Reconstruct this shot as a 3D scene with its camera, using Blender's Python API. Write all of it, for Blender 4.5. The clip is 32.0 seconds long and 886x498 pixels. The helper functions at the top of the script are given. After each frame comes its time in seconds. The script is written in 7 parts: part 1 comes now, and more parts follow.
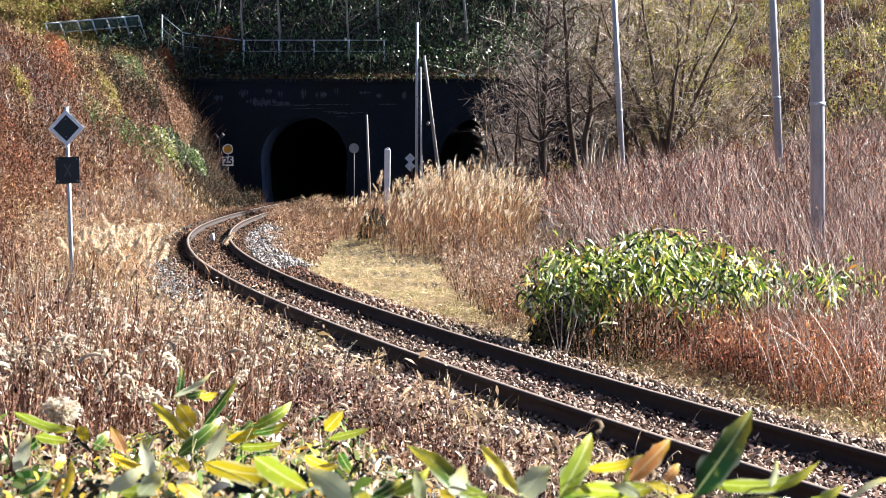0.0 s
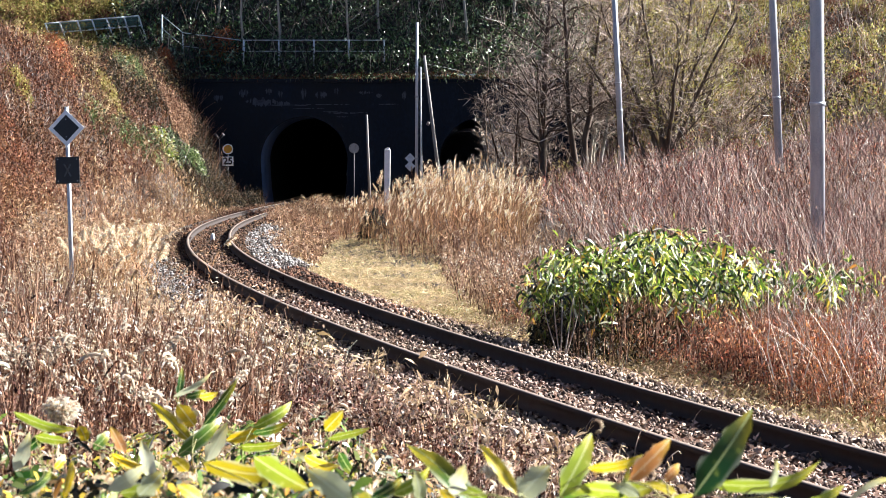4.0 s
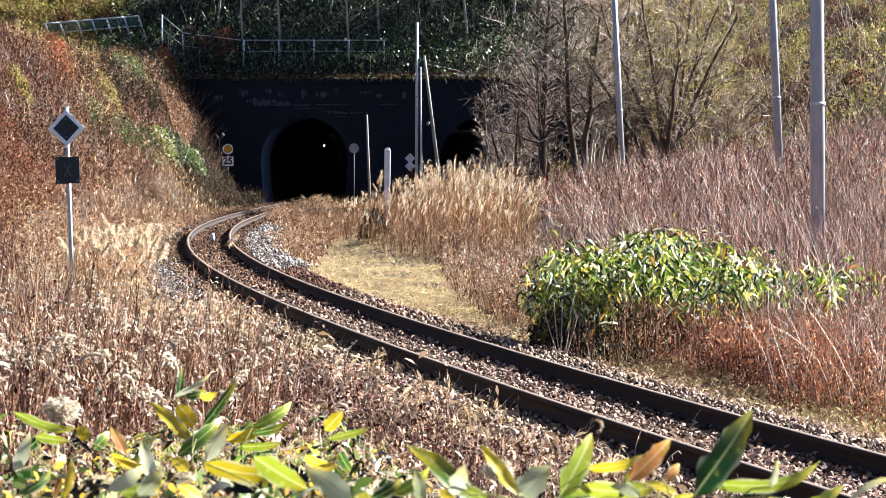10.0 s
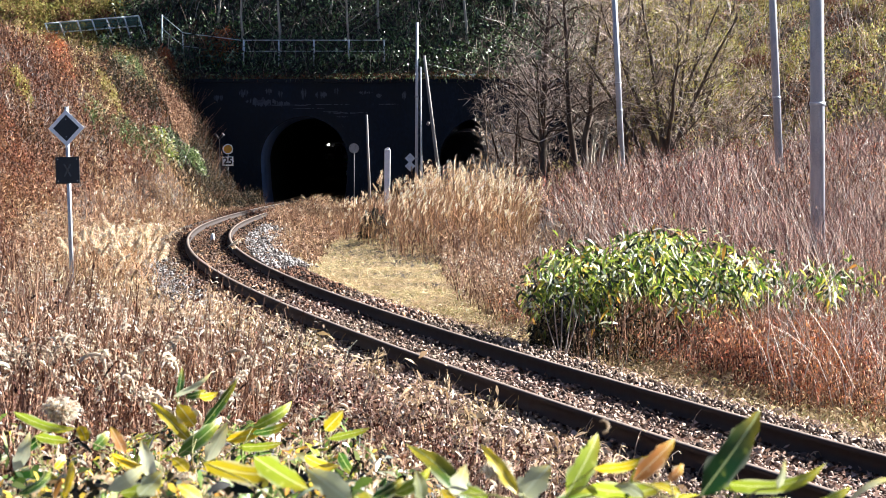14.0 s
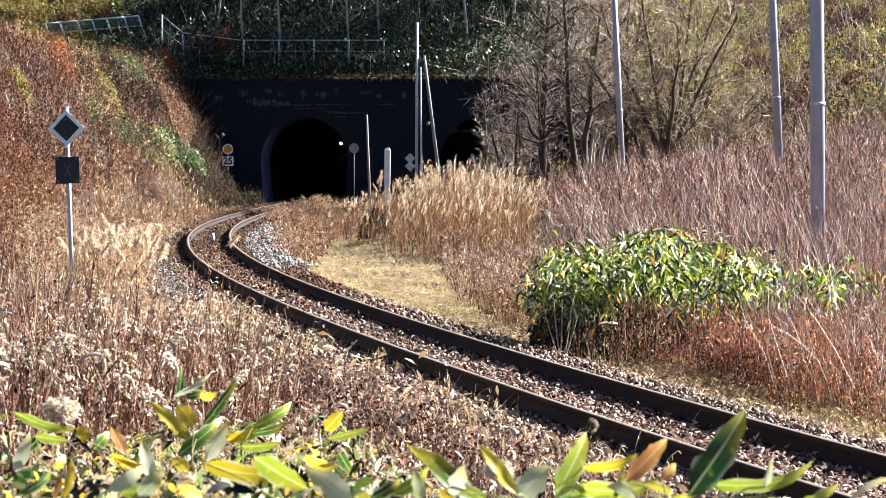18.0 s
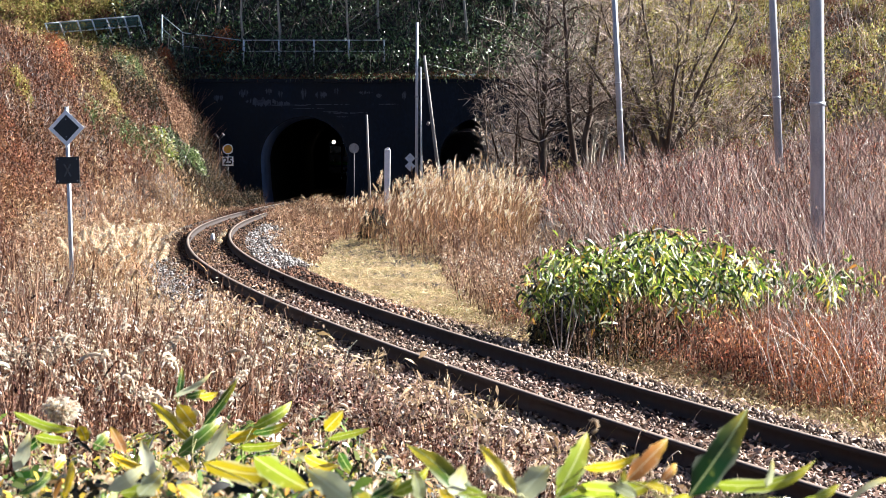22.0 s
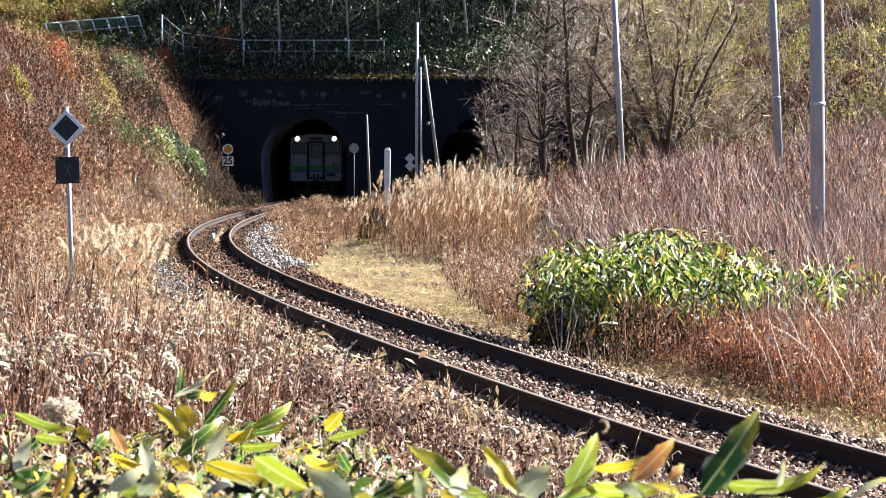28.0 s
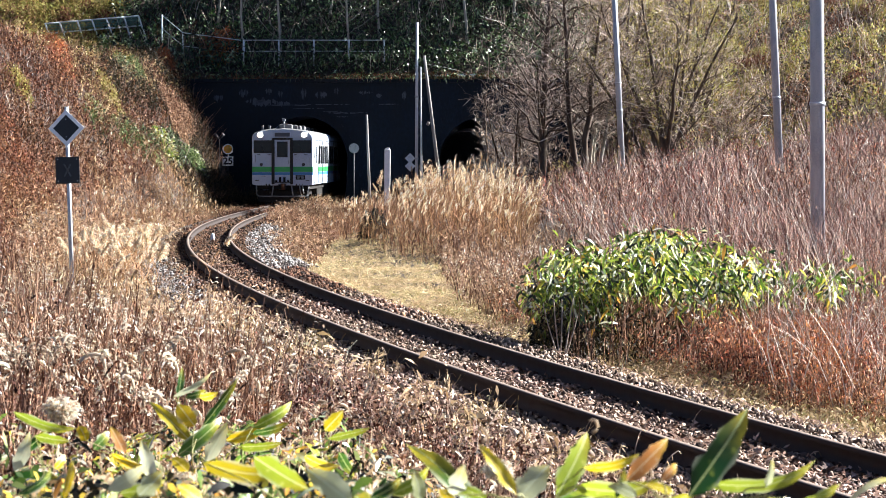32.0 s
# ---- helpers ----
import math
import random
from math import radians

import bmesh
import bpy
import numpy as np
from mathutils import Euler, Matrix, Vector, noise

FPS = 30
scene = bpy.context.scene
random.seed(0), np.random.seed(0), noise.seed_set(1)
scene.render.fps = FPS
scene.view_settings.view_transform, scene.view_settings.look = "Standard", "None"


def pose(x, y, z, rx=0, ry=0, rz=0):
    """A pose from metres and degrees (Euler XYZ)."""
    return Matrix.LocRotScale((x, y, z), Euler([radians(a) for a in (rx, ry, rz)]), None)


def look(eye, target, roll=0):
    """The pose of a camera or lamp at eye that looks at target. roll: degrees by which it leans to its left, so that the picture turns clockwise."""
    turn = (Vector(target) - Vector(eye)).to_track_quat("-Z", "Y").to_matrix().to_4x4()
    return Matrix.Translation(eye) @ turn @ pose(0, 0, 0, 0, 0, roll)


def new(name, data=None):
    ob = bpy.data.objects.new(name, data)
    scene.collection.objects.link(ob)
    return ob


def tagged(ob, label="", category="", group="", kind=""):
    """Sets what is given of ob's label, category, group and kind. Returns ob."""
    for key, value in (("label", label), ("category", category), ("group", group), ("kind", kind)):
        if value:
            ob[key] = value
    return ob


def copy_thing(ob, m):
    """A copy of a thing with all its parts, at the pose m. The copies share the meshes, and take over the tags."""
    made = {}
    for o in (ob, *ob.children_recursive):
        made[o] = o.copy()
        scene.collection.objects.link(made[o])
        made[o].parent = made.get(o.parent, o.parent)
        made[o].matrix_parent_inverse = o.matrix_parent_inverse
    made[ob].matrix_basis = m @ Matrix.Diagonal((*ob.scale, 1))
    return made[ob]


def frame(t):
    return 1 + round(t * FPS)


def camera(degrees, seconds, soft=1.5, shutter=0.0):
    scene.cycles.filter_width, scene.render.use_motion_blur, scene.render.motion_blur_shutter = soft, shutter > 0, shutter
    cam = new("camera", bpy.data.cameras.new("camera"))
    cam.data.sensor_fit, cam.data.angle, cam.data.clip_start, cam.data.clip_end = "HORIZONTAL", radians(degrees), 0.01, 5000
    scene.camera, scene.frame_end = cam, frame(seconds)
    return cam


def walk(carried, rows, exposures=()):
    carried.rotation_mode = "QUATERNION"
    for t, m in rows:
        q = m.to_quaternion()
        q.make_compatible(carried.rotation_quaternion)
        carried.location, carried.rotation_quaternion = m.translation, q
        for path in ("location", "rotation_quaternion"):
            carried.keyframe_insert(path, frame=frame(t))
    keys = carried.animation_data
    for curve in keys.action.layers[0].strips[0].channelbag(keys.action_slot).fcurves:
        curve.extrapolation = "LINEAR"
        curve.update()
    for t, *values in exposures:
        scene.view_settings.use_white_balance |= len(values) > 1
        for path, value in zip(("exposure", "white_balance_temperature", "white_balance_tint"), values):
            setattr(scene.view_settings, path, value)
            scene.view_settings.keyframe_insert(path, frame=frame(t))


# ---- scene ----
# camera on the bank beside the line, held still; z = 0 is the top of the rails
cam = camera(20.0, 32.0, soft=0.5)
# the near leaves lie a little out of focus
cam.data.dof.use_dof, cam.data.dof.focus_distance, cam.data.dof.aperture_fstop = True, 62.0, 14.0
EYE = (0.0, 0.0, 2.1)
walk(cam, [(0, pose(*EYE, 90 - 2.0225, 0, 0)), (32.0, pose(*EYE, 90 - 2.0225, 0, 0))],
     exposures=[(0, 2.15), (32.0, 2.15)])

# sky and sun: low autumn sun on the right, a little ahead
SUN_AZ, SUN_EL = radians(71), radians(31)
world = bpy.data.worlds.new("world")
scene.world = world
world.use_nodes = True
wn = world.node_tree.nodes
sky = wn.new("ShaderNodeTexSky")
sky.sky_type = "NISHITA"
sky.sun_disc = False
sky.sun_elevation, sky.sun_rotation = SUN_EL, SUN_AZ
sky.air_density, sky.dust_density, sky.ozone_density = 0.3, 0.02, 1.2
wn["Background"].inputs["Strength"].default_value = 0.05
world.node_tree.links.new(sky.outputs[0], wn["Background"].inputs["Color"])
sun = new("sun", bpy.data.lights.new("sun", "SUN"))
sun.data.energy, sun.data.angle, sun.data.color = 5.0, radians(0.5), (1.0, 0.975, 0.94)
SUN_DIR = Vector((math.sin(SUN_AZ) * math.cos(SUN_EL), math.cos(SUN_AZ) * math.cos(SUN_EL), math.sin(SUN_EL)))
sun.matrix_world = look(SUN_DIR * 60, (0, 0, 0))

RNG = np.random.default_rng(7)


# ---- plan of the line ----
NODES = np.array([(-40, 18.3), (-15, 11.4), (0, 7.25), (8, 5.13), (14, 3.56), (20, 2.01), (26, 0.57), (34, -1.18), (44, -3.1), (56, -4.97),
                  (68, -6.34), (80, -7.2), (95, -7.64), (110, -7.63), (130, -7.18), (145, -7.03), (163, -7.0), (180, -7.08),
                  (196, -7.25), (213, -7.65), (237, -8.9), (261, -10.9), (285, -13.7), (310, -17.3), (340, -22.5), (370, -28.5), (430, -42)])
NY, NX = NODES[:, 0].astype(float), NODES[:, 1].astype(float)
NS = np.gradient(NX, NY)


def xc(y):
    """Across-position of the track's middle at the depth y."""
    y = np.clip(np.asarray(y, float), NY[0], NY[-1])
    i = np.clip(np.searchsorted(NY, y) - 1, 0, len(NY) - 2)
    d = NY[i + 1] - NY[i]
    t = (y - NY[i]) / d
    return ((2 * t**3 - 3 * t**2 + 1) * NX[i] + (t**3 - 2 * t**2 + t) * d * NS[i]
            + (-2 * t**3 + 3 * t**2) * NX[i + 1] + (t**3 - t**2) * d * NS[i + 1])


def rail_z(y):
    """Height of the rail tops: level outside, a slight climb into the tunnel."""
    return np.maximum(0, np.asarray(y, float) - 137) * 0.0036


def step(a, b, v):
    t = np.clip((np.asarray(v, float) - a) / (b - a), 0, 1)
    return t * t * (3 - 2 * t)


PORTAL = 130.0
SECOND_X = 2.0


def bumps(x, y, size, seed):
    r = np.random.default_rng(seed)
    z = 0
    for k in range(6):
        a, p = r.uniform(0, 6.28), r.uniform(0, 6.28)
        q = 6.28 / (size * r.uniform(0.6, 1.6))
        z = z + np.sin((x * math.cos(a) + y * math.sin(a)) * q + p)
    return z / 6


def ground_z(x, y):
    x, y = np.asarray(x, float), np.asarray(y, float)
    s = x - xc(np.clip(y, -40, 130))
    z = -0.225 - 0.33 * step(1.45, 2.7, np.abs(s))
    rough = step(2.0, 4.0, np.abs(s))
    z = z + rough * (0.10 * bumps(x, y, 5, 1) + 0.06 * bumps(x, y, 1.7, 2))
    # bank on which the camera stands
    z = z + 0.98 * step(2.2, 6.0, -s) * step(34, 9, y)
    # cutting on the outer side of the bend
    toe = np.interp(y, [55, 80, 115], [6.0, 4.6, 2.9])
    grade = np.interp(y, [60, 95, 122, 131], [0.95, 1.2, 1.6, 1.9])
    raw = np.maximum(0, -s - toe) * grade * step(40, 72, y)
    raw = raw * (1 + 0.16 * bumps(x, y, 9, 3)) + step(0.4, 2.0, raw) * (0.5 * bumps(x, y, 4.5, 15) + 0.25 * bumps(x, y, 2.0, 16)) + 0.02 * np.maximum(0, -s - 6)
    cap = np.interp(y, [92, 106, 118, 131], [8.2, 6.4, 6.5, 7.4])
    raw = np.where(raw > cap, cap + (raw - cap) * np.interp(y, [92, 124], [0.3, 0.08]), raw)
    z = z + raw
    # mound in front of the tunnels
    z = z + 0.55 * step(2.8, 6.0, s) * step(58, 74, y) * step(128, 112, y)
    # far bank on the inner side
    z = z + np.maximum(0, s - 9) * 0.16 * step(25, 70, y)
    # hill over the tunnels and to their side
    right = step(5.5, 12, x)
    z = z + right * np.maximum(0, y - 106) * 0.30
    hill = 6.35 + 0.62 * np.maximum(0, y - PORTAL - 1.2) + 0.35 * bumps(x, y, 14, 4)
    hill = np.where(hill > 70, 70 + (hill - 70) * 0.15, hill)
    z = np.where(y > PORTAL + 0.8, np.maximum(z, hill), z)
    # open country behind the camera stays low
    return z


# ---- mesh helpers ----
def part(name, bm, material, parent=None, label=""):
    me = bpy.data.meshes.new(name)
    bm.to_mesh(me)
    bm.free()
    me.materials.append(material)
    ob = new(name, me)
    if parent:
        ob.parent = parent
    if label:
        tagged(ob, label)
    return ob


def shared(name, me, parent, m):
    ob = new(name, me)
    ob.parent = parent
    ob.matrix_basis = m
    return ob


def empty(name, m=None):
    ob = new(name)
    ob.empty_display_size = 0.2
    if m is not None:
        ob.matrix_basis = m
    return ob


def add_box(bm, x0, y0, z0, x1, y1, z1, bevel=0.0, m=None):
    r = bmesh.ops.create_cube(bm, size=1)
    vs = r["verts"]
    for v in vs:
        v.co = Vector(((x0 + x1) / 2 + v.co.x * (x1 - x0), (y0 + y1) / 2 + v.co.y * (y1 - y0), (z0 + z1) / 2 + v.co.z * (z1 - z0)))
    if bevel:
        es = list({e for v in vs for e in v.link_edges})
        out = bmesh.ops.bevel(bm, geom=es, offset=bevel, segments=2, affect="EDGES", profile=0.5)
        vs = list({v for f in out["faces"] for v in f.verts} | {v for v in vs if v.is_valid})
    if m is not None:
        bmesh.ops.transform(bm, matrix=m, verts=[v for v in vs if v.is_valid])
    return bm


def box(x0, y0, z0, x1, y1, z1, bevel=0.0, m=None):
    return add_box(bmesh.new(), x0, y0, z0, x1, y1, z1, bevel, m)


def add_rod(bm, a, b, r0, r1=None, sides=12):
    a, b = Vector(a), Vector(b)
    d = b - a
    m = Matrix.Translation((a + b) / 2) @ d.to_track_quat("Z", "Y").to_matrix().to_4x4()
    bmesh.ops.create_cone(bm, cap_ends=True, segments=sides, radius1=r0, radius2=r0 if r1 is None else r1, depth=d.length, matrix=m)
    for f in bm.faces:
        f.smooth = len(f.verts) == 4
    return bm


def rod(a, b, r0, r1=None, sides=12):
    return add_rod(bmesh.new(), a, b, r0, r1, sides)


class Heap:
    """Gathers many strips, tubes and lumps into one mesh."""

    def __init__(self):
        self.v, self.f, self.m, self.n = [], [], [], 0

    def add(self, verts, quads, mat):
        self.v.append(verts.reshape(-1, 3).astype(np.float32))
        self.f.append((quads + self.n).astype(np.int32).reshape(-1, 4))
        self.m.append(np.full(len(self.f[-1]), mat, np.int32))
        self.n += len(self.v[-1])

    def strips(self, pts, width, side, mat=0):
        """Ribbons: pts (N, K, 3), width (N, K), side (N, 3) or (N, K, 3)."""
        n, k, _ = pts.shape
        if not n:
            return
        side = np.asarray(side, float)
        if side.ndim == 2:
            side = np.repeat(side[:, None], k, 1)
        side = side / (np.linalg.norm(side, axis=2, keepdims=True) + 1e-9)
        w = np.asarray(width)[..., None] / 2
        v = np.stack([pts - side * w, pts + side * w], 2)
        i = (np.arange(n) * k * 2)[:, None] + (np.arange(k - 1) * 2)[None]
        self.add(v, np.stack([i, i + 1, i + 3, i + 2], 2), mat)

    def tubes(self, pts, radius, sides=5, mat=0):
        n, k, _ = pts.shape
        if not n:
            return
        t = np.gradient(pts, axis=1)
        t /= np.linalg.norm(t, axis=2, keepdims=True) + 1e-9
        up = np.where(np.abs(t[..., 2:]) > 0.8, np.array([1.0, 0, 0]), np.array([0, 0, 1.0]))
        a = np.cross(t, up)
        a /= np.linalg.norm(a, axis=2, keepdims=True) + 1e-9
        b = np.cross(t, a)
        ang = np.arange(sides) * 2 * math.pi / sides
        ring = a[:, :, None] * np.cos(ang)[None, None, :, None] + b[:, :, None] * np.sin(ang)[None, None, :, None]
        v = pts[:, :, None] + ring * np.asarray(radius)[:, :, None, None]
        i = (np.arange(n) * k * sides)[:, None, None] + (np.arange(k - 1) * sides)[None, :, None]
        j = np.arange(sides)[None, None]
        j2 = (j + 1) % sides
        self.add(v, np.stack([i + j, i + j2, i + sides + j2, i + sides + j], 3), mat)

    def build(self, name, mats, parent=None, smooth=False):
        me = bpy.data.meshes.new(name)
        v, f, m = np.concatenate(self.v), np.concatenate(self.f), np.concatenate(self.m)
        me.vertices.add(len(v))
        me.vertices.foreach_set("co", v.ravel())
        me.loops.add(f.size)
        me.loops.foreach_set("vertex_index", f.ravel())
        me.polygons.add(len(f))
        me.polygons.foreach_set("loop_start", np.arange(0, f.size, 4, dtype=np.int32))
        for mat in mats:
            me.materials.append(mat)
        me.polygons.foreach_set("material_index", m)
        if smooth:
            me.polygons.foreach_set("use_smooth", np.ones(len(f), bool))
        me.update(calc_edges=True)
        ob = new(name, me)
        if parent:
            ob.parent = parent
        return ob


def unit(n, rng=RNG, flat=1.0):
    d = rng.normal(size=(n, 3))
    d[:, 2] *= flat
    return d / (np.linalg.norm(d, axis=1, keepdims=True) + 1e-9)


def bent(base, length, lean, droop, k, rng=RNG, az=None):
    """Stalks that rise from base, lean by lean (radians) and bend over by droop more. Returns (N, k, 3)."""
    n = len(base)
    az = rng.uniform(0, 2 * math.pi, n) if az is None else az
    t = np.linspace(0, 1, k)
    a = lean[:, None] + droop[:, None] * t[None] ** 1.5
    seg = (length / (k - 1))[:, None]
    hx = np.concatenate([np.zeros((n, 1)), np.cumsum(np.sin(a[:, 1:]) * seg, 1)], 1)
    hz = np.concatenate([np.zeros((n, 1)), np.cumsum(np.cos(a[:, 1:]) * seg, 1)], 1)
    return np.stack([base[:, None, 0] + hx * np.cos(az)[:, None], base[:, None, 1] + hx * np.sin(az)[:, None], base[:, None, 2] + hz], 2)


def leaves(heap, at, length, width, rng=RNG, mat=0, down=0.0, k=3):
    """Pointed leaves that start at the points at, in chance directions; k = 2 gives plain lozenges."""
    n = len(at)
    d = unit(n, rng, 0.7)
    d[:, 2] -= down
    d /= np.linalg.norm(d, axis=1, keepdims=True)
    t = np.linspace(0, 1, k)
    pts = at[:, None] + d[:, None] * (length[:, None] * t[None])[..., None]
    pts[..., 2] -= (length[:, None] * 0.35 * t[None] ** 2)
    side = np.cross(d, unit(n, rng))
    if k == 2:
        side = side / (np.linalg.norm(side, axis=1, keepdims=True) + 1e-9) * (width / 2)[:, None]
        mid = (pts[:, 0] * 0.55 + pts[:, 1] * 0.45)
        v = np.stack([pts[:, 0], mid - side, pts[:, 1], mid + side], 1)
        return heap.add(v, np.arange(n * 4).reshape(n, 4), mat)
    prof = np.interp(t, [0, 0.3, 0.65, 1], [0.25, 1.0, 0.85, 0.06])
    heap.strips(pts, width[:, None] * prof[None], side, mat)


def lumps(heap, at, size, rng=RNG, mat=0):
    """Small angular stones or seed tufts: squashed, turned cubes."""
    n = len(at)
    corners = np.array([(x, y, z) for z in (-1, 1) for x, y in ((-1, -1), (1, -1), (1, 1), (-1, 1))], float)
    c = corners[None] * rng.uniform(0.45, 1.05, (n, 8, 1)) * rng.uniform(0.4, 1.0, (n, 1, 3))
    q = unit(n, rng), unit(n, rng)
    a = q[0]
    b = np.cross(a, q[1])
    b /= np.linalg.norm(b, axis=1, keepdims=True)
    rot = np.stack([a, b, np.cross(a, b)], 1)
    v = at[:, None] + np.einsum("nij,njk->nik", c, rot) * (size[:, None, None] / 2)
    quads = np.array([(0, 3, 2, 1), (4, 5, 6, 7), (0, 1, 5, 4), (1, 2, 6, 5), (2, 3, 7, 6), (3, 0, 4, 7)])
    heap.add(v, quads[None] + (np.arange(n) * 8)[:, None, None], mat)


def seen(n, y0, y1, u0, u1, rng=RNG, near=1.0):
    """Chance places spread evenly over a fan of bearings u (0 to 1 across the view), thicker towards the camera."""
    v = rng.uniform(0, 1, n)
    y = 1 / (1 / y0 + (1 / y1 - 1 / y0) * v) if near else y0 + (y1 - y0) * v
    x = rng.uniform(u0 - 0.5, u1 - 0.5, n) * 0.35265 * y
    return x, y, x - xc(y)


def on_ground(x, y, dz=0.0):
    return np.stack([x, y, ground_z(x, y) + dz], 1)


def along(n, y0, y1, s0, s1, rng=RNG, near=1.0):
    """Chance places beside the line between two depths and two offsets, thicker towards the camera."""
    u = rng.uniform(0, 1, n)
    y = 1 / (1 / y0 + (1 / y1 - 1 / y0) * u) if near else y0 + (y1 - y0) * u
    s = rng.uniform(s0, s1, n)
    return xc(y) + s, y, s


# ---- materials ----
def lin(h):
    c = [int(h[i:i + 2], 16) / 255 for i in (0, 2, 4)]
    return tuple(v / 12.92 if v <= 0.04045 else ((v + 0.055) / 1.055) ** 2.4 for v in c) + (1.0,)


def material(name):
    m = bpy.data.materials.new(name)
    m.use_nodes = True
    return m, m.node_tree.nodes, m.node_tree.links, m.node_tree.nodes["Principled BSDF"]


def ramp(nodes, links, fac, colours, spread=None):
    r = nodes.new("ShaderNodeValToRGB")
    el = r.color_ramp.elements
    while len(el) < len(colours):
        el.new(0.5)
    for i, c in enumerate(colours):
        el[i].position = spread[i] if spread else i / max(1, len(colours) - 1)
        el[i].color = lin(c)
    links.new(fac, r.inputs[0])
    return r.outputs[0]


def foliage(name, colours, rough=0.6, trans=0.3, spread=None, gloss=0.3, source="island"):
    """Leaves and stalks: each piece takes its own tone, light shines through in part."""
    m, n, l, b = material(name)
    if source == "island":
        fac = n.new("ShaderNodeNewGeometry").outputs["Random Per Island"]
    else:
        fac = n.new("ShaderNodeObjectInfo").outputs["Random"]
    col = ramp(n, l, fac, colours, spread)
    tc = n.new("ShaderNodeTexCoord")
    nz = n.new("ShaderNodeTexNoise")
    nz.inputs["Scale"].default_value = 0.9
    nz.inputs["Detail"].default_value = 5
    l.new(tc.outputs["Object"], nz.inputs["Vector"])
    hsv = n.new("ShaderNodeHueSaturation")
    mp = n.new("ShaderNodeMapRange")
    mp.inputs["To Min"].default_value, mp.inputs["To Max"].default_value = 0.6, 2.35
    l.new(nz.outputs["Fac"], mp.inputs["Value"])
    l.new(mp.outputs[0], hsv.inputs["Value"])
    # broad patches shift the hue a little
    patch = n.new("ShaderNodeTexNoise")
    patch.inputs["Scale"].default_value = 0.22
    patch.inputs["Detail"].default_value = 3
    l.new(tc.outputs["Object"], patch.inputs["Vector"])
    ph = n.new("ShaderNodeMapRange")
    for key, val in (("From Min", 0.3), ("From Max", 0.7), ("To Min", 0.488), ("To Max", 0.515)):
        ph.inputs[key].default_value = val
    l.new(patch.outputs["Fac"], ph.inputs["Value"])
    l.new(ph.outputs[0], hsv.inputs["Hue"])
    # wide spread of tones from piece to piece, kept below a bleached white
    gm = n.new("ShaderNodeGamma")
    gm.inputs["Gamma"].default_value = 1.62
    l.new(col, gm.inputs["Color"])
    l.new(gm.outputs[0], hsv.inputs["Color"])
    hsv.inputs["Saturation"].default_value = 0.9
    top = n.new("ShaderNodeVectorMath")
    top.operation = "MINIMUM"
    top.inputs[1].default_value = (0.84, 0.83, 0.8)
    l.new(hsv.outputs[0], top.inputs[0])
    l.new(top.outputs[0], b.inputs["Base Color"])
    b.inputs["Roughness"].default_value = rough
    b.inputs["Specular IOR Level"].default_value = gloss
    if trans:
        t = n.new("ShaderNodeBsdfTranslucent")
        l.new(top.outputs[0], t.inputs["Color"])
        mix = n.new("ShaderNodeMixShader")
        mix.inputs[0].default_value = trans
        l.new(b.outputs[0], mix.inputs[1])
        l.new(t.outputs[0], mix.inputs[2])
        l.new(mix.outputs[0], n["Material Output"].inputs["Surface"])
    return m


def surface(name, colours, scale=4.0, rough=0.8, metal=0.0, bump=0.3, fine=40.0, rrange=0.15, spread=None, stretch=(1, 1, 1), dist=0.01):
    """A solid surface with stains at a large scale and grain at a fine one."""
    m, n, l, b = material(name)
    tc = n.new("ShaderNodeTexCoord")
    mapp = n.new("ShaderNodeMapping")
    mapp.inputs["Scale"].default_value = stretch
    l.new(tc.outputs["Object"], mapp.inputs["Vector"])
    a, c = n.new("ShaderNodeTexNoise"), n.new("ShaderNodeTexNoise")
    for t, s in ((a, scale), (c, fine)):
        t.inputs["Scale"].default_value = s
        t.inputs["Detail"].default_value = 6
        l.new(mapp.outputs[0], t.inputs["Vector"])
    mx = n.new("ShaderNodeMix")
    mx.data_type = "FLOAT"
    mx.inputs[0].default_value = 0.35
    l.new(a.outputs["Fac"], mx.inputs[2])
    l.new(c.outputs["Fac"], mx.inputs[3])
    st = n.new("ShaderNodeMapRange")
    st.inputs["From Min"].default_value, st.inputs["From Max"].default_value = 0.3, 0.7
    l.new(mx.outputs[0], st.inputs["Value"])
    l.new(ramp(n, l, st.outputs[0], colours, spread), b.inputs["Base Color"])
    rr = n.new("ShaderNodeMapRange")
    rr.inputs["To Min"].default_value, rr.inputs["To Max"].default_value = max(0, rough - rrange), min(1, rough + rrange)
    l.new(a.outputs["Fac"], rr.inputs["Value"])
    l.new(rr.outputs[0], b.inputs["Roughness"])
    b.inputs["Metallic"].default_value = metal
    if bump:
        bp = n.new("ShaderNodeBump")
        bp.inputs["Strength"].default_value, bp.inputs["Distance"].default_value = bump, dist
        l.new(c.outputs["Fac"], bp.inputs["Height"])
        l.new(bp.outputs[0], b.inputs["Normal"])
    return m


def glow(name, colour, strength):
    m, n, l, b = material(name)
    b.inputs["Base Color"].default_value = lin(colour)
    b.inputs["Emission Color"].default_value = lin(colour)
    b.inputs["Emission Strength"].default_value = strength
    return m


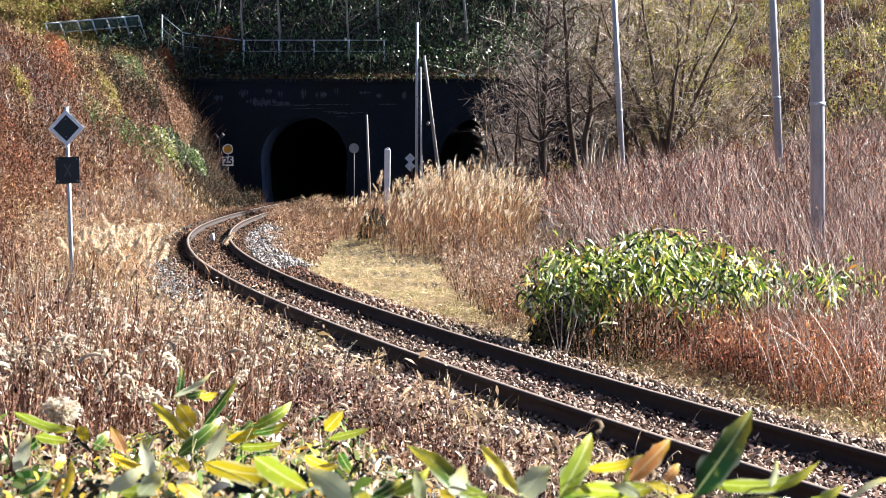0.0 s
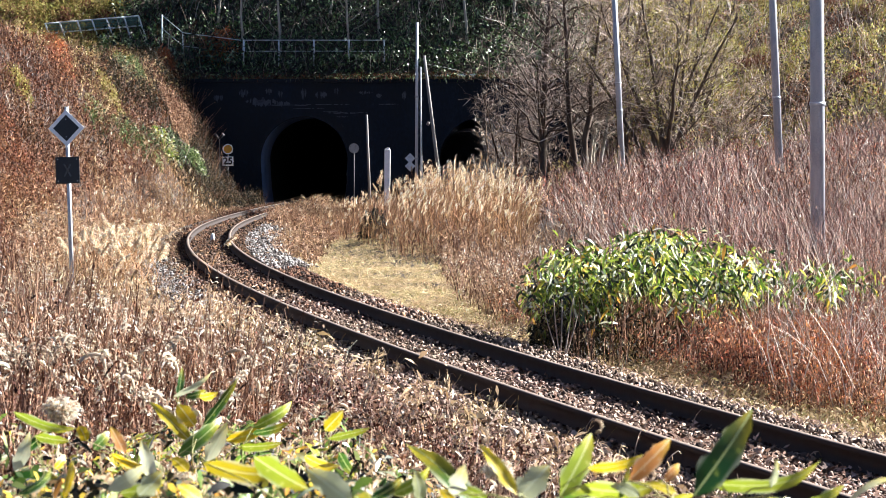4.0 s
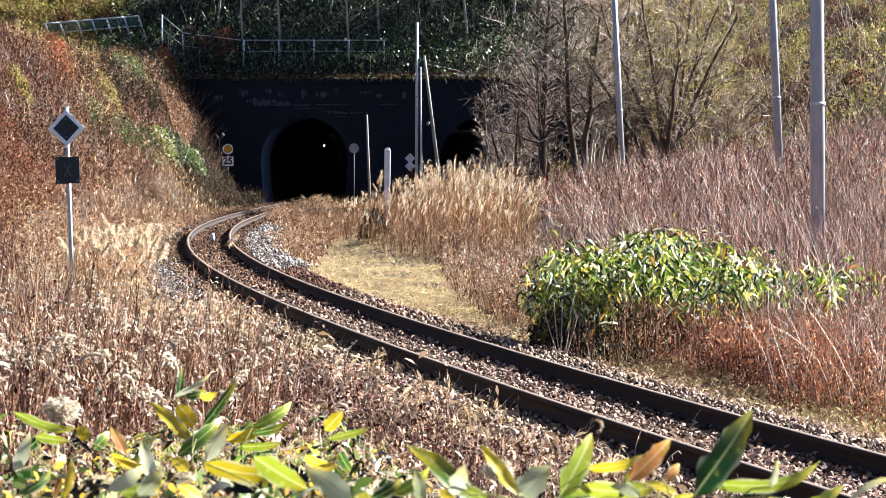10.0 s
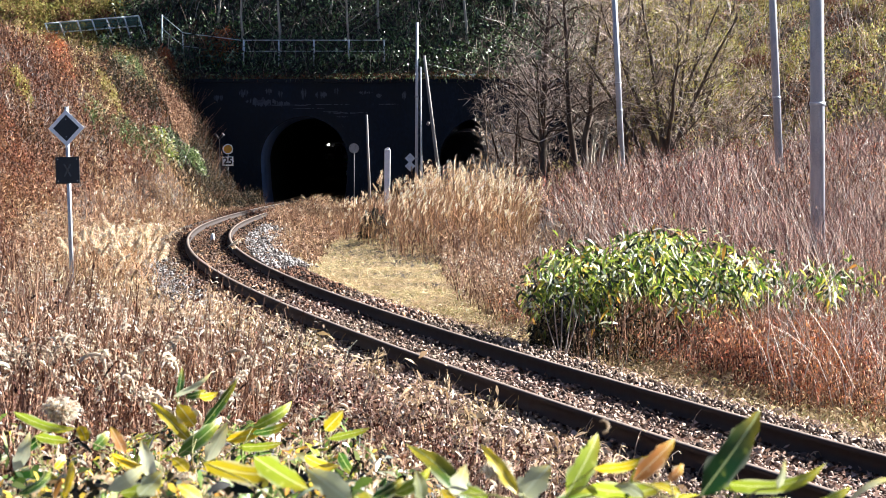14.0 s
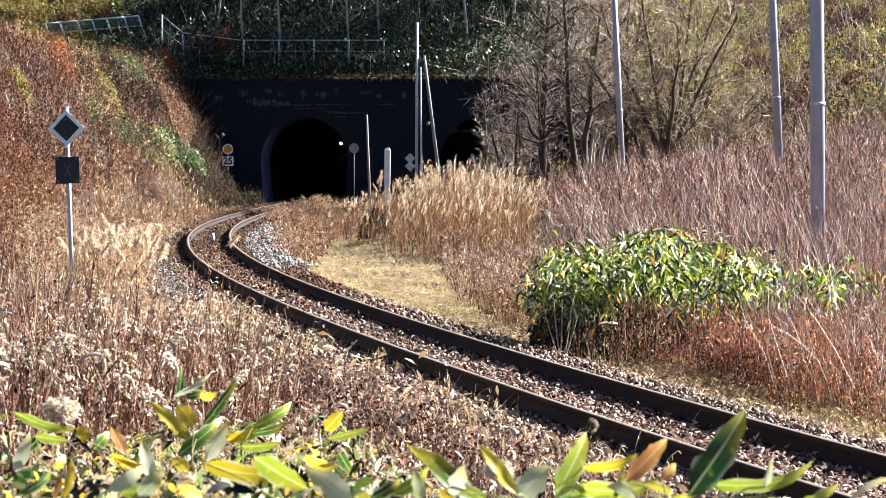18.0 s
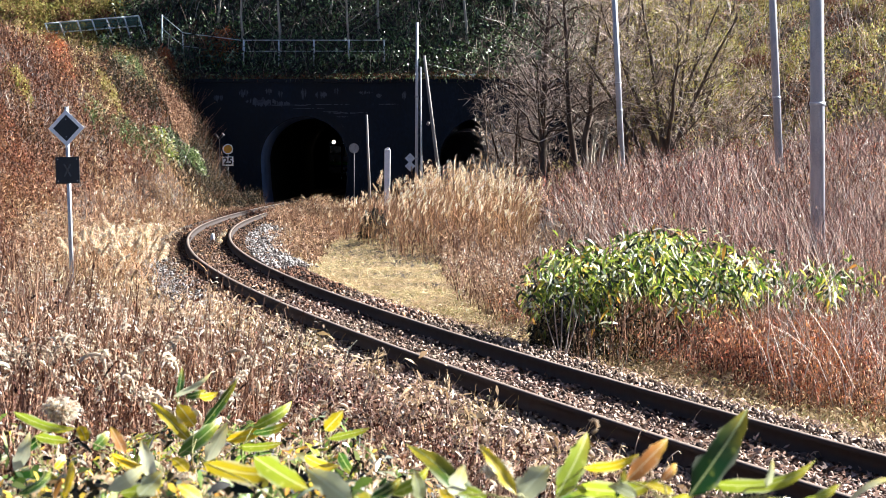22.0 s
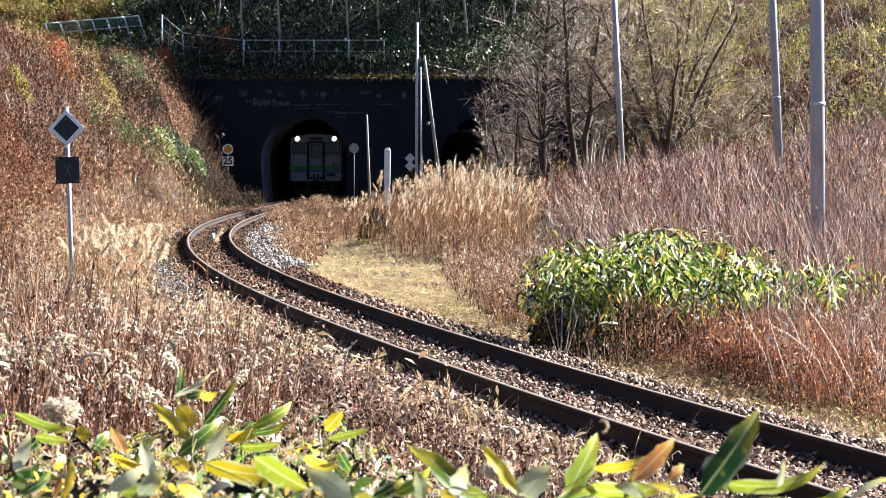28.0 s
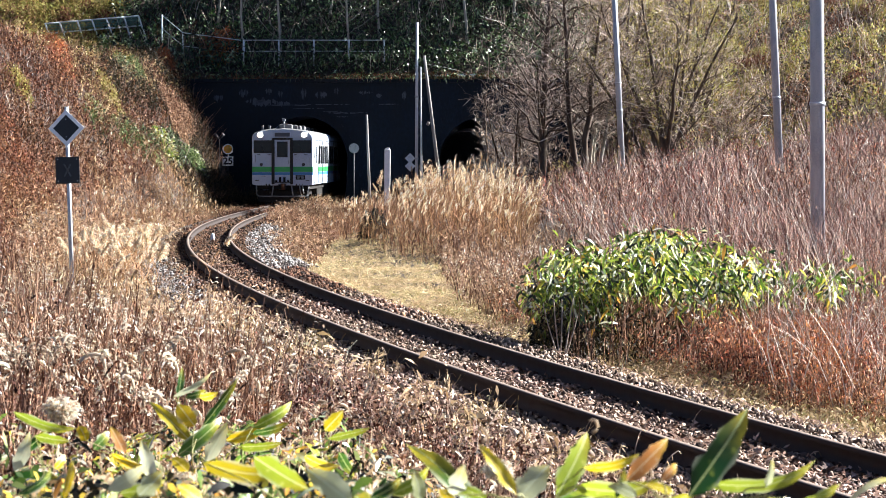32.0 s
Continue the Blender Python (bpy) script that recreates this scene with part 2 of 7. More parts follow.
M_SOIL = surface("soil and litter", ["150f0a", "2c2118", "43342a", "1e1812"], 1.2, 0.95, bump=0.8, fine=14, dist=0.05)
M_STONE = foliage("ballast stone", ["40342c", "80706a", "b8a89c", "5e4e44", "9a8a7e", "d0c2b6"], 0.85, 0.0)
M_STONE_ONE = foliage("single ballast stone", ["40342c", "80706a", "b8a89c", "5e4e44", "9a8a7e", "d0c2b6"], 0.85, 0.0, source="object")
M_BROWNSTONE = foliage("dirty brown ballast stone", ["2c1e18", "5c4638", "8c7058", "44322a", "a88c74", "6c5040"], 0.9, 0.0)
M_GREYSTONE = foliage("fresh ballast stone", ["4e4846", "8a8684", "68625e", "b0acaa", "c4c2c0"], 0.85, 0.0)
M_RAIL = surface("rusty rail steel", ["140c09", "20130e", "2a1b15", "1a100c"], 6, 0.8, 0.0, 0.25, 90, dist=0.003)
M_RAILTOP = surface("worn rail head", ["7a6a60", "9a8a7e", "85756a"], 10, 0.5, 0.6, 0.1, 120, dist=0.002)
M_SLEEPER = surface("weathered sleeper wood", ["2c2119", "54402f", "6c5744"], 5, 0.9, bump=0.6, fine=30, stretch=(1, 6, 1))
M_SPIKE = surface("rusty fastening", ["22140f", "402416"], 20, 0.8, 0.3, 0.2, 120)
# soot, plus a blue-black tone that carries the bluish shade on the wall
M_PORTAL = surface("sooty concrete toned for blue shade", ["020810", "05101c", "0a1a2a", "1c3046"], 0.35, 0.92, bump=0.5, fine=7, spread=[0, 0.45, 0.75, 1], stretch=(1, 1, 0.6), dist=0.04)
M_LIME = surface("lime bloom", ["242c36", "444c58", "181f29"], 1.2, 0.9, bump=0.4, fine=12, dist=0.02)
# pale blue lining carries the skylight at the mouth; the next holds the dark beyond
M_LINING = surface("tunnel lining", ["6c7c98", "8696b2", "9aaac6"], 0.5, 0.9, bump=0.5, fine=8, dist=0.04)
M_DEEP = surface("lining darkened for the unlit bore", ["060607", "0c0c0e", "131316"], 0.5, 0.95, bump=0.5, fine=8, dist=0.04)
M_CONCRETE = surface("pole concrete", ["8c8f96", "a6a9b0", "787b82"], 1.2, 0.75, 0.0, bump=0.2, fine=60, dist=0.004)
M_STEELPOLE = surface("galvanised steel", ["a0a6ac", "b8bec4", "8c9298"], 3, 0.6, 0.25, 0.1, 50, dist=0.002)
M_PALEPOLE = surface("pale weathered pole", ["aab0b4", "ccd0d4", "bcc0c4"], 2, 0.6, bump=0.15, fine=50, dist=0.003)
M_WHITE = surface("white paint", ["d8dbe0", "eaeef2", "c6cad0"], 3, 0.5, bump=0.1, fine=60, dist=0.002)
M_BLACK = surface("black paint", ["06080d", "0c0f16", "090b10"], 3, 0.5, bump=0.1, fine=60, dist=0.002)
M_YELLOW = surface("yellow enamel", ["d08a10", "e0a020", "c88410"], 5, 0.45, bump=0.05)
M_BARE = surface("sign back metal", ["70747a", "8c9096", "5c6066"], 6, 0.5, 0.5, 0.1)
M_WOODPOLE = surface("creosoted wood", ["6a6865", "8e8c8a", "a8a6a4"], 3, 0.85, bump=0.4, fine=40, stretch=(1, 1, 0.1))
M_POST = surface("weathered post paint", ["2e3033", "45484c", "5a5d60"], 5, 0.7, 0.2, 0.1)
M_FENCE = surface("bright galvanised pipe", ["c4ccd2", "dde4e8", "a8b2ba"], 3, 0.55, 0.0, 0.1, 50, dist=0.002)
M_NET = surface("green wire net", ["4c6a60", "62857a", "3c5850"], 8, 0.6, 0.3, 0.1)

# ---- ground: one sheet out to the horizon ----
def build_ground():
    gx = np.concatenate([np.linspace(-900, -40, 24)[:-1], np.linspace(-40, -20, 27)[:-1], np.linspace(-20, 16, 121)[:-1], np.linspace(16, 45, 40)[:-1], np.linspace(45, 900, 24)])
    gy = np.concatenate([np.linspace(-900, -20, 20)[:-1], np.linspace(-20, 60, 201)[:-1], np.linspace(60, PORTAL + 0.4, 141),
                         np.linspace(PORTAL + 0.95, 190, 90)[:-1], np.linspace(190, 900, 30)])
    X, Y = np.meshgrid(gx, gy)
    Z = ground_z(X, Y)
    far = step(60, 300, np.hypot(X, np.minimum(Y, 0)))
    Z = Z * (1 - far * (Y < 60)) + far * (Y < 60) * (-0.5)
    v = np.stack([X, Y, Z], 2).reshape(-1, 3)
    w = len(gx)
    j, i = np.meshgrid(np.arange(len(gy) - 1), np.arange(w - 1), indexing="ij")
    a = (j * w + i)
    mx, my = (gx[:-1] + gx[1:]) / 2, (gy[:-1] + gy[1:]) / 2
    MX, MY = np.meshgrid(mx, my)
    hole = (np.abs(MY - PORTAL - 0.65) < 0.35) & ((np.abs(MX - xc(130)) < 2.7) | (np.abs(MX - SECOND_X) < 2.7))
    q = np.stack([a, a + 1, a + w + 1, a + w], 2)[~hole]
    h = Heap()
    h.add(v, q, 0)
    ob = h.build("ground", [M_SOIL], smooth=True)
    return tagged(ob, "brown soil with leaf litter and dry grass", "ground", kind="structure")


build_ground()


# ---- the track ----
def path_points(y0, y1, gap):
    ys = [y0]
    while ys[-1] < y1:
        sl = (float(xc(ys[-1] + 0.1)) - float(xc(ys[-1] - 0.1))) / 0.2
        ys.append(ys[-1] + gap / math.hypot(1, sl))
    ys = np.array(ys)
    tx = (xc(ys + 0.2) - xc(ys - 0.2)) / 0.4
    n = np.hypot(1, tx)
    return ys, np.stack([tx / n, 1 / n], 1)


PROFILE = [(-0.0325, 0.0), (0.0325, 0.0), (0.0325, -0.035), (0.009, -0.047), (0.009, -0.125), (0.0625, -0.143), (0.0625, -0.153),
           (-0.0625, -0.153), (-0.0625, -0.143), (-0.009, -0.125), (-0.009, -0.047), (-0.0325, -0.035)]


def sweep_rail(name, offset, parent):
    ys, tan = path_points(-38, 425, 0.6)
    base = np.stack([xc(ys), ys, rail_z(ys)], 1)
    nrm = np.stack([tan[:, 1], -tan[:, 0], np.zeros(len(ys))], 1)
    p = np.array(PROFILE)
    v = base[:, None] + nrm[:, None] * (offset + p[None, :, :1]) + np.array([0, 0, 1.0]) * p[None, :, 1:]
    k = len(p)
    i = (np.arange(len(ys) - 1) * k)[:, None]
    j = np.arange(k)[None]
    q = np.stack([i + j, i + (j + 1) % k, i + k + (j + 1) % k, i + k + j], 2)
    h = Heap()
    h.add(v, q, 0)
    ob = h.build(name, [M_RAIL, M_RAILTOP], parent)
    idx = np.zeros((len(ys) - 1, k), np.int32)
    # heads inside the bore take the dull rail steel, so no lamplight glints
    idx[:, 0] = ys[:-1] < PORTAL + 2
    ob.data.polygons.foreach_set("material_index", idx.ravel())
    return tagged(ob, "dark rusty steel rail with a worn bright head")


track = tagged(empty("railway_track"), "single narrow-gauge railway track on brown stone ballast", "railway track", kind="structure")
GAUGE = 0.566
rails = [sweep_rail("rail", o, track) for o in (-GAUGE, GAUGE)]


def build_sleepers():
    me = bpy.data.meshes.new("sleeper")
    bm = box(-1.05, -0.1, -0.14, 1.05, 0.1, 0.0, 0.012)
    bm.to_mesh(me)
    me.materials.append(M_SLEEPER)
    plate = bpy.data.meshes.new("tie_plate")
    bm = box(-0.14, -0.08, 0, 0.14, 0.08, 0.014)
    for sx in (-1, 1):
        for sy in (-0.05, 0.05):
            add_box(bm, sx * 0.085 - 0.012, sy - 0.012, 0.014, sx * 0.085 + 0.012, sy + 0.012, 0.045)
    bm.to_mesh(plate)
    plate.materials.append(M_SPIKE)
    ys, tan = path_points(-4, 138, 0.68)
    for i, (y, t) in enumerate(zip(ys, tan)):
        a = math.degrees(math.atan2(-t[0], t[1])) + RNG.uniform(-1.2, 1.2)
        m = pose(float(xc(y)), float(y), float(rail_z(y)) - 0.168 + RNG.uniform(-0.012, 0.002), RNG.uniform(-1, 1), 0, a)
        sl = shared("sleeper", me, track, m)
        if y < 60:
            for o in (-GAUGE, GAUGE):
                shared("tie_plate", plate, sl, pose(o, 0, 0.001))
    # fishplates at the rail joints
    fp = bpy.data.meshes.new("fishplate")
    bm = box(-0.012, -0.28, -0.05, 0.012, 0.28, 0.045, 0.004)
    for q in (-0.2, -0.07, 0.07, 0.2):
        add_rod(bm, (-0.035, q, 0), (0.035, q, 0), 0.014, sides=6)
    bm.to_mesh(fp)
    fp.materials.append(M_SPIKE)
    for k, y in enumerate((46.5, 71.0)):
        for o, rail in zip((-GAUGE, GAUGE), rails):
            for side in (-0.022, 0.022):
                sl = float((xc(y + .1) - xc(y - .1)) / .2)
                n = math.hypot(1, sl)
                shared("fishplate", fp, rail, pose(float(xc(y)) + (o + side) / n, y - (o + side) * sl / n, -0.085, 0, 0, -math.degrees(math.atan(sl))))


build_sleepers()


def ballast():
    r = np.random.default_rng(11)
    near, h2 = Heap(), Heap()
    # bed between and beside the rails
    for h, n, y0, y1, size in ((near, 26000, 14, 36, 0.042), (near, 2600, 36, 43, 0.055), (h2, 2400, 36, 43, 0.055), (h2, 10000, 43, 80, 0.056), (h2, 2600, 80, 129, 0.08)):
        x, y, s = along(n, y0, y1, -1.5, 2.5, r)
        keep = (np.abs(np.abs(s) - GAUGE) > 0.075) & (s < np.interp(y, [45, 62], [2.5, 1.35])) & (s > -1.15 - 0.25 * r.uniform(size=n) ** 2)
        x, y, s = x[keep], y[keep], s[keep]
        z = -0.165 - 0.3 * step(1.35, 2.3, np.abs(s)) + r.uniform(-0.03, 0.022, len(x)) + 0.02 * bumps(x, y, 1.3, 8)
        lumps(h, np.stack([x, y, z], 1), r.uniform(0.5, 1.6, len(x)) * size, r)
    tagged(h2.build("dirty_ballast", [M_BROWNSTONE]), "brown litter-strewn crushed stone between the rails", "ballast", kind="stuff")
    ob = near.build("ballast", [M_STONE])
    tagged(ob, "brown and grey crushed stone ballast", "ballast", kind="stuff")
    g = Heap()
    x, y, s = along(7500, 52, 90, 0.75, 3.2, r)
    c = (y - 52) / 38
    keep = (s < 1.15 + 1.75 * np.sin(np.clip(c, 0, 1) * 3.14) ** 0.8 + 0.25 * bumps(x, y, 1.5, 35)) & (s > 0.85 + 0.35 * c)
    x, y = x[keep], y[keep]
    lumps(g, on_ground(x, y, 0.02 + r.uniform(0, 0.09, len(x))), r.uniform(0.04, 0.085, len(x)), r)
    x, y, s = along(3600, 36, 58, -2.0, -0.95, r)
    lumps(g, on_ground(x, y, 0.02 + r.uniform(0, 0.05, len(x))), r.uniform(0.03, 0.065, len(x)), r)
    tagged(g.build("fresh_ballast", [M_GREYSTONE]), "pale grey fresh gravel heaped beside the rails", "gravel", kind="stuff")


ballast()


def near_stones():
    """The stones nearest the camera, one by one."""
    r = np.random.default_rng(12)
    kinds = []
    for q in range(6):
        h = Heap()
        lumps(h, np.zeros((1, 3)), np.array([1.0]), r)
        ob = h.build("stone", [M_STONE_ONE], track)
        kinds.append(ob.data)
        bpy.data.objects.remove(ob)
    x, y, s = along(330, 14.2, 21, -1.4, 1.9, r)
    for q in np.nonzero(np.abs(np.abs(s) - GAUGE) > 0.09)[0][:300]:
        z = -0.16 - 0.3 * float(step(1.35, 2.3, abs(s[q]))) + r.uniform(-0.01, 0.02)
        shared("stone", kinds[int(q) % 6], track, pose(x[q], y[q], z, r.uniform(0, 360), r.uniform(0, 360), 0) @ Matrix.Scale(r.uniform(0.04, 0.085), 4))


near_stones()


# ---- portal wall with two arches, and the tunnel behind ----
TUN_HALF, TUN_SPRING = 2.26, 2.1


def arch(cx, half, spring, rise, foot, n=28):
    """Outline of a horseshoe opening from its left foot over the crown to its right foot."""
    pts = [(cx - half * 0.90, foot), (cx - half * 0.965, 0.7), (cx - half, spring)]
    for i in range(1, n):
        a = math.pi - math.pi * i / n
        pts.append((cx + half * math.cos(a), spring + rise * math.sin(a)))
    return pts + [(cx + half, spring), (cx + half * 0.965, 0.7), (cx + half * 0.90, foot)]


def build_portal():
    c1 = float(xc(130))
    x0, x1, top, foot = -15.5, 8.0, 6.1, -0.9
    outline = [(x0, foot)] + arch(c1, TUN_HALF, TUN_SPRING, 2.25, foot) + arch(SECOND_X, 2.2, 2.0, 2.3, foot) + [(x1, foot), (x1, top), (x0, top)]
    bm = bmesh.new()
    f = bm.faces.new([bm.verts.new((x, PORTAL, z)) for x, z in outline])
    ext = bmesh.ops.extrude_face_region(bm, geom=[f])
    bmesh.ops.translate(bm, vec=(0, 1.2, 0), verts=[v for v in ext["geom"] if isinstance(v, bmesh.types.BMVert)])
    bmesh.ops.recalc_face_normals(bm, faces=bm.faces)
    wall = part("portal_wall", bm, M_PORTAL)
    tagged(wall, "sooty concrete portal wall with two arches, toned for blue shade", "tunnel portal", kind="structure")
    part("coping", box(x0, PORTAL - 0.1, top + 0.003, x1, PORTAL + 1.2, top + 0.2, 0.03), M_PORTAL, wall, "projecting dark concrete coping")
    # arch rings a little proud of the wall
    for cx, half, spring, rise in ((c1, TUN_HALF, TUN_SPRING, 2.25), (SECOND_X, 2.2, 2.0, 2.3)):
        a, b = arch(cx, half + 0.004, spring, rise + 0.004, foot), arch(cx, half + 0.42, spring, rise + 0.42, foot)
        bm = bmesh.new()
        for i in range(len(a) - 1):
            q = [bm.verts.new((p[0], PORTAL - 0.05, p[1])) for p in (a[i], b[i], b[i + 1], a[i + 1])]
            w = [bm.verts.new((p[0], PORTAL + 0.1, p[1])) for p in (a[i], b[i], b[i + 1], a[i + 1])]
            bm.faces.new(q)
            for k in range(4):
                bm.faces.new((q[k], w[k], w[(k + 1) % 4], q[(k + 1) % 4]))
        bmesh.ops.remove_doubles(bm, verts=bm.verts, dist=0.0005)
        bmesh.ops.recalc_face_normals(bm, faces=bm.faces)
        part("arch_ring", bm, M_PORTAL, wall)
    # pale lime seeping from the lift joints
    r = np.random.default_rng(5)
    bm = bmesh.new()
    for xx, zz, w, hh in ((-9.4, 5.15, 1.6, 0.55), (-7.6, 4.95, 3.4, 0.07), (-6.0, 4.98, 2.6, 0.06), (-6.4, 4.62, 2.4, 0.05), (-4.9, 4.55, 2.2, 0.10),
                         (-11.6, 5.35, 0.5, 0.5), (-4.0, 5.6, 0.7, 0.25), (-5.2, 4.35, 0.6, 0.08), (-3.3, 5.45, 0.3, 0.3), (-8.4, 5.55, 0.25, 0.4), (-2.0, 5.5, 0.25, 0.6), (-10.3, 5.6, 0.5, 0.5), (-9.0, 5.7, 0.35, 0.4), (-7.2, 5.6, 0.3, 0.7), (-6.3, 5.5, 0.6, 0.5), (-5.5, 5.7, 0.25, 0.5), (-8.3, 5.05, 0.9, 0.35), (-3.0, 5.0, 1.4, 0.06), (-1.2, 5.3, 0.4, 0.5), (-7.0, 4.78, 1.8, 0.05)):
        n = 22
        lo, hi = [], []
        for i in range(n + 1):
            t = i / n
            e = math.sin(t * math.pi) ** 0.4
            lo.append(bm.verts.new((xx - w / 2 + w * t, PORTAL - 0.004, zz - hh * e * r.uniform(0.1, 0.6))))
            hi.append(bm.verts.new((xx - w / 2 + w * t, PORTAL - 0.004, zz + hh * e * r.uniform(0.05, 0.4) + 0.004)))
        for i in range(n):
            if r.uniform() > 0.22:
                bm.faces.new((lo[i], lo[i + 1], hi[i + 1], hi[i]))
    part("lime_stain", bm, M_LIME, wall, "pale lime stain on the joints")

    # bore, swept along the line
    ys, tan = path_points(PORTAL - 0.02, 428, 2.0)
    prof = np.array(arch(0, TUN_HALF - 0.02, TUN_SPRING, 2.23, -0.5))
    prof2 = np.array(arch(0, TUN_HALF + 0.3, TUN_SPRING, 2.55, -0.9))
    nrm = np.stack([tan[:, 1], -tan[:, 0], np.zeros(len(ys))], 1)
    base = np.stack([xc(ys), ys, rail_z(ys)], 1)
    k = len(prof)
    h = Heap()
    wide = (1 + 0.16 * step(165, 195, ys))[:, None, None]
    for p, first in ((prof, 0), (prof2, 2)):
        v = base[:, None] + nrm[:, None] * p[None, :, :1] * wide + np.array([0, 0, 1.0]) * p[None, :, 1:] * wide
        i = (np.arange(first, len(ys) - 1) * k)[:, None]
        j = np.arange(k - 1)[None]
        h.add(v, np.stack([i + j, i + j + 1, i + k + j + 1, i + k + j], 2), 0)
    bore = h.build("tunnel_lining", [M_LINING, M_DEEP], smooth=True)
    # past the mouth the darkened lining stands in for the light falling off
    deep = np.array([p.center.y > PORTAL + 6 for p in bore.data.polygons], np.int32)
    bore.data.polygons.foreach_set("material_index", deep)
    tagged(bore, "curved concrete tunnel lining, darkness painted in past the mouth", "tunnel", kind="structure")
    fl = Heap()
    v = np.stack([base + nrm * -2.9, base + nrm * 2.9], 1) + np.array([0, 0, -0.21])
    i = np.arange(len(ys) - 1) * 2
    fl.add(v, np.stack([i, i + 1, i + 3, i + 2], 1), 0)
    tagged(fl.build("tunnel_floor", [M_SOIL]), "dark ballast floor inside the tunnel", "floor", kind="structure")
    bm = box(xc(428) - 4, 428, -1, xc(428) + 4, 428.4, 7)
    tagged(part("tunnel_end_wall", bm, M_LINING), "dark wall closing the far end of the bore", "wall", kind="structure")
    # disused second bore: short, dark
    h = Heap()
    yy = np.linspace(PORTAL + 1.2, PORTAL + 40, 12)
    prof = np.array(arch(SECOND_X, 2.2, 2.0, 2.3, -0.9))
    v = np.stack([np.broadcast_to(prof[None, :, 0], (12, k)), np.broadcast_to(yy[:, None], (12, k)), np.broadcast_to(prof[None, :, 1], (12, k))], 2)
    i = (np.arange(11) * k)[:, None]
    j = np.arange(k - 1)[None]
    h.add(v, np.stack([i + j, i + j + 1, i + k + j + 1, i + k + j], 2), 0)
    tagged(h.build("second_tunnel_lining", [M_LINING], smooth=True), "dark lining of the second, disused bore", "tunnel", kind="structure")
    tagged(part("second_tunnel_end_wall", box(SECOND_X - 3, PORTAL + 40, -1, SECOND_X + 3, PORTAL + 40.4, 5.5), M_LINING), "dark wall closing the disused bore", "wall", kind="structure")
    tagged(part("second_tunnel_floor", box(SECOND_X - 2.3, PORTAL, -0.9, SECOND_X + 2.3, PORTAL + 40, -0.3), M_SOIL), "earth floor of the disused bore", "floor", kind="structure")


build_portal()


# ---- the railcar ----
C_BODY = surface("railcar white enamel", ["8c9ab0", "aebcd0", "bccadc", "c6d2e2"], 0.8, 0.4, bump=0.05, fine=40, dist=0.002, stretch=(1, 1, 0.3))
C_GREEN = surface("railcar green band", ["2c9a4e", "35ad5a"], 1.5, 0.4, bump=0.03)
C_BLUE = surface("railcar blue band", ["3b78b4", "4686c4"], 1.5, 0.4, bump=0.03)
C_ROOF = surface("grey roof paint", ["5c5e60", "737577", "4a4c4e"], 1.2, 0.75, bump=0.1)
C_DARK = surface("black underframe", ["0d0d0e", "1a1918", "241f1b"], 2, 0.8, 0.2, 0.2)
C_RUBBER = surface("black rubber seal", ["0c0c0d", "161617"], 5, 0.65, bump=0.05)
C_PIPE = surface("grey guard pipe", ["70767c", "8a9096"], 4, 0.5, 0.3, 0.1)
C_BROWN = surface("brown brake grime", ["3b2418", "5a3826"], 4, 0.85, 0.2, 0.2)
C_LAMP = glow("headlamp glow", "ffecd0", 1.6)
C_TAIL = surface("dark lamp lens", ["14101a", "1e1420"], 5, 0.25, bump=0)
C_SIGN = surface("destination sign film", ["39404a", "474e58"], 3, 0.4, bump=0)
C_CURTAIN = surface("cab interior", ["241a10", "4a3822", "2c2015"], 2, 0.8, bump=0.1)


def make_glass():
    m, n, l, b = material("tinted window glass")
    b.inputs["Base Color"].default_value = lin("0c0d0c")
    b.inputs["Roughness"].default_value = 0.16
    b.inputs["Transmission Weight"].default_value = 0.15
    b.inputs["IOR"].default_value = 1.3
    return m


C_GLASS = make_glass()
HALF, LEN = 1.43, 10.4


def shell(half, z0, z1, y0, y1, inset=0.0):
    """Rounded body section from z0 to z1, drawn from y0 to y1."""
    return half, z0, z1, y0, y1, inset


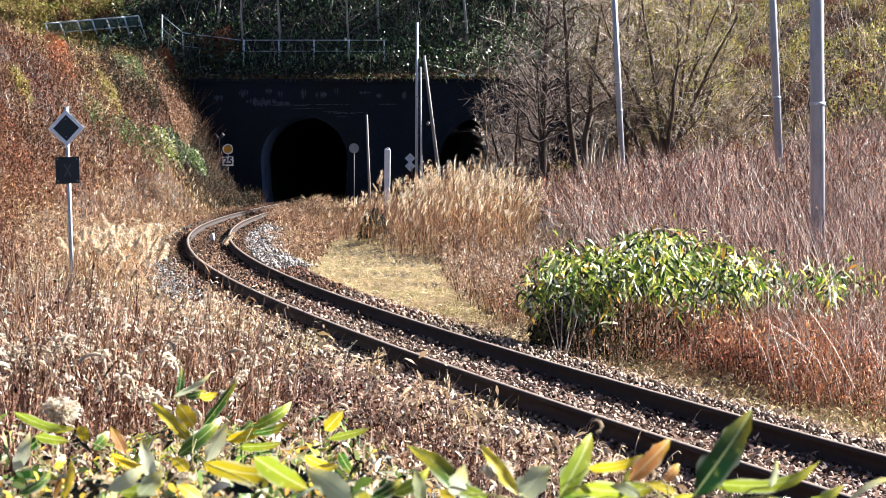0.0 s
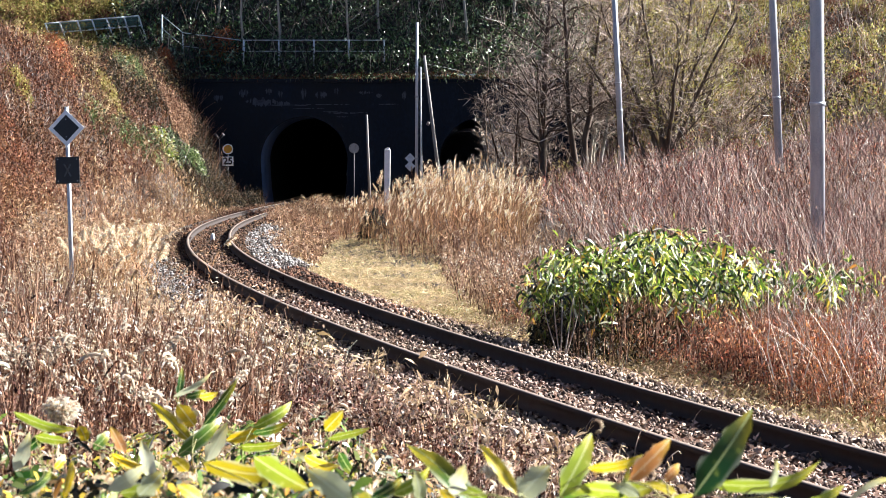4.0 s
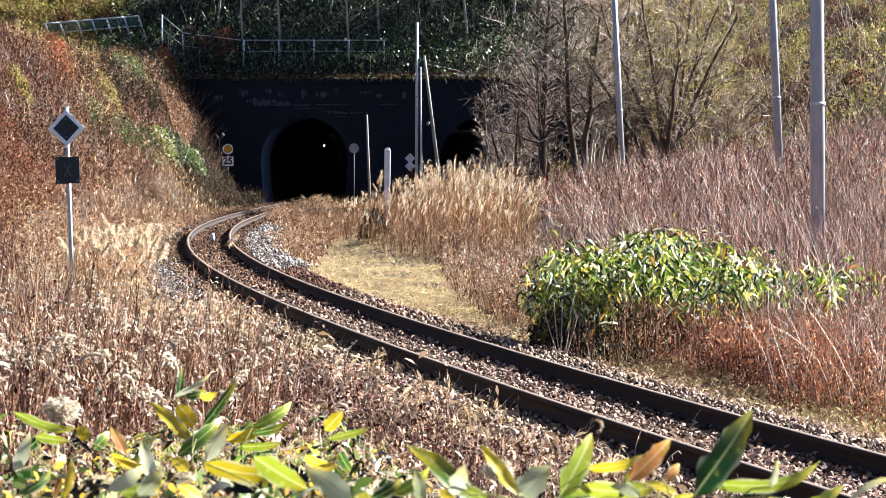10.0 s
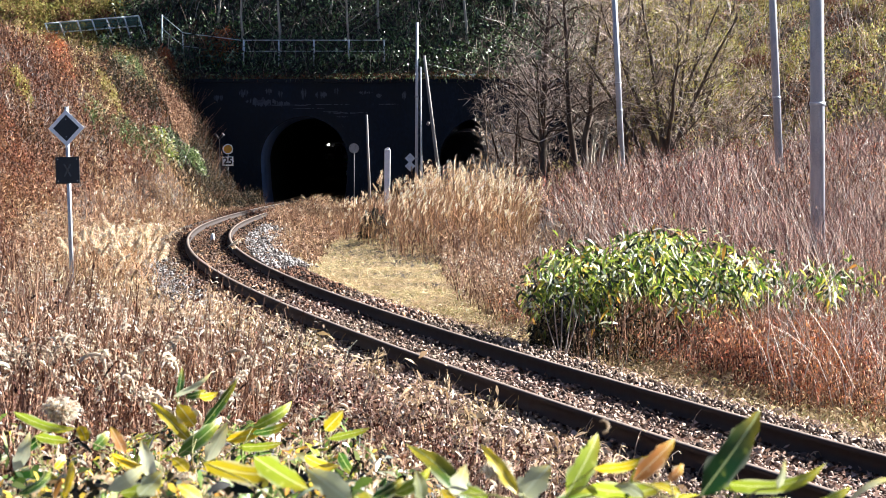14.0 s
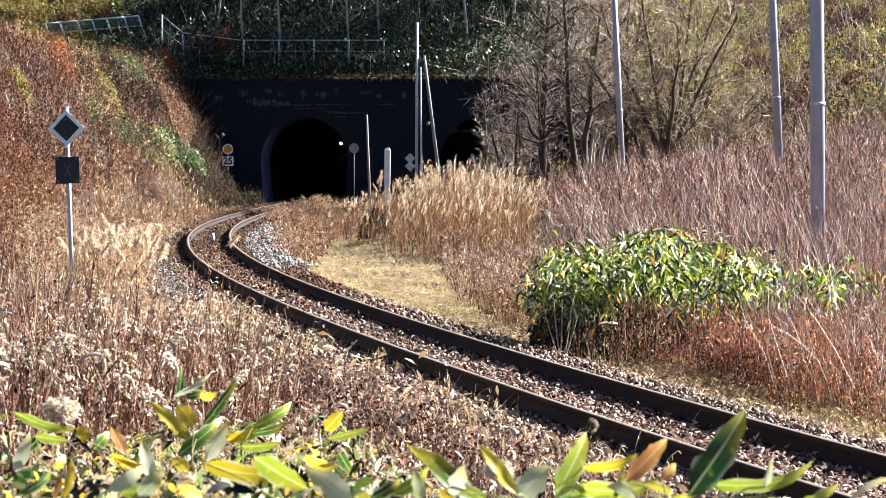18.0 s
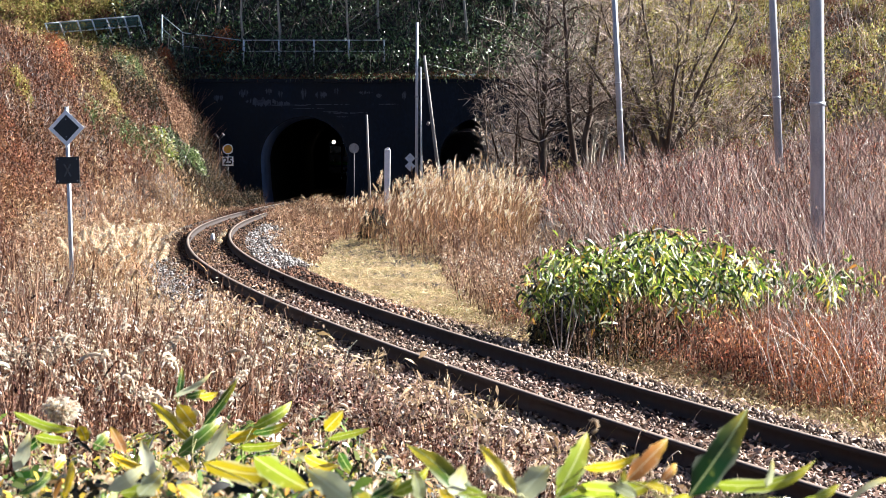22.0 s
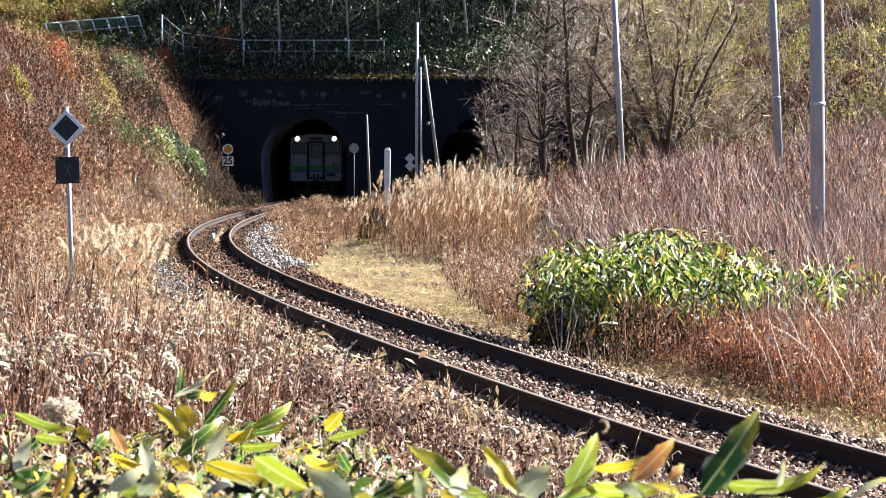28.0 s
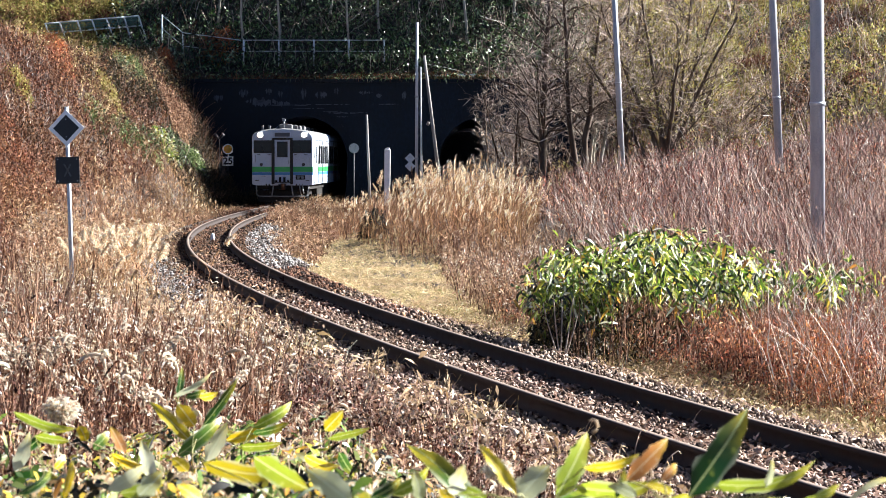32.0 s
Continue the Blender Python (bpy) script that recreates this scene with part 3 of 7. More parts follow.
def build_railcar():
    car = tagged(empty("railcar"), "white diesel railcar with green and blue bands, headlamps lit", "train")
    # body: side walls and roof as one bent shell; local -y is the front
    prof = [(-HALF, 0.98), (-HALF, 3.12), (-1.40, 3.28), (-1.29, 3.41), (-0.95, 3.52), (-0.45, 3.58), (0, 3.60),
            (0.45, 3.58), (0.95, 3.52), (1.29, 3.41), (1.40, 3.28), (HALF, 3.12), (HALF, 0.98), (1.2, 0.93), (-1.2, 0.93)]
    bm = bmesh.new()
    rings = []
    for y, sc, dz in ((-LEN, 0.975, -0.06), (-LEN + 0.14, 0.996, -0.01), (-LEN + 0.45, 1, 0), (LEN - 0.45, 1, 0), (LEN, 0.96, -0.08)):
        rings.append([bm.verts.new((x * sc, y, z + (dz if z > 3.1 else 0))) for x, z in prof])
    for a, b in zip(rings, rings[1:]):
        for i in range(len(prof)):
            j = (i + 1) % len(prof)
            f = bm.faces.new((a[i], a[j], b[j], b[i]))
            f.material_index = 1 if 3 <= i <= 8 else 0
    bm.faces.new(rings[0])
    bm.faces.new(rings[-1])
    bmesh.ops.recalc_face_normals(bm, faces=bm.faces)
    body = part("body", bm, C_BODY, car, "white enamelled steel body with a grey roof")
    body.data.materials.append(C_ROOF)
    f0 = -LEN
    W = 1.4
    # bands wrap round the front and run along both sides
    for name, mat, z0, z1 in (("green_band", C_GREEN, 1.56, 1.80), ("blue_band", C_BLUE, 1.42, 1.545)):
        part(name, box(-W, f0 - 0.006, z0, W, f0 + 0.004, z1), mat, body)
        for sx in (-1, 1):
            part(name, box(sx * HALF - 0.006, -LEN + 0.46, z0, sx * HALF + 0.006, LEN - 0.5, z1), mat, body)
            part(name, box(-0.004, 0, 0, 0.004, 0.475, z1 - z0, m=pose(sx * (W + 0.008), f0 - 0.002, z0, 0, 0, -sx * 2.6)), mat, body)
    # front windows, left and right
    for sx in (-1, 1):
        part("window_seal", box(sx * 0.88 - 0.46, f0 - 0.012, 2.43, sx * 0.88 + 0.46, f0 + 0.02, 3.03, 0.01), C_RUBBER, body)
        w = part("front_window", box(sx * 0.88 - 0.42, f0 - 0.022, 2.47, sx * 0.88 + 0.42, f0 - 0.014, 2.99), C_GLASS, body, "dark front window")
        part("wiper", rod((sx * 0.88 + 0.1, f0 - 0.035, 2.44), (sx * 0.88 - 0.15, f0 - 0.035, 2.85), 0.012, sides=6), C_RUBBER, w)
        # interior seen behind the pane as a sun blind
        part("blind", box(sx * 0.88 - 0.38, f0 - 0.0135, 2.72, sx * 0.88 + 0.30, f0 - 0.0125, 2.98), C_CURTAIN, w)
        # headlamp case above each window, with the lens
        case = part("headlamp_case", rod((sx * 1.02, f0 - 0.10, 3.28), (sx * 1.02, f0 + 0.35, 3.28), 0.175, 0.19, 20), C_BODY, body, "rounded white headlamp housing")
        bm = rod((sx * 1.02, f0 - 0.135, 3.28), (sx * 1.02, f0 - 0.102, 3.28), 0.112, 0.125, 20)
        part("headlamp", bm, C_LAMP, case, "lit headlamp lens")
        part("tail_lamp", rod((sx * 0.98, f0 - 0.03, 1.90), (sx * 0.98, f0 + 0.01, 1.90), 0.075, 0.08, 16), C_TAIL, body, "round dark tail lamp")
        part("corner_step", box(sx * 1.18 - 0.08, f0 - 0.09, 1.15, sx * 1.18 + 0.08, f0 + 0.005, 1.18), C_DARK, body)
        part("grab_rail", rod((sx * 1.25, f0 - 0.04, 2.0), (sx * 1.25, f0 - 0.04, 2.35), 0.012, sides=6), C_PIPE, body)
        part("grab_rail", rod((sx * 0.98, f0 - 0.05, 1.36), (sx * 0.78, f0 - 0.05, 1.36), 0.012, sides=6), C_PIPE, body)
    # gangway door
    for x in (-0.43, 0.43):
        part("gangway_seal", box(x - 0.07, f0 - 0.08, 0.98, x + 0.07, f0 + 0.01, 3.05, 0.025), C_RUBBER, body, "thick black gangway seal")
    part("gangway_seal", box(-0.485, f0 - 0.068, 3.05, 0.485, f0 + 0.01, 3.14, 0.02), C_RUBBER, body)
    door = part("gangway_door", box(-0.37, f0 - 0.03, 1.02, 0.37, f0 + 0.01, 3.045, 0.01), C_BODY, body, "white gangway door in the front")
    part("door_window_seal", box(-0.25, f0 - 0.042, 2.24, 0.25, f0 - 0.028, 2.97, 0.005), C_RUBBER, door)
    part("door_window", box(-0.21, f0 - 0.052, 2.28, 0.21, f0 - 0.043, 2.93), C_GLASS, door, "dark door window")
    part("door_handle", rod((0.3, f0 - 0.06, 1.95), (0.3, f0 - 0.06, 2.1), 0.014, sides=6), C_PIPE, door)
    part("green_band", box(-0.368, f0 - 0.036, 1.56, 0.368, f0 - 0.029, 1.80), C_GREEN, door)
    part("blue_band", box(-0.368, f0 - 0.036, 1.42, 0.368, f0 - 0.029, 1.545), C_BLUE, door)
    part("step_plate", box(-0.36, f0 - 0.16, 1.06, 0.36, f0 - 0.03, 1.10, 0.01), C_DARK, door)
    bm = bmesh.new()
    for x in (-0.28, -0.1, 0.1, 0.28):
        add_box(bm, x - 0.05, f0 - 0.12, 1.1, x + 0.05, f0 - 0.036, 1.26 + 0.1 * math.cos(x * 9), 0.01)
    part("jumper_box", bm, C_DARK, body, "black jumper sockets under the door")
    # destination sign
    sg = part("destination_sign", box(-0.40, f0 - 0.05, 3.16, 0.40, f0 + 0.3, 3.42, 0.02), C_BODY, body)
    part("sign_glass", box(-0.35, f0 - 0.058, 3.20, 0.35, f0 - 0.052, 3.38), C_SIGN, sg)
    # jumper couplings
    jb = part("jumper_plate", box(0.62, f0 - 0.05, 1.20, 1.06, f0 + 0.005, 1.40, 0.015), C_DARK, body, "black plate with two round pale sockets")
    for x in (0.74, 0.94):
        part("socket", rod((x, f0 - 0.10, 1.30), (x, f0 - 0.05, 1.30), 0.065, 0.07, 14), C_PIPE, jb)
    for x in (-1.1, -0.62, 0.62, 1.1):
        part("vent_grille", box(x - 0.07, f0 - 0.012, 2.34, x + 0.07, f0 + 0.004, 2.37), C_DARK, body)
    # skirt, guard pipe, coupler, hoses
    bm = bmesh.new()
    for sx in (-1, 1):
        add_rod(bm, (sx * 1.22, f0 + 0.05, 0.95), (sx * 1.2, f0 + 0.05, 0.5), 0.032, sides=10)
        add_rod(bm, (sx * 1.2, f0 + 0.05, 0.5), (sx * 1.08, f0 + 0.03, 0.42), 0.032, sides=10)
        add_rod(bm, (sx * 1.08, f0 + 0.03, 0.42), (sx * 0.5, f0 + 0.02, 0.42), 0.032, sides=10)
        add_rod(bm, (sx * 0.5, f0 + 0.02, 0.42), (sx * 0.42, f0 + 0.02, 0.92), 0.032, sides=10)
    add_rod(bm, (-0.5, f0 + 0.02, 0.42), (0.5, f0 + 0.02, 0.42), 0.032, sides=10)
    part("guard_pipe", bm, C_PIPE, car, "bent grey pipe guard below the front")
    part("snow_plough", box(-1.15, f0 + 0.25, 0.16, 1.15, f0 + 0.33, 0.7, 0.02), C_DARK, car)
    cp = part("coupler", box(-0.16, f0 - 0.36, 0.74, 0.16, f0 + 0.3, 1.0, 0.03), C_DARK, car, "black automatic coupler")
    part("knuckle", rod((0.06, f0 - 0.38, 0.72), (0.06, f0 - 0.38, 1.02), 0.09, sides=14), C_BROWN, cp)
    for x in (-0.75, -0.62, 0.66, 0.8, 0.94):
        bm = bmesh.new()
        add_rod(bm, (x, f0 - 0.03, 1.0), (x + 0.03, f0 - 0.12, 0.75), 0.03, sides=8)
        add_rod(bm, (x + 0.03, f0 - 0.12, 0.75), (x + 0.06, f0 - 0.05, 0.55), 0.03, sides=8)
        part("brake_hose", bm, C_PIPE if x > 0.7 else C_DARK, car)
    # roof gear
    part("horn", rod((0.15, f0 + 0.55, 3.78), (0.15, f0 + 0.2, 3.78), 0.03, 0.07, 12), C_PIPE, body)
    an = part("antenna", rod((0.0, f0 + 0.9, 3.62), (0.0, f0 + 0.9, 4.02), 0.045, 0.035, 8), C_PIPE, body, "short roof antenna mast")
    part("antenna_head", box(-0.08, f0 + 0.82, 3.92, 0.08, f0 + 0.98, 4.06, 0.02), C_PIPE, an)
    for y in (-8.2, -5.5, -2.8, 0.0, 2.8, 5.5, 8.2):
        part("roof_vent", box(-0.3, y - 0.32, 3.58, 0.3, y + 0.32, 3.8, 0.05), C_ROOF, body)
    for x in (-0.62, 0.62, 0.95, -0.95):
        part("roof_fitting", box(x - 0.05, f0 + 0.35, 3.5, x + 0.05, f0 + 0.5, 3.72, 0.01), C_ROOF, body)
    # sides: doors, windows, gutter
    for sx in (-1, 1):
        xs = sx * HALF
        part("gutter", box(xs - 0.02, -LEN + 0.4, 3.05, xs + 0.03, LEN - 0.4, 3.09), C_PIPE, body)
        part("cab_door", box(xs - 0.012, -9.75, 1.05, xs + 0.012, -9.1, 2.95, 0.004), C_BODY, body)
        part("cab_window", box(xs - 0.02, -9.7, 2.2, xs + 0.02, -9.15, 2.85), C_GLASS, body)
        for y in (-8.2, 8.0):
            d = part("side_door", box(xs - 0.014, y - 0.5, 1.0, xs + 0.016, y + 0.5, 2.95, 0.004), C_BODY, body)
            part("door_window", box(xs - 0.02, y - 0.3, 1.95, xs + 0.024, y + 0.3, 2.75), C_GLASS, d)
        for k in range(9):
            y = -6.4 + k * 1.6
            part("window_seal", box(xs - 0.01, y - 0.62, 1.92, xs + 0.010, y + 0.62, 2.82, 0.004), C_RUBBER, body)
            part("side_window", box(xs - 0.016, y - 0.57, 1.97, xs + 0.018, y + 0.57, 2.77), C_GLASS, body)
        for y in (-9.9, -7.2, -4.0, 0, 4, 8):
            part("downpipe", rod((xs + sx * 0.015, y, 1.0), (xs + sx * 0.015, y, 3.05), 0.02, sides=6), C_PIPE, body)
    # underframe and bogies
    part("engine_box", box(-1.2, -4.5, 0.3, 1.2, 4.5, 0.93, 0.05), C_DARK, car)
    part("underframe", box(-1.25, -LEN + 0.2, 0.75, 1.25, LEN - 0.2, 0.94), C_DARK, car)
    for yb in (-6.9, 6.9):
        bg = part("bogie", box(-1.0, yb - 1.5, 0.45, 1.0, yb + 1.5, 0.66, 0.04), C_DARK, car, "black bogie frame")
        for ya in (yb - 1.05, yb + 1.05):
            for sx in (-1, 1):
                part("wheel", rod((sx * 0.50, ya, 0.43), (sx * 0.63, ya, 0.43), 0.43, sides=24), C_BROWN, bg)
                part("axle_box", box(sx * 0.9 - 0.12, ya - 0.14, 0.3, sx * 0.9 + 0.12, ya + 0.14, 0.56, 0.02), C_DARK, bg)
            part("axle", rod((-0.5, ya, 0.43), (0.5, ya, 0.43), 0.08, sides=10), C_DARK, bg)
    return car


railcar = build_railcar()


# ---- poles, posts and signs ----
def gz(x, y):
    return float(ground_z(x, y))


def pole_straight(name, x, y, top, r0, r1, mat, label, lean=(0, 0), bands=()):
    """A tapered line pole standing in the ground."""
    z = gz(x, y)
    ob = tagged(empty(name, pose(x, y, z - 0.3)), label, "pole")
    h = top - z + 0.3
    part("shaft", rod((0, 0, 0), (lean[0], lean[1], h), r0, r1, 24), mat, ob)
    for zb in bands:
        f = (zb - z + 0.3) / h
        part("band", rod((lean[0] * f, lean[1] * f, zb - z + 0.27), (lean[0] * f, lean[1] * f, zb - z + 0.33), r0 + 0.012, sides=18), M_STEELPOLE, ob)
    return ob


pole_straight("utility_pole", 6.66, 44.5, 11.0, 0.132, 0.118, M_CONCRETE, "grey round concrete utility pole in the thicket", (-0.12, 0), (3.1, 6.8))
pole_straight("utility_pole", 10.21, 76, 13.0, 0.125, 0.10, M_CONCRETE, "slim grey concrete utility pole in the thicket", (-0.55, 0), (4.0,))
pole_straight("utility_pole", 7.25, 101, 11.5, 0.13, 0.10, M_STEELPOLE, "pale metal utility pole among bare trees", (-0.52, 0), (5.2, 4.1))


def brace_pole():
    ob = tagged(empty("signal_pole", pose(-1.13, 114, gz(-1.13, 114) - 0.2)), "tall pale pole with a leaning brace before the portal", "pole")
    part("shaft", rod((-0.08, 0, 0), (-0.04, 0, 8.6), 0.075, 0.06, 14), M_PALEPOLE, ob)
    part("conduit", rod((0.15, 0.0, 0), (0.12, 0.0, 6.6), 0.055, 0.045, 8), M_PALEPOLE, ob)
    part("brace", rod((1.15, 0.1, 0), (0.28, 0.1, 7.1), 0.085, 0.065, 12), M_WOODPOLE, ob, "leaning dark wooden brace")
    for z in (2.4, 5.2, 6.6):
        part("clamp", rod((-0.06, 0, z), (-0.06, 0, z + 0.07), 0.085, sides=14), M_STEELPOLE, ob)
    for z in (1.9, 2.25):
        m = pose(-0.36, -0.12, z + 0.2, 0, 45, 8)
        part("sign_plate", box(-0.17, -0.01, -0.17, 0.17, 0.01, 0.17, m=m), M_WHITE, ob, "tilted white square plate")
    part("bulb_bracket", rod((0.5, 0, 4.1), (0.42, 0, 3.95), 0.07, sides=8), M_WOODPOLE, ob)


brace_pole()


def small_post(name, x, y, top, r, mat, label, square=False):
    z = gz(x, y)
    ob = tagged(empty(name, pose(x, y, z - 0.2, 0, RNG.uniform(-2, 1), 0)), label, "post")
    h = top - z + 0.2
    if square:
        part("shaft", box(-r, -r, 0, r, r, h, 0.02), mat, ob)
        part("cap", box(-r * 0.7, -r * 0.7, h - 0.01, r * 0.7, r * 0.7, h + 0.06, 0.02), mat, ob)
    else:
        part("shaft", rod((0, 0, 0), (-0.08, 0, h), r, r * 0.8, 10), mat, ob)
    return ob


small_post("marker_post", -2.17, 97, 2.52, 0.115, M_WHITE, "white square marker post in pampas grass", True)
small_post("wooden_post", -3.58, 124, 4.35, 0.07, M_WOODPOLE, "thin grey wooden post before the portal")


def disc_sign(x, y, z, radius, face, rim, label, board=None):
    g = gz(x, y)
    ob = tagged(empty("disc_sign", pose(x, y, g)), label, "railway sign")
    part("post", rod((0.0, 0.03, -0.2), (0, 0.03, z - g), 0.024, sides=8), M_POST, ob)
    d = part("disc", rod((0, 0, z - g), (0, -0.02, z - g), radius, sides=28), rim, ob)
    part("disc_face", rod((0, -0.022, z - g), (0, -0.026, z - g), radius * 0.8, sides=28), face, d)
    if board:
        zb = board - g
        b = part("number_board", box(-0.27, -0.02, zb - 0.23, 0.27, 0.0, zb + 0.23, 0.01), M_WHITE, ob, "white board with the number 25")
        cu = bpy.data.curves.new("number", "FONT")
        cu.body, cu.size, cu.align_x, cu.align_y, cu.extrude = "25", 0.48, "CENTER", "CENTER", 0.003
        cu.offset = 0.014
        cu.materials.append(M_BLACK)
        t = new("number", cu)
        t.parent = b
        t.matrix_basis = pose(0, -0.026, zb, 90, 0, 0)
    return ob


disc_sign(-10.78, 126, 2.66, 0.26, M_YELLOW, M_WHITE, "yellow disc speed sign over a white number board", 2.05)
disc_sign(-4.46, 126, 2.70, 0.25, M_BARE, M_BARE, "grey back of a round railway sign")


def lamp_post():
    x, y = -11.3, 127
    g = gz(x, y)
    ob = tagged(empty("lamp_post", pose(x, y, g)), "thin post with a pair of small lamp heads", "post")
    part("post", rod((0, 0, -0.2), (0.02, 0, 3.2 - g), 0.03, sides=8), M_POST, ob)
    for sx in (-1, 1):
        part("lamp_head", rod((sx * 0.03, 0, 3.2 - g), (sx * 0.22, -0.1, 3.42 - g), 0.045, 0.085, 10), M_POST, ob)


lamp_post()


def diamond_sign():
    x, y = -6.80, 46.0
    g = gz(x, y)
    ob = tagged(empty("diamond_sign", pose(x, y, g, 0, -1.6, -6)), "black diamond sign with white border on a pole", "railway sign")
    part("pole", rod((0, 0.05, -0.4), (0, 0.05, 3.08 - g), 0.042, 0.038, 14), M_STEELPOLE, ob, "grey steel pole")
    zc = 2.69 - g
    part("backing", box(-0.24, -0.012, -0.24, 0.24, 0.0, 0.24, 0.006, m=pose(0, 0, zc, 0, 45, 0)), M_WHITE, ob, "white diamond plate")
    bm = box(-0.172, -0.017, -0.172, 0.172, -0.0125, 0.172, m=pose(0, 0, zc, 0, 45, 0))
    part("field", bm, M_BLACK, ob, "black diamond field")
    bm = bmesh.new()
    for z in (-0.16, 0.16):
        add_rod(bm, (0, -0.02, zc + z), (0, -0.03, zc + z), 0.012, sides=6)
    part("bolt", bm, M_BARE, ob)
    zb = 1.92 - g
    b = part("plate", box(-0.225, -0.02, zb - 0.245, 0.225, 0.0, zb + 0.245, 0.01), M_BLACK, ob, "square black plate with a faint cross mark")
    bm = bmesh.new()
    for a in (-28, 28):
        add_box(bm, -0.014, -0.005, -0.13, 0.014, 0.0, 0.13, m=pose(0, -0.021, zb, 0, a, 0))
    part("mark", bm, M_POST, b)
    for dx in (-0.18, 0.18):
        for dz in (-0.2, 0.2):
            part("bolt", rod((dx, -0.02, zb + dz), (dx, -0.03, zb + dz), 0.012, sides=6), M_BARE, b)


diamond_sign()


# ---- fences on the hill ----
def fence_run(posts, height, label, net=None, lean=0.0):
    """Pipe fence: posts at the given places (x, y), two rails between them, and a net on request."""
    tops = []
    ob = tagged(empty("hill_fence", pose(posts[0][0], posts[0][1], 0)), label, "fence")
    o = Vector((posts[0][0], posts[0][1], 0))
    for i, (x, y, z) in enumerate(posts):
        a = Vector((x, y, z)) - o
        b = a + Vector((-lean * (1 + 0.15 * math.sin(i * 2.1)), 0, height))
        tops.append((a, b))
        part("post", rod(a - Vector((-0.2 * lean, 0, 0.5)), b, 0.045, sides=8), M_FENCE, ob)
    for (a, b), (c, d) in zip(tops, tops[1:]):
        for f in (0.98, 0.58):
            part("rail", rod(a.lerp(b, f), c.lerp(d, f), 0.036 if net else 0.022, sides=6), M_FENCE, ob)
        if net:
            h = Heap()
            n = 14
            t = np.linspace(0, 1, n)
            for flip in (0, 1):
                s0 = np.array([a.lerp(b, 0.55).lerp(c.lerp(d, 0.55), q) for q in t])
                s1 = np.array([a.lerp(b, 0.98).lerp(c.lerp(d, 0.98), q) for q in t])
                e = s1[np.clip(np.arange(n) + (2 if flip else -2), 0, n - 1)]
                h.strips(np.stack([s0, e], 1), np.full((n, 2), 0.03), np.tile([1.0, 0, 0], (n, 1)))
            h.build("net", [net], ob)
    return ob


fence_run([(-20.75 + 0.83 * i, 134.5, 8.12 + 0.07 * i) for i in range(7)], 1.3, "leaning galvanised fence with green net on the hill", M_NET, 0.5)
fence_run([(-14.95, 134.0, 8.1), (-13.8, 133.6, 7.15), (-10.5, 133, 6.7)], 1.75, "thin wire fence above the portal", None)
fence_run([(-10.5 + 1.85 * i, 132.6, 7.0) for i in range(5)], 1.45, "thin pipe fence above the portal", None)


# ---- plants ----
V_WEED = foliage("dry reddish weed leaf", ["24110a", "62381f", "94664a", "6e4028", "bc9874", "301a10", "a67c58", "e0cab2"], 0.7, 0.14)
V_STALK = foliage("dry weed stalk", ["4c3022", "80604a", "bca08a", "604030", "a48870"], 0.7, 0.1)
V_FLUFF = foliage("white seed fluff", ["c8bca8", "e8dfd2", "a89884", "f2ece2"], 0.9, 0.45)
V_RUST = foliage("rust-brown hill brush", ["42281a", "6e482e", "9a6e4c", "7c5232", "b89470", "583a26", "845a40", "a87e56"], 0.75, 0.14)
V_DUSK = foliage("purple-brown dry leaf", ["261610", "58382a", "846048", "40281c", "a88468", "6c5030"], 0.75, 0.1)
V_ORANGE = foliage("orange autumn leaf", ["9c5a24", "c08440", "844c24", "d0a060", "a86830"], 0.6, 0.45)
V_TAN = foliage("tan dry grass", ["4a3428", "9c7b5a", "74563f", "c8a884", "3a2c22", "dac09c"], 0.7, 0.25)
V_BLADE = foliage("dry pampas blade", ["402a1c", "7c563a", "a8825e", "5e402a", "c8a884", "342318"], 0.7, 0.2)
V_PLUME = foliage("pampas plume", ["d8c4aa", "ecdfcc", "b09474", "c8b094", "f6eedf"], 0.85, 0.35)
V_YGRASS = foliage("yellowing grass", ["a09274", "ccb898", "b8a484", "949064", "d4c2a6", "dccfb4", "aca672"], 0.7, 0.35)
V_THICKET = foliage("purple-brown bare stem", ["2a1714", "5e3d33", "9c7466", "c8b0a4", "40261f", "7a5346", "b89a8a", "ecdfd6"], 0.65, 0.0)
V_PALE = foliage("pale dead stalk", ["b8aca4", "e0d6ce", "9c9088", "ece4dc"], 0.7, 0.0)
V_RED = foliage("russet undergrowth", ["40200f", "8c4a28", "b8704a", "d0a67c", "643a22", "a45a34", "dcb894", "c87c50"], 0.7, 0.14)
V_SASA = foliage("bamboo-grass leaf", ["12280f", "284c1c", "4a702c", "94ac50", "1c3c18", "b4c088", "6a8638", "e4e8d0", "304f1e"], 0.28, 0.22, gloss=0.7)
# near-white tones among the leaf greens stand for sun glare on the leaves
V_CLUMP = foliage("glossy clump leaf with glare tones", ["0c1a0a", "1e3a12", "4a6e20", "b0c044", "122a0e", "7c9430", "8ca838", "0e220a", "f0f2e0", "2a4a16", "d0d04c", "e4e8cc"], 0.32, 0.38, gloss=0.8)
V_SASA_YELLOW = foliage("yellowed bamboo-grass leaf", ["d8b81c", "e4cc3c", "c89a18", "b8c040"], 0.42, 0.45, gloss=0.5)
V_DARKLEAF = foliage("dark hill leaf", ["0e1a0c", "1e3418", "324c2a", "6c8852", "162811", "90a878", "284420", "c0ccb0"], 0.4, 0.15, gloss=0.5)
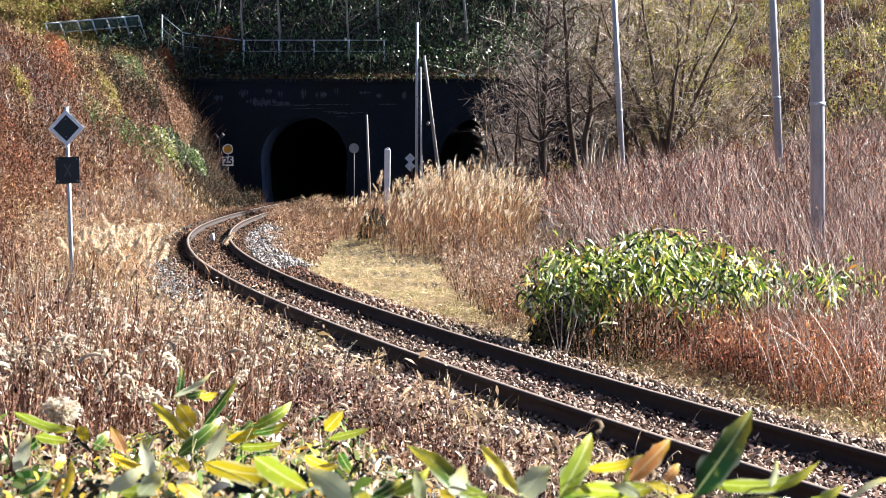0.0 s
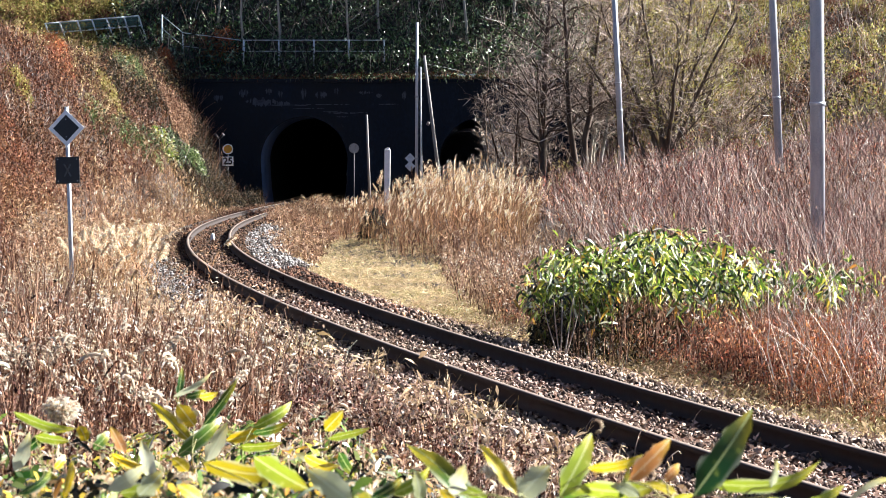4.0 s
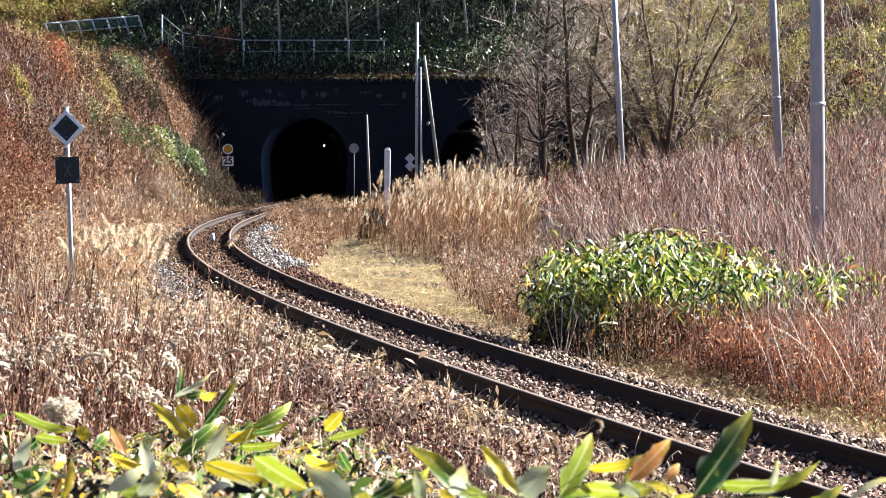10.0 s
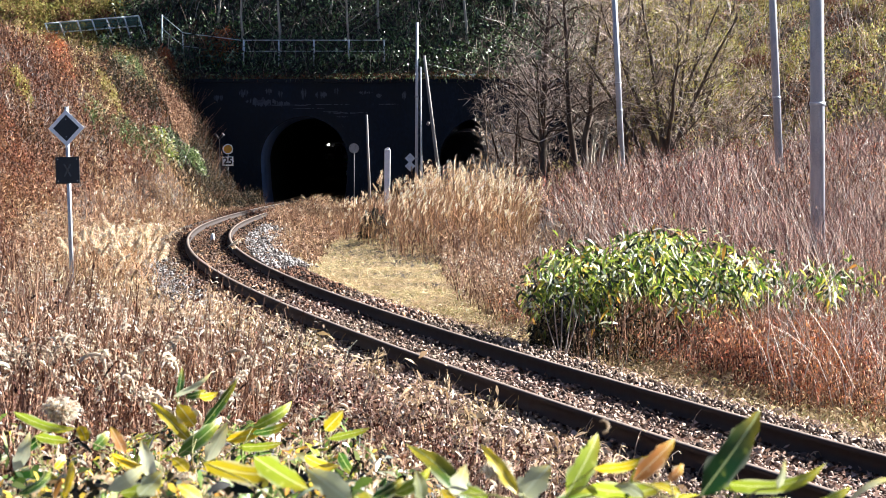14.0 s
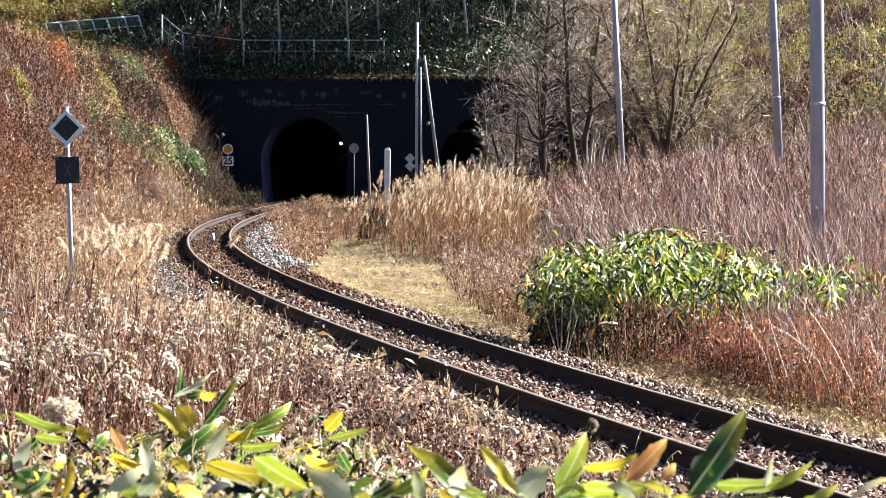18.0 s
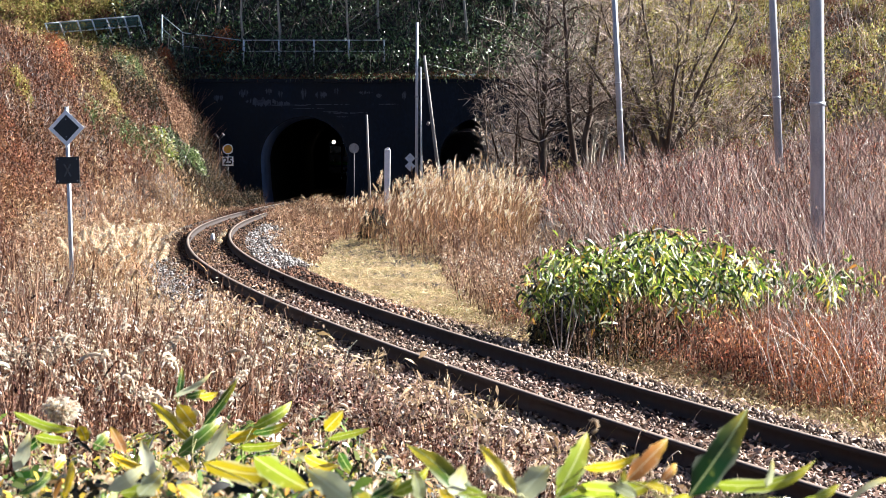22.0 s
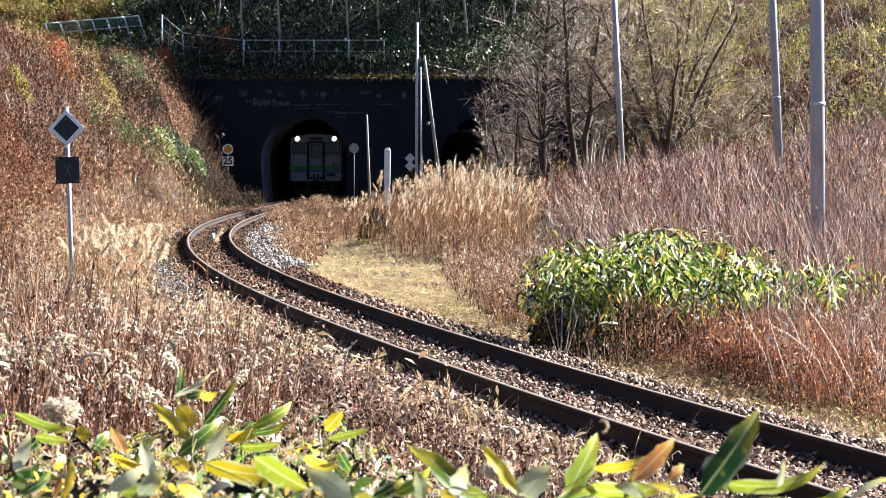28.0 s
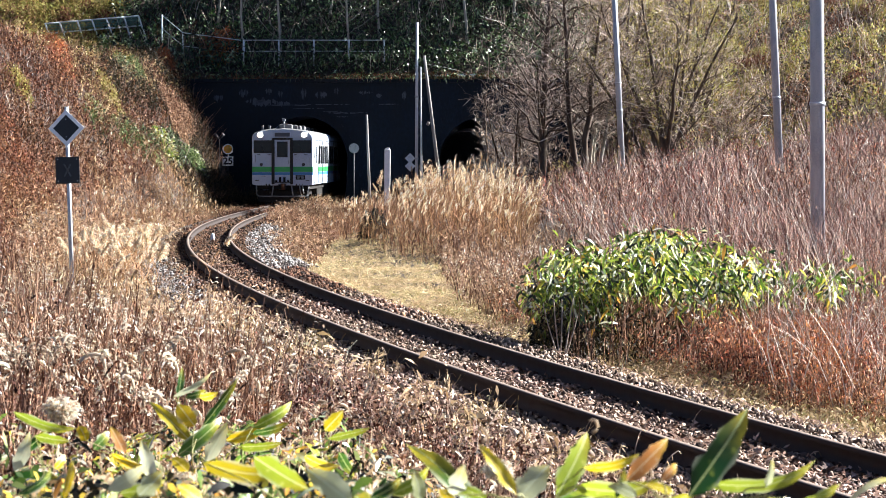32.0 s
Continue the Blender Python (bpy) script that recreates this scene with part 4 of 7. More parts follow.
V_GREENLEAF = foliage("green shrub leaf", ["34482a", "546a3a", "7a8c50", "425830", "a4b088", "5e6c38"], 0.45, 0.35, gloss=0.4)
V_LIME = foliage("yellow-green autumn leaf", ["6a6a30", "98964c", "b6b06c", "807644", "ae9864", "c8c490", "86883c"], 0.6, 0.45)
V_OLIVE = foliage("dull olive leaf", ["2a2c16", "44422a", "5c5638", "36301c"], 0.6, 0.2)
# olive-brown leaf toned dark, to carry the shade by portal and canes
V_BRUSH = foliage("olive-brown leaf toned down for shade", ["16130b", "322c1a", "524a30", "241f12", "75683f", "8c7c58"], 0.6, 0.12)
V_STRAW = foliage("straw-pale dry leaf", ["a89478", "d8c8b0", "c0ac90", "8c7454", "ece0cc"], 0.7, 0.35)
V_TOE = foliage("pinkish tan grass", ["644a3a", "987c66", "c2a88e", "7c6250", "d8c2aa"], 0.7, 0.2)
V_EDGE = foliage("half-green grass", ["a89074", "d0bca0", "a09a70", "bca688", "948c60", "dccab0"], 0.7, 0.25)
V_LITTER = foliage("fallen curled leaf", ["564036", "9e8678", "ccb6a8", "7c6658", "dccabe", "443430"], 0.8, 0.15)
V_NIGHT = foliage("blackish evergreen leaf", ["0c120a", "1a2414", "263018", "12180c", "343c22", "1e1a10"], 0.5, 0.08)
V_BRAMBLE = foliage("small dark bramble leaf", ["1c0e0a", "4a2c20", "7c5440", "2c1810", "a8846c", "5c3a2a", "d8c0ac", "6a5430"], 0.7, 0.12)
V_BARK = surface("dark bark", ["2a211b", "4a3d32", "5e5044"], 6, 0.9, bump=0.6, fine=30, stretch=(1, 1, 0.2))
V_TWIG = foliage("grey-brown twig", ["6a5a52", "a89a90", "d4c8be", "84746a", "e4dcd4"], 0.8, 0.0)
V_PALEBARK = surface("pale bark", ["8c867c", "aca69a", "726c62"], 4, 0.85, bump=0.4, fine=20, stretch=(1, 1, 0.3))


def in_view(x, y, left=-0.19, right=0.19, slack=1.0):
    return (x > left * y - slack) & (x < right * y + slack)


def thin(mask, *arrays):
    return [a[mask] for a in arrays]


def weeds(name, label, x, y, height, mats, rng, leaf_n=6, leaf=0.06, stem_w=0.008, lean=0.25, droop=0.5, az=None, twig_n=0, up=0.25, category="weeds", fluff=0.0, k=3, blade=0.3):
    """A stand of dry stalks with side leaves or twigs; mats: stalk, leaf, fluff."""
    h = Heap()
    n = len(x)
    ln = np.abs(rng.normal(0, lean, n))
    p = bent(on_ground(x, y, -0.03), height * (1 + 0.25 * bumps(x, y, 2.2, 6)), ln, rng.uniform(0, droop, n), 5, rng, az)
    side = unit(n, rng, 0.1)
    h.strips(p[:, ::2], stem_w * np.linspace(1.2, 0.5, 3)[None] * rng.uniform(0.7, 1.3, n)[:, None], side, 0)
    if leaf_n:
        i = np.repeat(np.arange(n), leaf_n)
        t = rng.uniform(up, 1, len(i))
        q = np.minimum((t * 4).astype(int), 3)
        f = (t * 4 - q)[:, None]
        at = p[i, q] * (1 - f) + p[i, q + 1] * f
        size = leaf * rng.uniform(0.5, 1.5, len(i)) * np.clip(y[i] / 20, 0.5, 1.0)
        leaves(h, at, size, size * blade * rng.uniform(0.6, 1.3, len(i)), rng, 1, 0.2, k)
    if twig_n:
        i = np.repeat(np.arange(n), twig_n)
        q = rng.integers(1, 4, len(i))
        a = p[i, q]
        d = (p[i, np.minimum(q + 1, 4)] - a)
        d /= np.linalg.norm(d, axis=1, keepdims=True) + 1e-9
        d = d + unit(len(i), rng) * 0.55
        e = a + d * (height[i] * rng.uniform(0.2, 0.45, len(i)))[:, None]
        h.strips(np.stack([a, (a + e) / 2 + unit(len(i), rng) * 0.03, e], 1), stem_w * np.array([[0.7, 0.5, 0.3]]) * np.ones((len(i), 1)), unit(len(i), rng, 0.1), 0)
    if fluff:
        i = np.nonzero(rng.uniform(size=n) < fluff)[0]
        i = np.repeat(i, 14)
        at = p[i, 4] + rng.normal(size=(len(i), 3)) * 0.035 + (p[i, 3] - p[i, 4]) * rng.uniform(0, 0.5, (len(i), 1))
        leaves(h, at, rng.uniform(0.02, 0.055, len(i)), rng.uniform(0.008, 0.018, len(i)), rng, 2, -0.1)
    ob = h.build(name, mats)
    return tagged(ob, label, category, kind="stuff")


def left_field():
    r = np.random.default_rng(21)
    x, y, s = seen(24000, 9.5, 60, -0.03, 0.52, r)
    dens = (step(-1.5, -3.2, s) * 0.9 + 0.1 * (s < -1.4)) * (0.45 + 0.55 * step(-0.5, 0.3, bumps(x, y, 1.1, 12)))
    x, y, s = thin(r.uniform(size=len(x)) < dens, x, y, s)
    hgt = r.uniform(0.4, 1.0, len(x)) * (0.35 + 0.65 * step(-1.6, -4.6, s)) * (0.75 + 0.25 * step(9, 25, y)) * (0.85 + 0.4 * bumps(x, y, 1.8, 29))
    weeds("dry_weeds", "dense reddish-brown dry weeds with curled leaves", x, y, hgt, [V_STALK, V_WEED, V_FLUFF], r, 9, 0.042, 0.008, 0.2, 0.5, fluff=0.035, blade=0.5, k=2, twig_n=1)
    # dark low bramble between the weeds and the line
    x, y, s = seen(6500, 12, 32, 0.3, 0.62, r)
    x, y, s = thin((s < -1.9) & (s > -5.5), x, y, s)
    weeds("low_bramble", "dark reddish bramble with small leaves", x, y, r.uniform(0.15, 0.55, len(x)), [V_THICKET, V_BRAMBLE, V_FLUFF], r, 12, 0.034, 0.006, 0.3, 0.7, k=2, blade=0.6, twig_n=1)
    # bare upright stalks over the weeds
    x, y, s = seen(2600, 14, 60, -0.03, 0.3, r)
    x, y = thin(s < -3.8, x, y)
    weeds("tall_weeds", "tall bare red-brown and pale weeds with fluffy tips", x, y, r.uniform(0.7, 1.25, len(x)), [V_STALK, V_WEED, V_FLUFF], r, 5, 0.04, 0.009, 0.14, 0.3, k=2, twig_n=3, fluff=0.16, blade=0.5)
    # single dead stalks with curled fluffy seed heads
    kinds = []
    for q in range(6):
        h, f = Heap(), Heap()
        p = bent(np.zeros((1, 3)), np.array([r.uniform(0.75, 1.1)]), np.array([r.uniform(0, 0.2)]), np.array([r.uniform(0.3, 1.1)]), 8, r)
        h.tubes(p, 0.005 * np.linspace(1.2, 0.6, 8)[None], 5)
        i = r.integers(2, 7, 9)
        leaves(h, p[0, i], r.uniform(0.03, 0.08, 9), r.uniform(0.008, 0.02, 9), r, 1, 0.4)
        nb = 5
        b = bent(p[0, np.array([4, 5, 5, 6, 6])], r.uniform(0.12, 0.25, nb), r.uniform(0.3, 0.9, nb), r.uniform(1.5, 3.6, nb), 7, r)
        h.tubes(b, np.full((nb, 7), 0.0025), 4)
        c = np.concatenate([b[:, 2:].reshape(-1, 3), p[0, 6:]])
        c = np.repeat(c, 4, 0) + r.normal(0, 0.008, (len(c) * 4, 3))
        leaves(f, c, r.uniform(0.02, 0.04, len(c)), r.uniform(0.008, 0.016, len(c)), r, 0, -0.1)
        f.tubes(b[:, 2:], 0.011 * np.array([[0.6, 1, 1, 0.9, 0.4]]) * np.ones((nb, 1)), 5)
        ob = tagged(empty("goldenrod"), "dead goldenrod stalk with curled fluffy seed head", "weed", group="goldenrod in the field")
        h.build("stalk", [V_STALK, V_WEED], ob)
        tagged(f.build("seed_head", [V_FLUFF], ob), kind="stuff")
        kinds.append(ob)
    x, y, s = seen(120, 13, 44, -0.02, 0.34, r)
    x, y = thin(s < -3.6, x, y)
    for q in range(len(x)):
        m = pose(x[q], y[q], gz(x[q], y[q]), r.uniform(-6, 6), r.uniform(-6, 6), r.uniform(0, 360))
        if q < 6:
            kinds[q].matrix_basis = m
        else:
            copy_thing(kinds[q % 6], m)
    # litter beside the track
    h = Heap()
    x, y, s = along(20000, 10, 48, -4.4, -0.75, r)
    x, y, s = thin(in_view(x, y), x, y, s)
    leaves(h, on_ground(x, y, 0.03 + r.uniform(0, 0.07, len(x))), r.uniform(0.03, 0.09, len(x)), r.uniform(0.015, 0.04, len(x)), r, 0, 0.0)
    x, y, s = along(7000, 14, 44, 0.72, 2.9, r)
    x, y, s = thin(in_view(x, y) & (r.uniform(size=len(x)) < 0.25 + 0.75 * step(1.2, 2.0, s)), x, y, s)
    leaves(h, on_ground(x, y, 0.06 + r.uniform(0, 0.05, len(x))), r.uniform(0.03, 0.08, len(x)), r.uniform(0.012, 0.03, len(x)), r, 0, 0.0)
    x, y, s = along(6000, 14, 60, -0.5, 0.5, r)
    leaves(h, np.stack([x, y, np.full(len(x), -0.15) + r.uniform(0, 0.035, len(x))], 1), r.uniform(0.04, 0.09, len(x)), r.uniform(0.018, 0.036, len(x)), r, 0, 0.0, 2)
    tagged(h.build("leaf_litter", [V_LITTER]), "pinkish-brown fallen leaves on the ballast shoulder", "leaf litter", kind="stuff")
    x, y, s = along(6500, 9, 50, -4.2, -1.15, r)
    x, y = thin(in_view(x, y), x, y)
    weeds("trackside_tufts", "thin grey-brown tufts on the ballast shoulder", x, y, r.uniform(0.08, 0.34, len(x)), [V_STALK, V_LITTER, V_FLUFF], r, 4, 0.06, 0.007, 0.4, 1.2)


def near_stalks():
    r = np.random.default_rng(46)
    x, y, s = seen(260, 20, 33, 0.78, 1.03, r)
    x, y = thin((s > 3.6) & (s < 9), x, y)
    canes("leaning_stalks", "pale leaning stalks in the russet undergrowth", x, y, r.uniform(0.6, 1.4, len(x)), [V_PALE, V_STRAW], r, 0.008, 3, 0)


def shrub(name, label, cx, cy, rx, ry, high, n, mat, size, r):
    """A domed shrub: branching stems and a ragged shell of leaves."""
    g = gz(cx, cy)
    ob = tagged(empty(name, pose(cx, cy, g)), label, "shrub", group="shrubs on the cutting")
    n = int(n * 1.6)
    d = unit(n, r)
    d[:, 2] = np.abs(d[:, 2])
    rag = (0.72 + 0.34 * bumps(d[:, 0] * 3 + cx, d[:, 1] * 3 + d[:, 2] * 2, 1.3, int(abs(cx * 7)))) * r.uniform(0.4, 1.05, n) ** 0.6
    at = d * rag[:, None] * np.array([rx, ry, high])
    at[:, 2] += ground_z(cx + at[:, 0], cy + at[:, 1]) - g + 0.05
    h = Heap()
    leaves(h, at, size * 0.8 * r.uniform(0.5, 1.4, n), size * 0.42 * r.uniform(0.5, 1.2, n), r, 0, 0.2, 2)
    h.build("foliage", [mat], ob)
    m = 40
    p = bent(np.stack([r.normal(0, rx * 0.2, m), r.normal(0, ry * 0.2, m), np.full(m, -0.1)], 1), high * r.uniform(0.5, 0.98, m), r.uniform(0.1, 0.8, m), r.uniform(-0.2, 0.5, m), 5, r)
    h = Heap()
    h.strips(p[:, ::2], 0.018 * np.linspace(1, 0.4, 3)[None] * np.ones((m, 1)), unit(m, r, 0.1))
    tagged(h.build("stem_spray", [V_STALK], ob), kind="stuff")


def left_hill():
    r = np.random.default_rng(22)
    edge = lambda y: -np.interp(y, [50, 70, 85, 108, 116, 131], [4.5, 5.6, 5.4, 4.6, 5.2, 6.4])
    x, y, s = seen(34000, 50, 146, -0.03, 0.31, r)
    x, y, s = thin((s < edge(y)) & ~((y > 115) & (x > -12.7)), x, y, s)
    hgt = r.uniform(0.45, 1.2, len(x)) * (0.85 + 0.4 * bumps(x, y, 3.2, 27))
    weeds("hill_brush", "rust-brown dry brush on the cutting slope", x, y, hgt, [V_STALK, V_RUST, V_FLUFF], r, 8, 0.088, 0.013, 0.35, 0.6, k=2, blade=0.5, up=0.35)
    x, y, s = seen(9000, 84, 133, -0.03, 0.28, r)
    x, y, s = thin((s < edge(y)) & ~((y > 115) & (x > -12.7)), x, y, s)
    weeds("upper_brush", "dry brown and olive brush high on the cutting slope", x, y, r.uniform(0.5, 1.2, len(x)) * (1 - 0.5 * step(120, 128, y)), [V_THICKET, V_DUSK, V_FLUFF], r, 8, 0.085, 0.014, 0.4, 0.8, k=2, blade=0.5)
    x, y, s = seen(8000, 108, 133, 0.06, 0.25, r)
    x, y, s = thin(s < -5.6, x, y, s)
    weeds("crest_brush", "purple-brown dry brush near the crest", x, y, r.uniform(0.35, 0.75, len(x)), [V_THICKET, V_DUSK, V_FLUFF], r, 6, 0.1, 0.014, 0.5, 0.8, k=2, blade=0.5)
    x, y, s = seen(3600, 100, 133, 0.0, 0.24, r)
    x, y = thin((s < -6.2) & (bumps(x, y, 4.0, 36) > -0.05) & ~((y > 115) & (x > -12.9)), x, y)
    weeds("olive_cover", "straw and olive weeds high on the cutting slope", x, y, r.uniform(0.5, 1.25, len(x)), [V_TAN, V_EDGE, V_PLUME], r, 8, 0.1, 0.014, 0.35, 0.7, k=2, blade=0.5, up=0.4)
    x, y = r.uniform(-25, -17.4, 4200), r.uniform(131, 139, 4200)
    weeds("olive_cover", "sunlit olive and straw weeds behind the hill fence", x, y, r.uniform(0.4, 1.0, len(x)), [V_TAN, V_LIME, V_PLUME], r, 8, 0.13, 0.016, 0.35, 0.7, k=2, blade=0.5, up=0.3)
    # belt of glossy green bushes down the slope to the portal's foot
    for x, y, w, high, mat in ((-14.2, 102, 0.7, 0.75, V_GREENLEAF), (-13.84, 103.6, 0.7, 0.8, V_DARKLEAF), (-13.5, 105.5, 0.75, 0.9, V_GREENLEAF), (-13.17, 107.6, 0.8, 0.95, V_GREENLEAF), (-12.97, 111.1, 0.85, 1.0, V_DARKLEAF),
                               (-12.53, 112.8, 0.8, 1.0, V_CLUMP), (-12.18, 115.5, 0.85, 1.05, V_DARKLEAF), (-11.9, 118.0, 0.8, 1.05, V_GREENLEAF), (-11.55, 118.9, 0.7, 0.9, V_SASA), (-14.14, 104.1, 0.7, 0.7, V_SASA),
                               (-13.56, 108.8, 0.75, 0.85, V_DARKLEAF), (-12.35, 113.5, 0.75, 0.8, V_CLUMP), (-12.75, 109.6, 0.7, 0.7, V_SASA)):
        shrub("green_shrub", "glossy green leafy bush on the slope", x, y, w, w * 1.3, high, 1100, mat, 0.15, r)
    # pinkish dry grass on the shoulder above the bushes
    for x, y in ((-13.66, 122.9), (-13.17, 123.5), (-12.67, 124.1), (-12.31, 124.6), (-13.07, 120), (-12.58, 120.5), (-13.4, 121.4), (-12.9, 122.2)):
        shrub("dry_tussock", "pinkish-tan dry grass tussock on the slope", x, y, 0.7, 0.9, 1.15, 1100, V_TOE, 0.12, r)
    # mixed autumn shrubs, from the upper slope down
    # V_BRUSH shrubs near the portal carry the shade in their leaf colour
    for x, y, w, high, mat, lab in ((-16.24, 106.4, 0.42, 0.9, V_ORANGE, "orange autumn"), (-15.87, 105, 0.38, 0.7, V_ORANGE, "orange autumn"), (-16.6, 108, 0.45, 0.8, V_ORANGE, "orange autumn"), (-14.33, 128.9, 0.5, 0.9, V_ORANGE, "red-orange autumn"), (-14.09, 129.4, 0.45, 0.8, V_ORANGE, "red-orange autumn"),
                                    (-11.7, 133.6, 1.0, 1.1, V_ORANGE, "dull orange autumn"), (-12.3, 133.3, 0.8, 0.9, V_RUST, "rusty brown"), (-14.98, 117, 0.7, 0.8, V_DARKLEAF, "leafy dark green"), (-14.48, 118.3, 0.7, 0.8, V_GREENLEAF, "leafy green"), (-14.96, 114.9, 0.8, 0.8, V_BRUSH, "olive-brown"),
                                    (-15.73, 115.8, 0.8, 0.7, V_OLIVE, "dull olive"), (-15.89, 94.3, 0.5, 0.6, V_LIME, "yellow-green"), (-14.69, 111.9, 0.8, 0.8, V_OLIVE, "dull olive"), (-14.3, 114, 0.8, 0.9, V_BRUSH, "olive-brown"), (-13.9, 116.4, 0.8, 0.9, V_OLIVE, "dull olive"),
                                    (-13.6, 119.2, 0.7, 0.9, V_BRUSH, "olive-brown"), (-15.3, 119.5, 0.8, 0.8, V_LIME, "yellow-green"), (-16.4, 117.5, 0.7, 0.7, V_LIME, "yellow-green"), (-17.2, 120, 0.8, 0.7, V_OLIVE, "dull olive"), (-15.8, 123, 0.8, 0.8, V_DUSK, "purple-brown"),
                                    (-14.8, 122.5, 0.8, 0.9, V_BRUSH, "olive-brown"), (-14.4, 125.5, 0.8, 1.0, V_OLIVE, "dull olive"), (-13.7, 126.8, 0.8, 1.2, V_BRUSH, "shade-toned olive-brown"), (-13.1, 127.6, 0.8, 1.4, V_BRUSH, "shade-toned olive-brown"), (-12.6, 126.9, 0.7, 1.3, V_DUSK, "purple-brown"),
                                    (-13.0, 128.9, 0.8, 1.6, V_BRUSH, "shade-toned olive-brown"), (-12.3, 128.4, 0.7, 1.2, V_OLIVE, "dull olive"), (-17.0, 127, 0.9, 0.6, V_GREENLEAF, "leafy green"), (-18.5, 128.5, 0.9, 0.5, V_LIME, "yellow-green"), (-16.2, 130.3, 0.9, 0.6, V_LIME, "yellow-green"),
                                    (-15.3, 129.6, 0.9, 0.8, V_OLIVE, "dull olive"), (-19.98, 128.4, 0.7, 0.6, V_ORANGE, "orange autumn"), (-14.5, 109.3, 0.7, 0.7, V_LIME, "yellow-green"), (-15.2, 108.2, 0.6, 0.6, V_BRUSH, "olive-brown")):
        shrub("slope_shrub", lab + " shrub high on the cutting slope", x, y, w * 1.5, w * 1.7, high + 0.6, int(2000 * w) + 250, mat, 0.12, r)
    # brush before the portal, its leaf colour darkened to stand for shade
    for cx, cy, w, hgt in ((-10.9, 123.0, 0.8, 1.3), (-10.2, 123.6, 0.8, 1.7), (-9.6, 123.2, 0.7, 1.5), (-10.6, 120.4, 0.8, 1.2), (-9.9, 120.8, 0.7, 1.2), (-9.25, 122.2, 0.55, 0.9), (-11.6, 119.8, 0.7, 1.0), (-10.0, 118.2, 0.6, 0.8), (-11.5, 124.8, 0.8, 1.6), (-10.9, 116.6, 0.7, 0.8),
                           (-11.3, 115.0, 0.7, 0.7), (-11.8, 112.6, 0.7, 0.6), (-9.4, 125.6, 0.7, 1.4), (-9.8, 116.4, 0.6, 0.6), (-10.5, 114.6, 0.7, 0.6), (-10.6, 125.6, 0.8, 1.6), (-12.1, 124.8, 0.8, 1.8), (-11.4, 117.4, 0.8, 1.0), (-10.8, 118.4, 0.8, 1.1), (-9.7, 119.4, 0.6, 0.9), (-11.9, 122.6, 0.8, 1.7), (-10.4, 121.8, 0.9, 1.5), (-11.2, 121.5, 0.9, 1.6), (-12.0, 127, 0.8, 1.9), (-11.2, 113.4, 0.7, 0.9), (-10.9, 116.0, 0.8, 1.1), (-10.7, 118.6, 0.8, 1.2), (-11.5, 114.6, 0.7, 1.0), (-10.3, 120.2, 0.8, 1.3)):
        shrub("dark_shrub", "olive-brown brush before the portal, darkened to stand for shade", cx, cy, w, w * 1.2, hgt, 900, V_BRUSH, 0.11, r)
    for q in range(24):
        x, y = -24.0 + 0.26 * q, 135.6 + 2.2 * r.uniform()
        mat, lab = ((V_LIME, "yellow-green"), (V_LIME, "yellow-green"), (V_RUST, "rusty brown"), (V_LIME, "yellow-green"))[q % 4]
        shrub("sunny_shrub", lab + " sunlit shrub behind the hill fence", x, y, 0.8, 0.9, r.uniform(0.9, 1.5), 420, mat, 0.16, r)
    # chance shrubs over the whole slope
    kinds = (("rust_shrub", "rusty brown shrub on the slope", V_RUST), ("bare_shrub", "bare purple-brown shrub on the slope", V_DUSK),
             ("rust_shrub", "reddish-brown shrub on the slope", V_RED), ("olive_shrub", "olive and yellow shrub on the slope", V_OLIVE))
    for q in range(46):
        y = r.uniform(70, 128)
        x = -0.5 * 0.35265 * y * r.uniform(0.62, 1.0)
        if x > float(xc(y)) - 5.0 or (y > 100 and -0.145 < x / y < -0.1):
            continue
        name, label, mat = kinds[int(r.integers(4))]
        w = r.uniform(0.5, 1.1)
        shrub(name, label, x, y, w, w * 1.3, r.uniform(0.7, 1.3), int(520 * w), mat, 0.11, r)
    x, y, s = along(9500, 58, 116, -6.4, -1.6, r)
    x, y, s = thin(in_view(x, y) & ((y < 113) | (s > -3.6)), x, y, s)
    weeds("toe_grass", "tan dry grass along the foot of the slope", x, y, r.uniform(0.3, 0.95, len(x)) * (0.5 + 0.5 * step(-1.6, -3.2, s)), [V_TAN, V_TOE, V_PLUME], r, 4, 0.12, 0.012, 0.25, 0.8, category="grass", fluff=0.06, k=2)


def slope_foot():
    """Tall tan grass with plumes at the foot of the cutting, and weeds that crowd the far rails."""
    r = np.random.default_rng(51)
    x, y, s = along(3000, 80, 114, -5.8, -2.0, r, 0)
    x, y, s = thin(s > -2.8 - 2.6 * step(78, 92, y) * step(118, 111, y), x, y, s)
    pampas("pampas_grass", "tan dry grass with pale plumes under the bushes", x, y, r.uniform(0.4, 1.05, len(x)) * (0.55 + 0.45 * step(-1.6, -3.4, s)), r, 0.2)
    x, y, s = along(2600, 94, 126, 0.95, 3.4, r, 0)
    weeds("rail_weeds", "brown weeds with cream tips crowding the rails", x, y, r.uniform(0.3, 0.75, len(x)), [V_TAN, V_TOE, V_PLUME], r, 6, 0.1, 0.012, 0.3, 0.7, k=2, fluff=0.12)
    x, y, s = along(1500, 104, 128, -2.6, 0.5, r, 0)
    weeds("rail_weeds", "low brown weeds between the far rails", x, y, r.uniform(0.12, 0.34, len(x)), [V_STALK, V_DUSK, V_PLUME], r, 6, 0.08, 0.012, 0.3, 0.7, k=2)


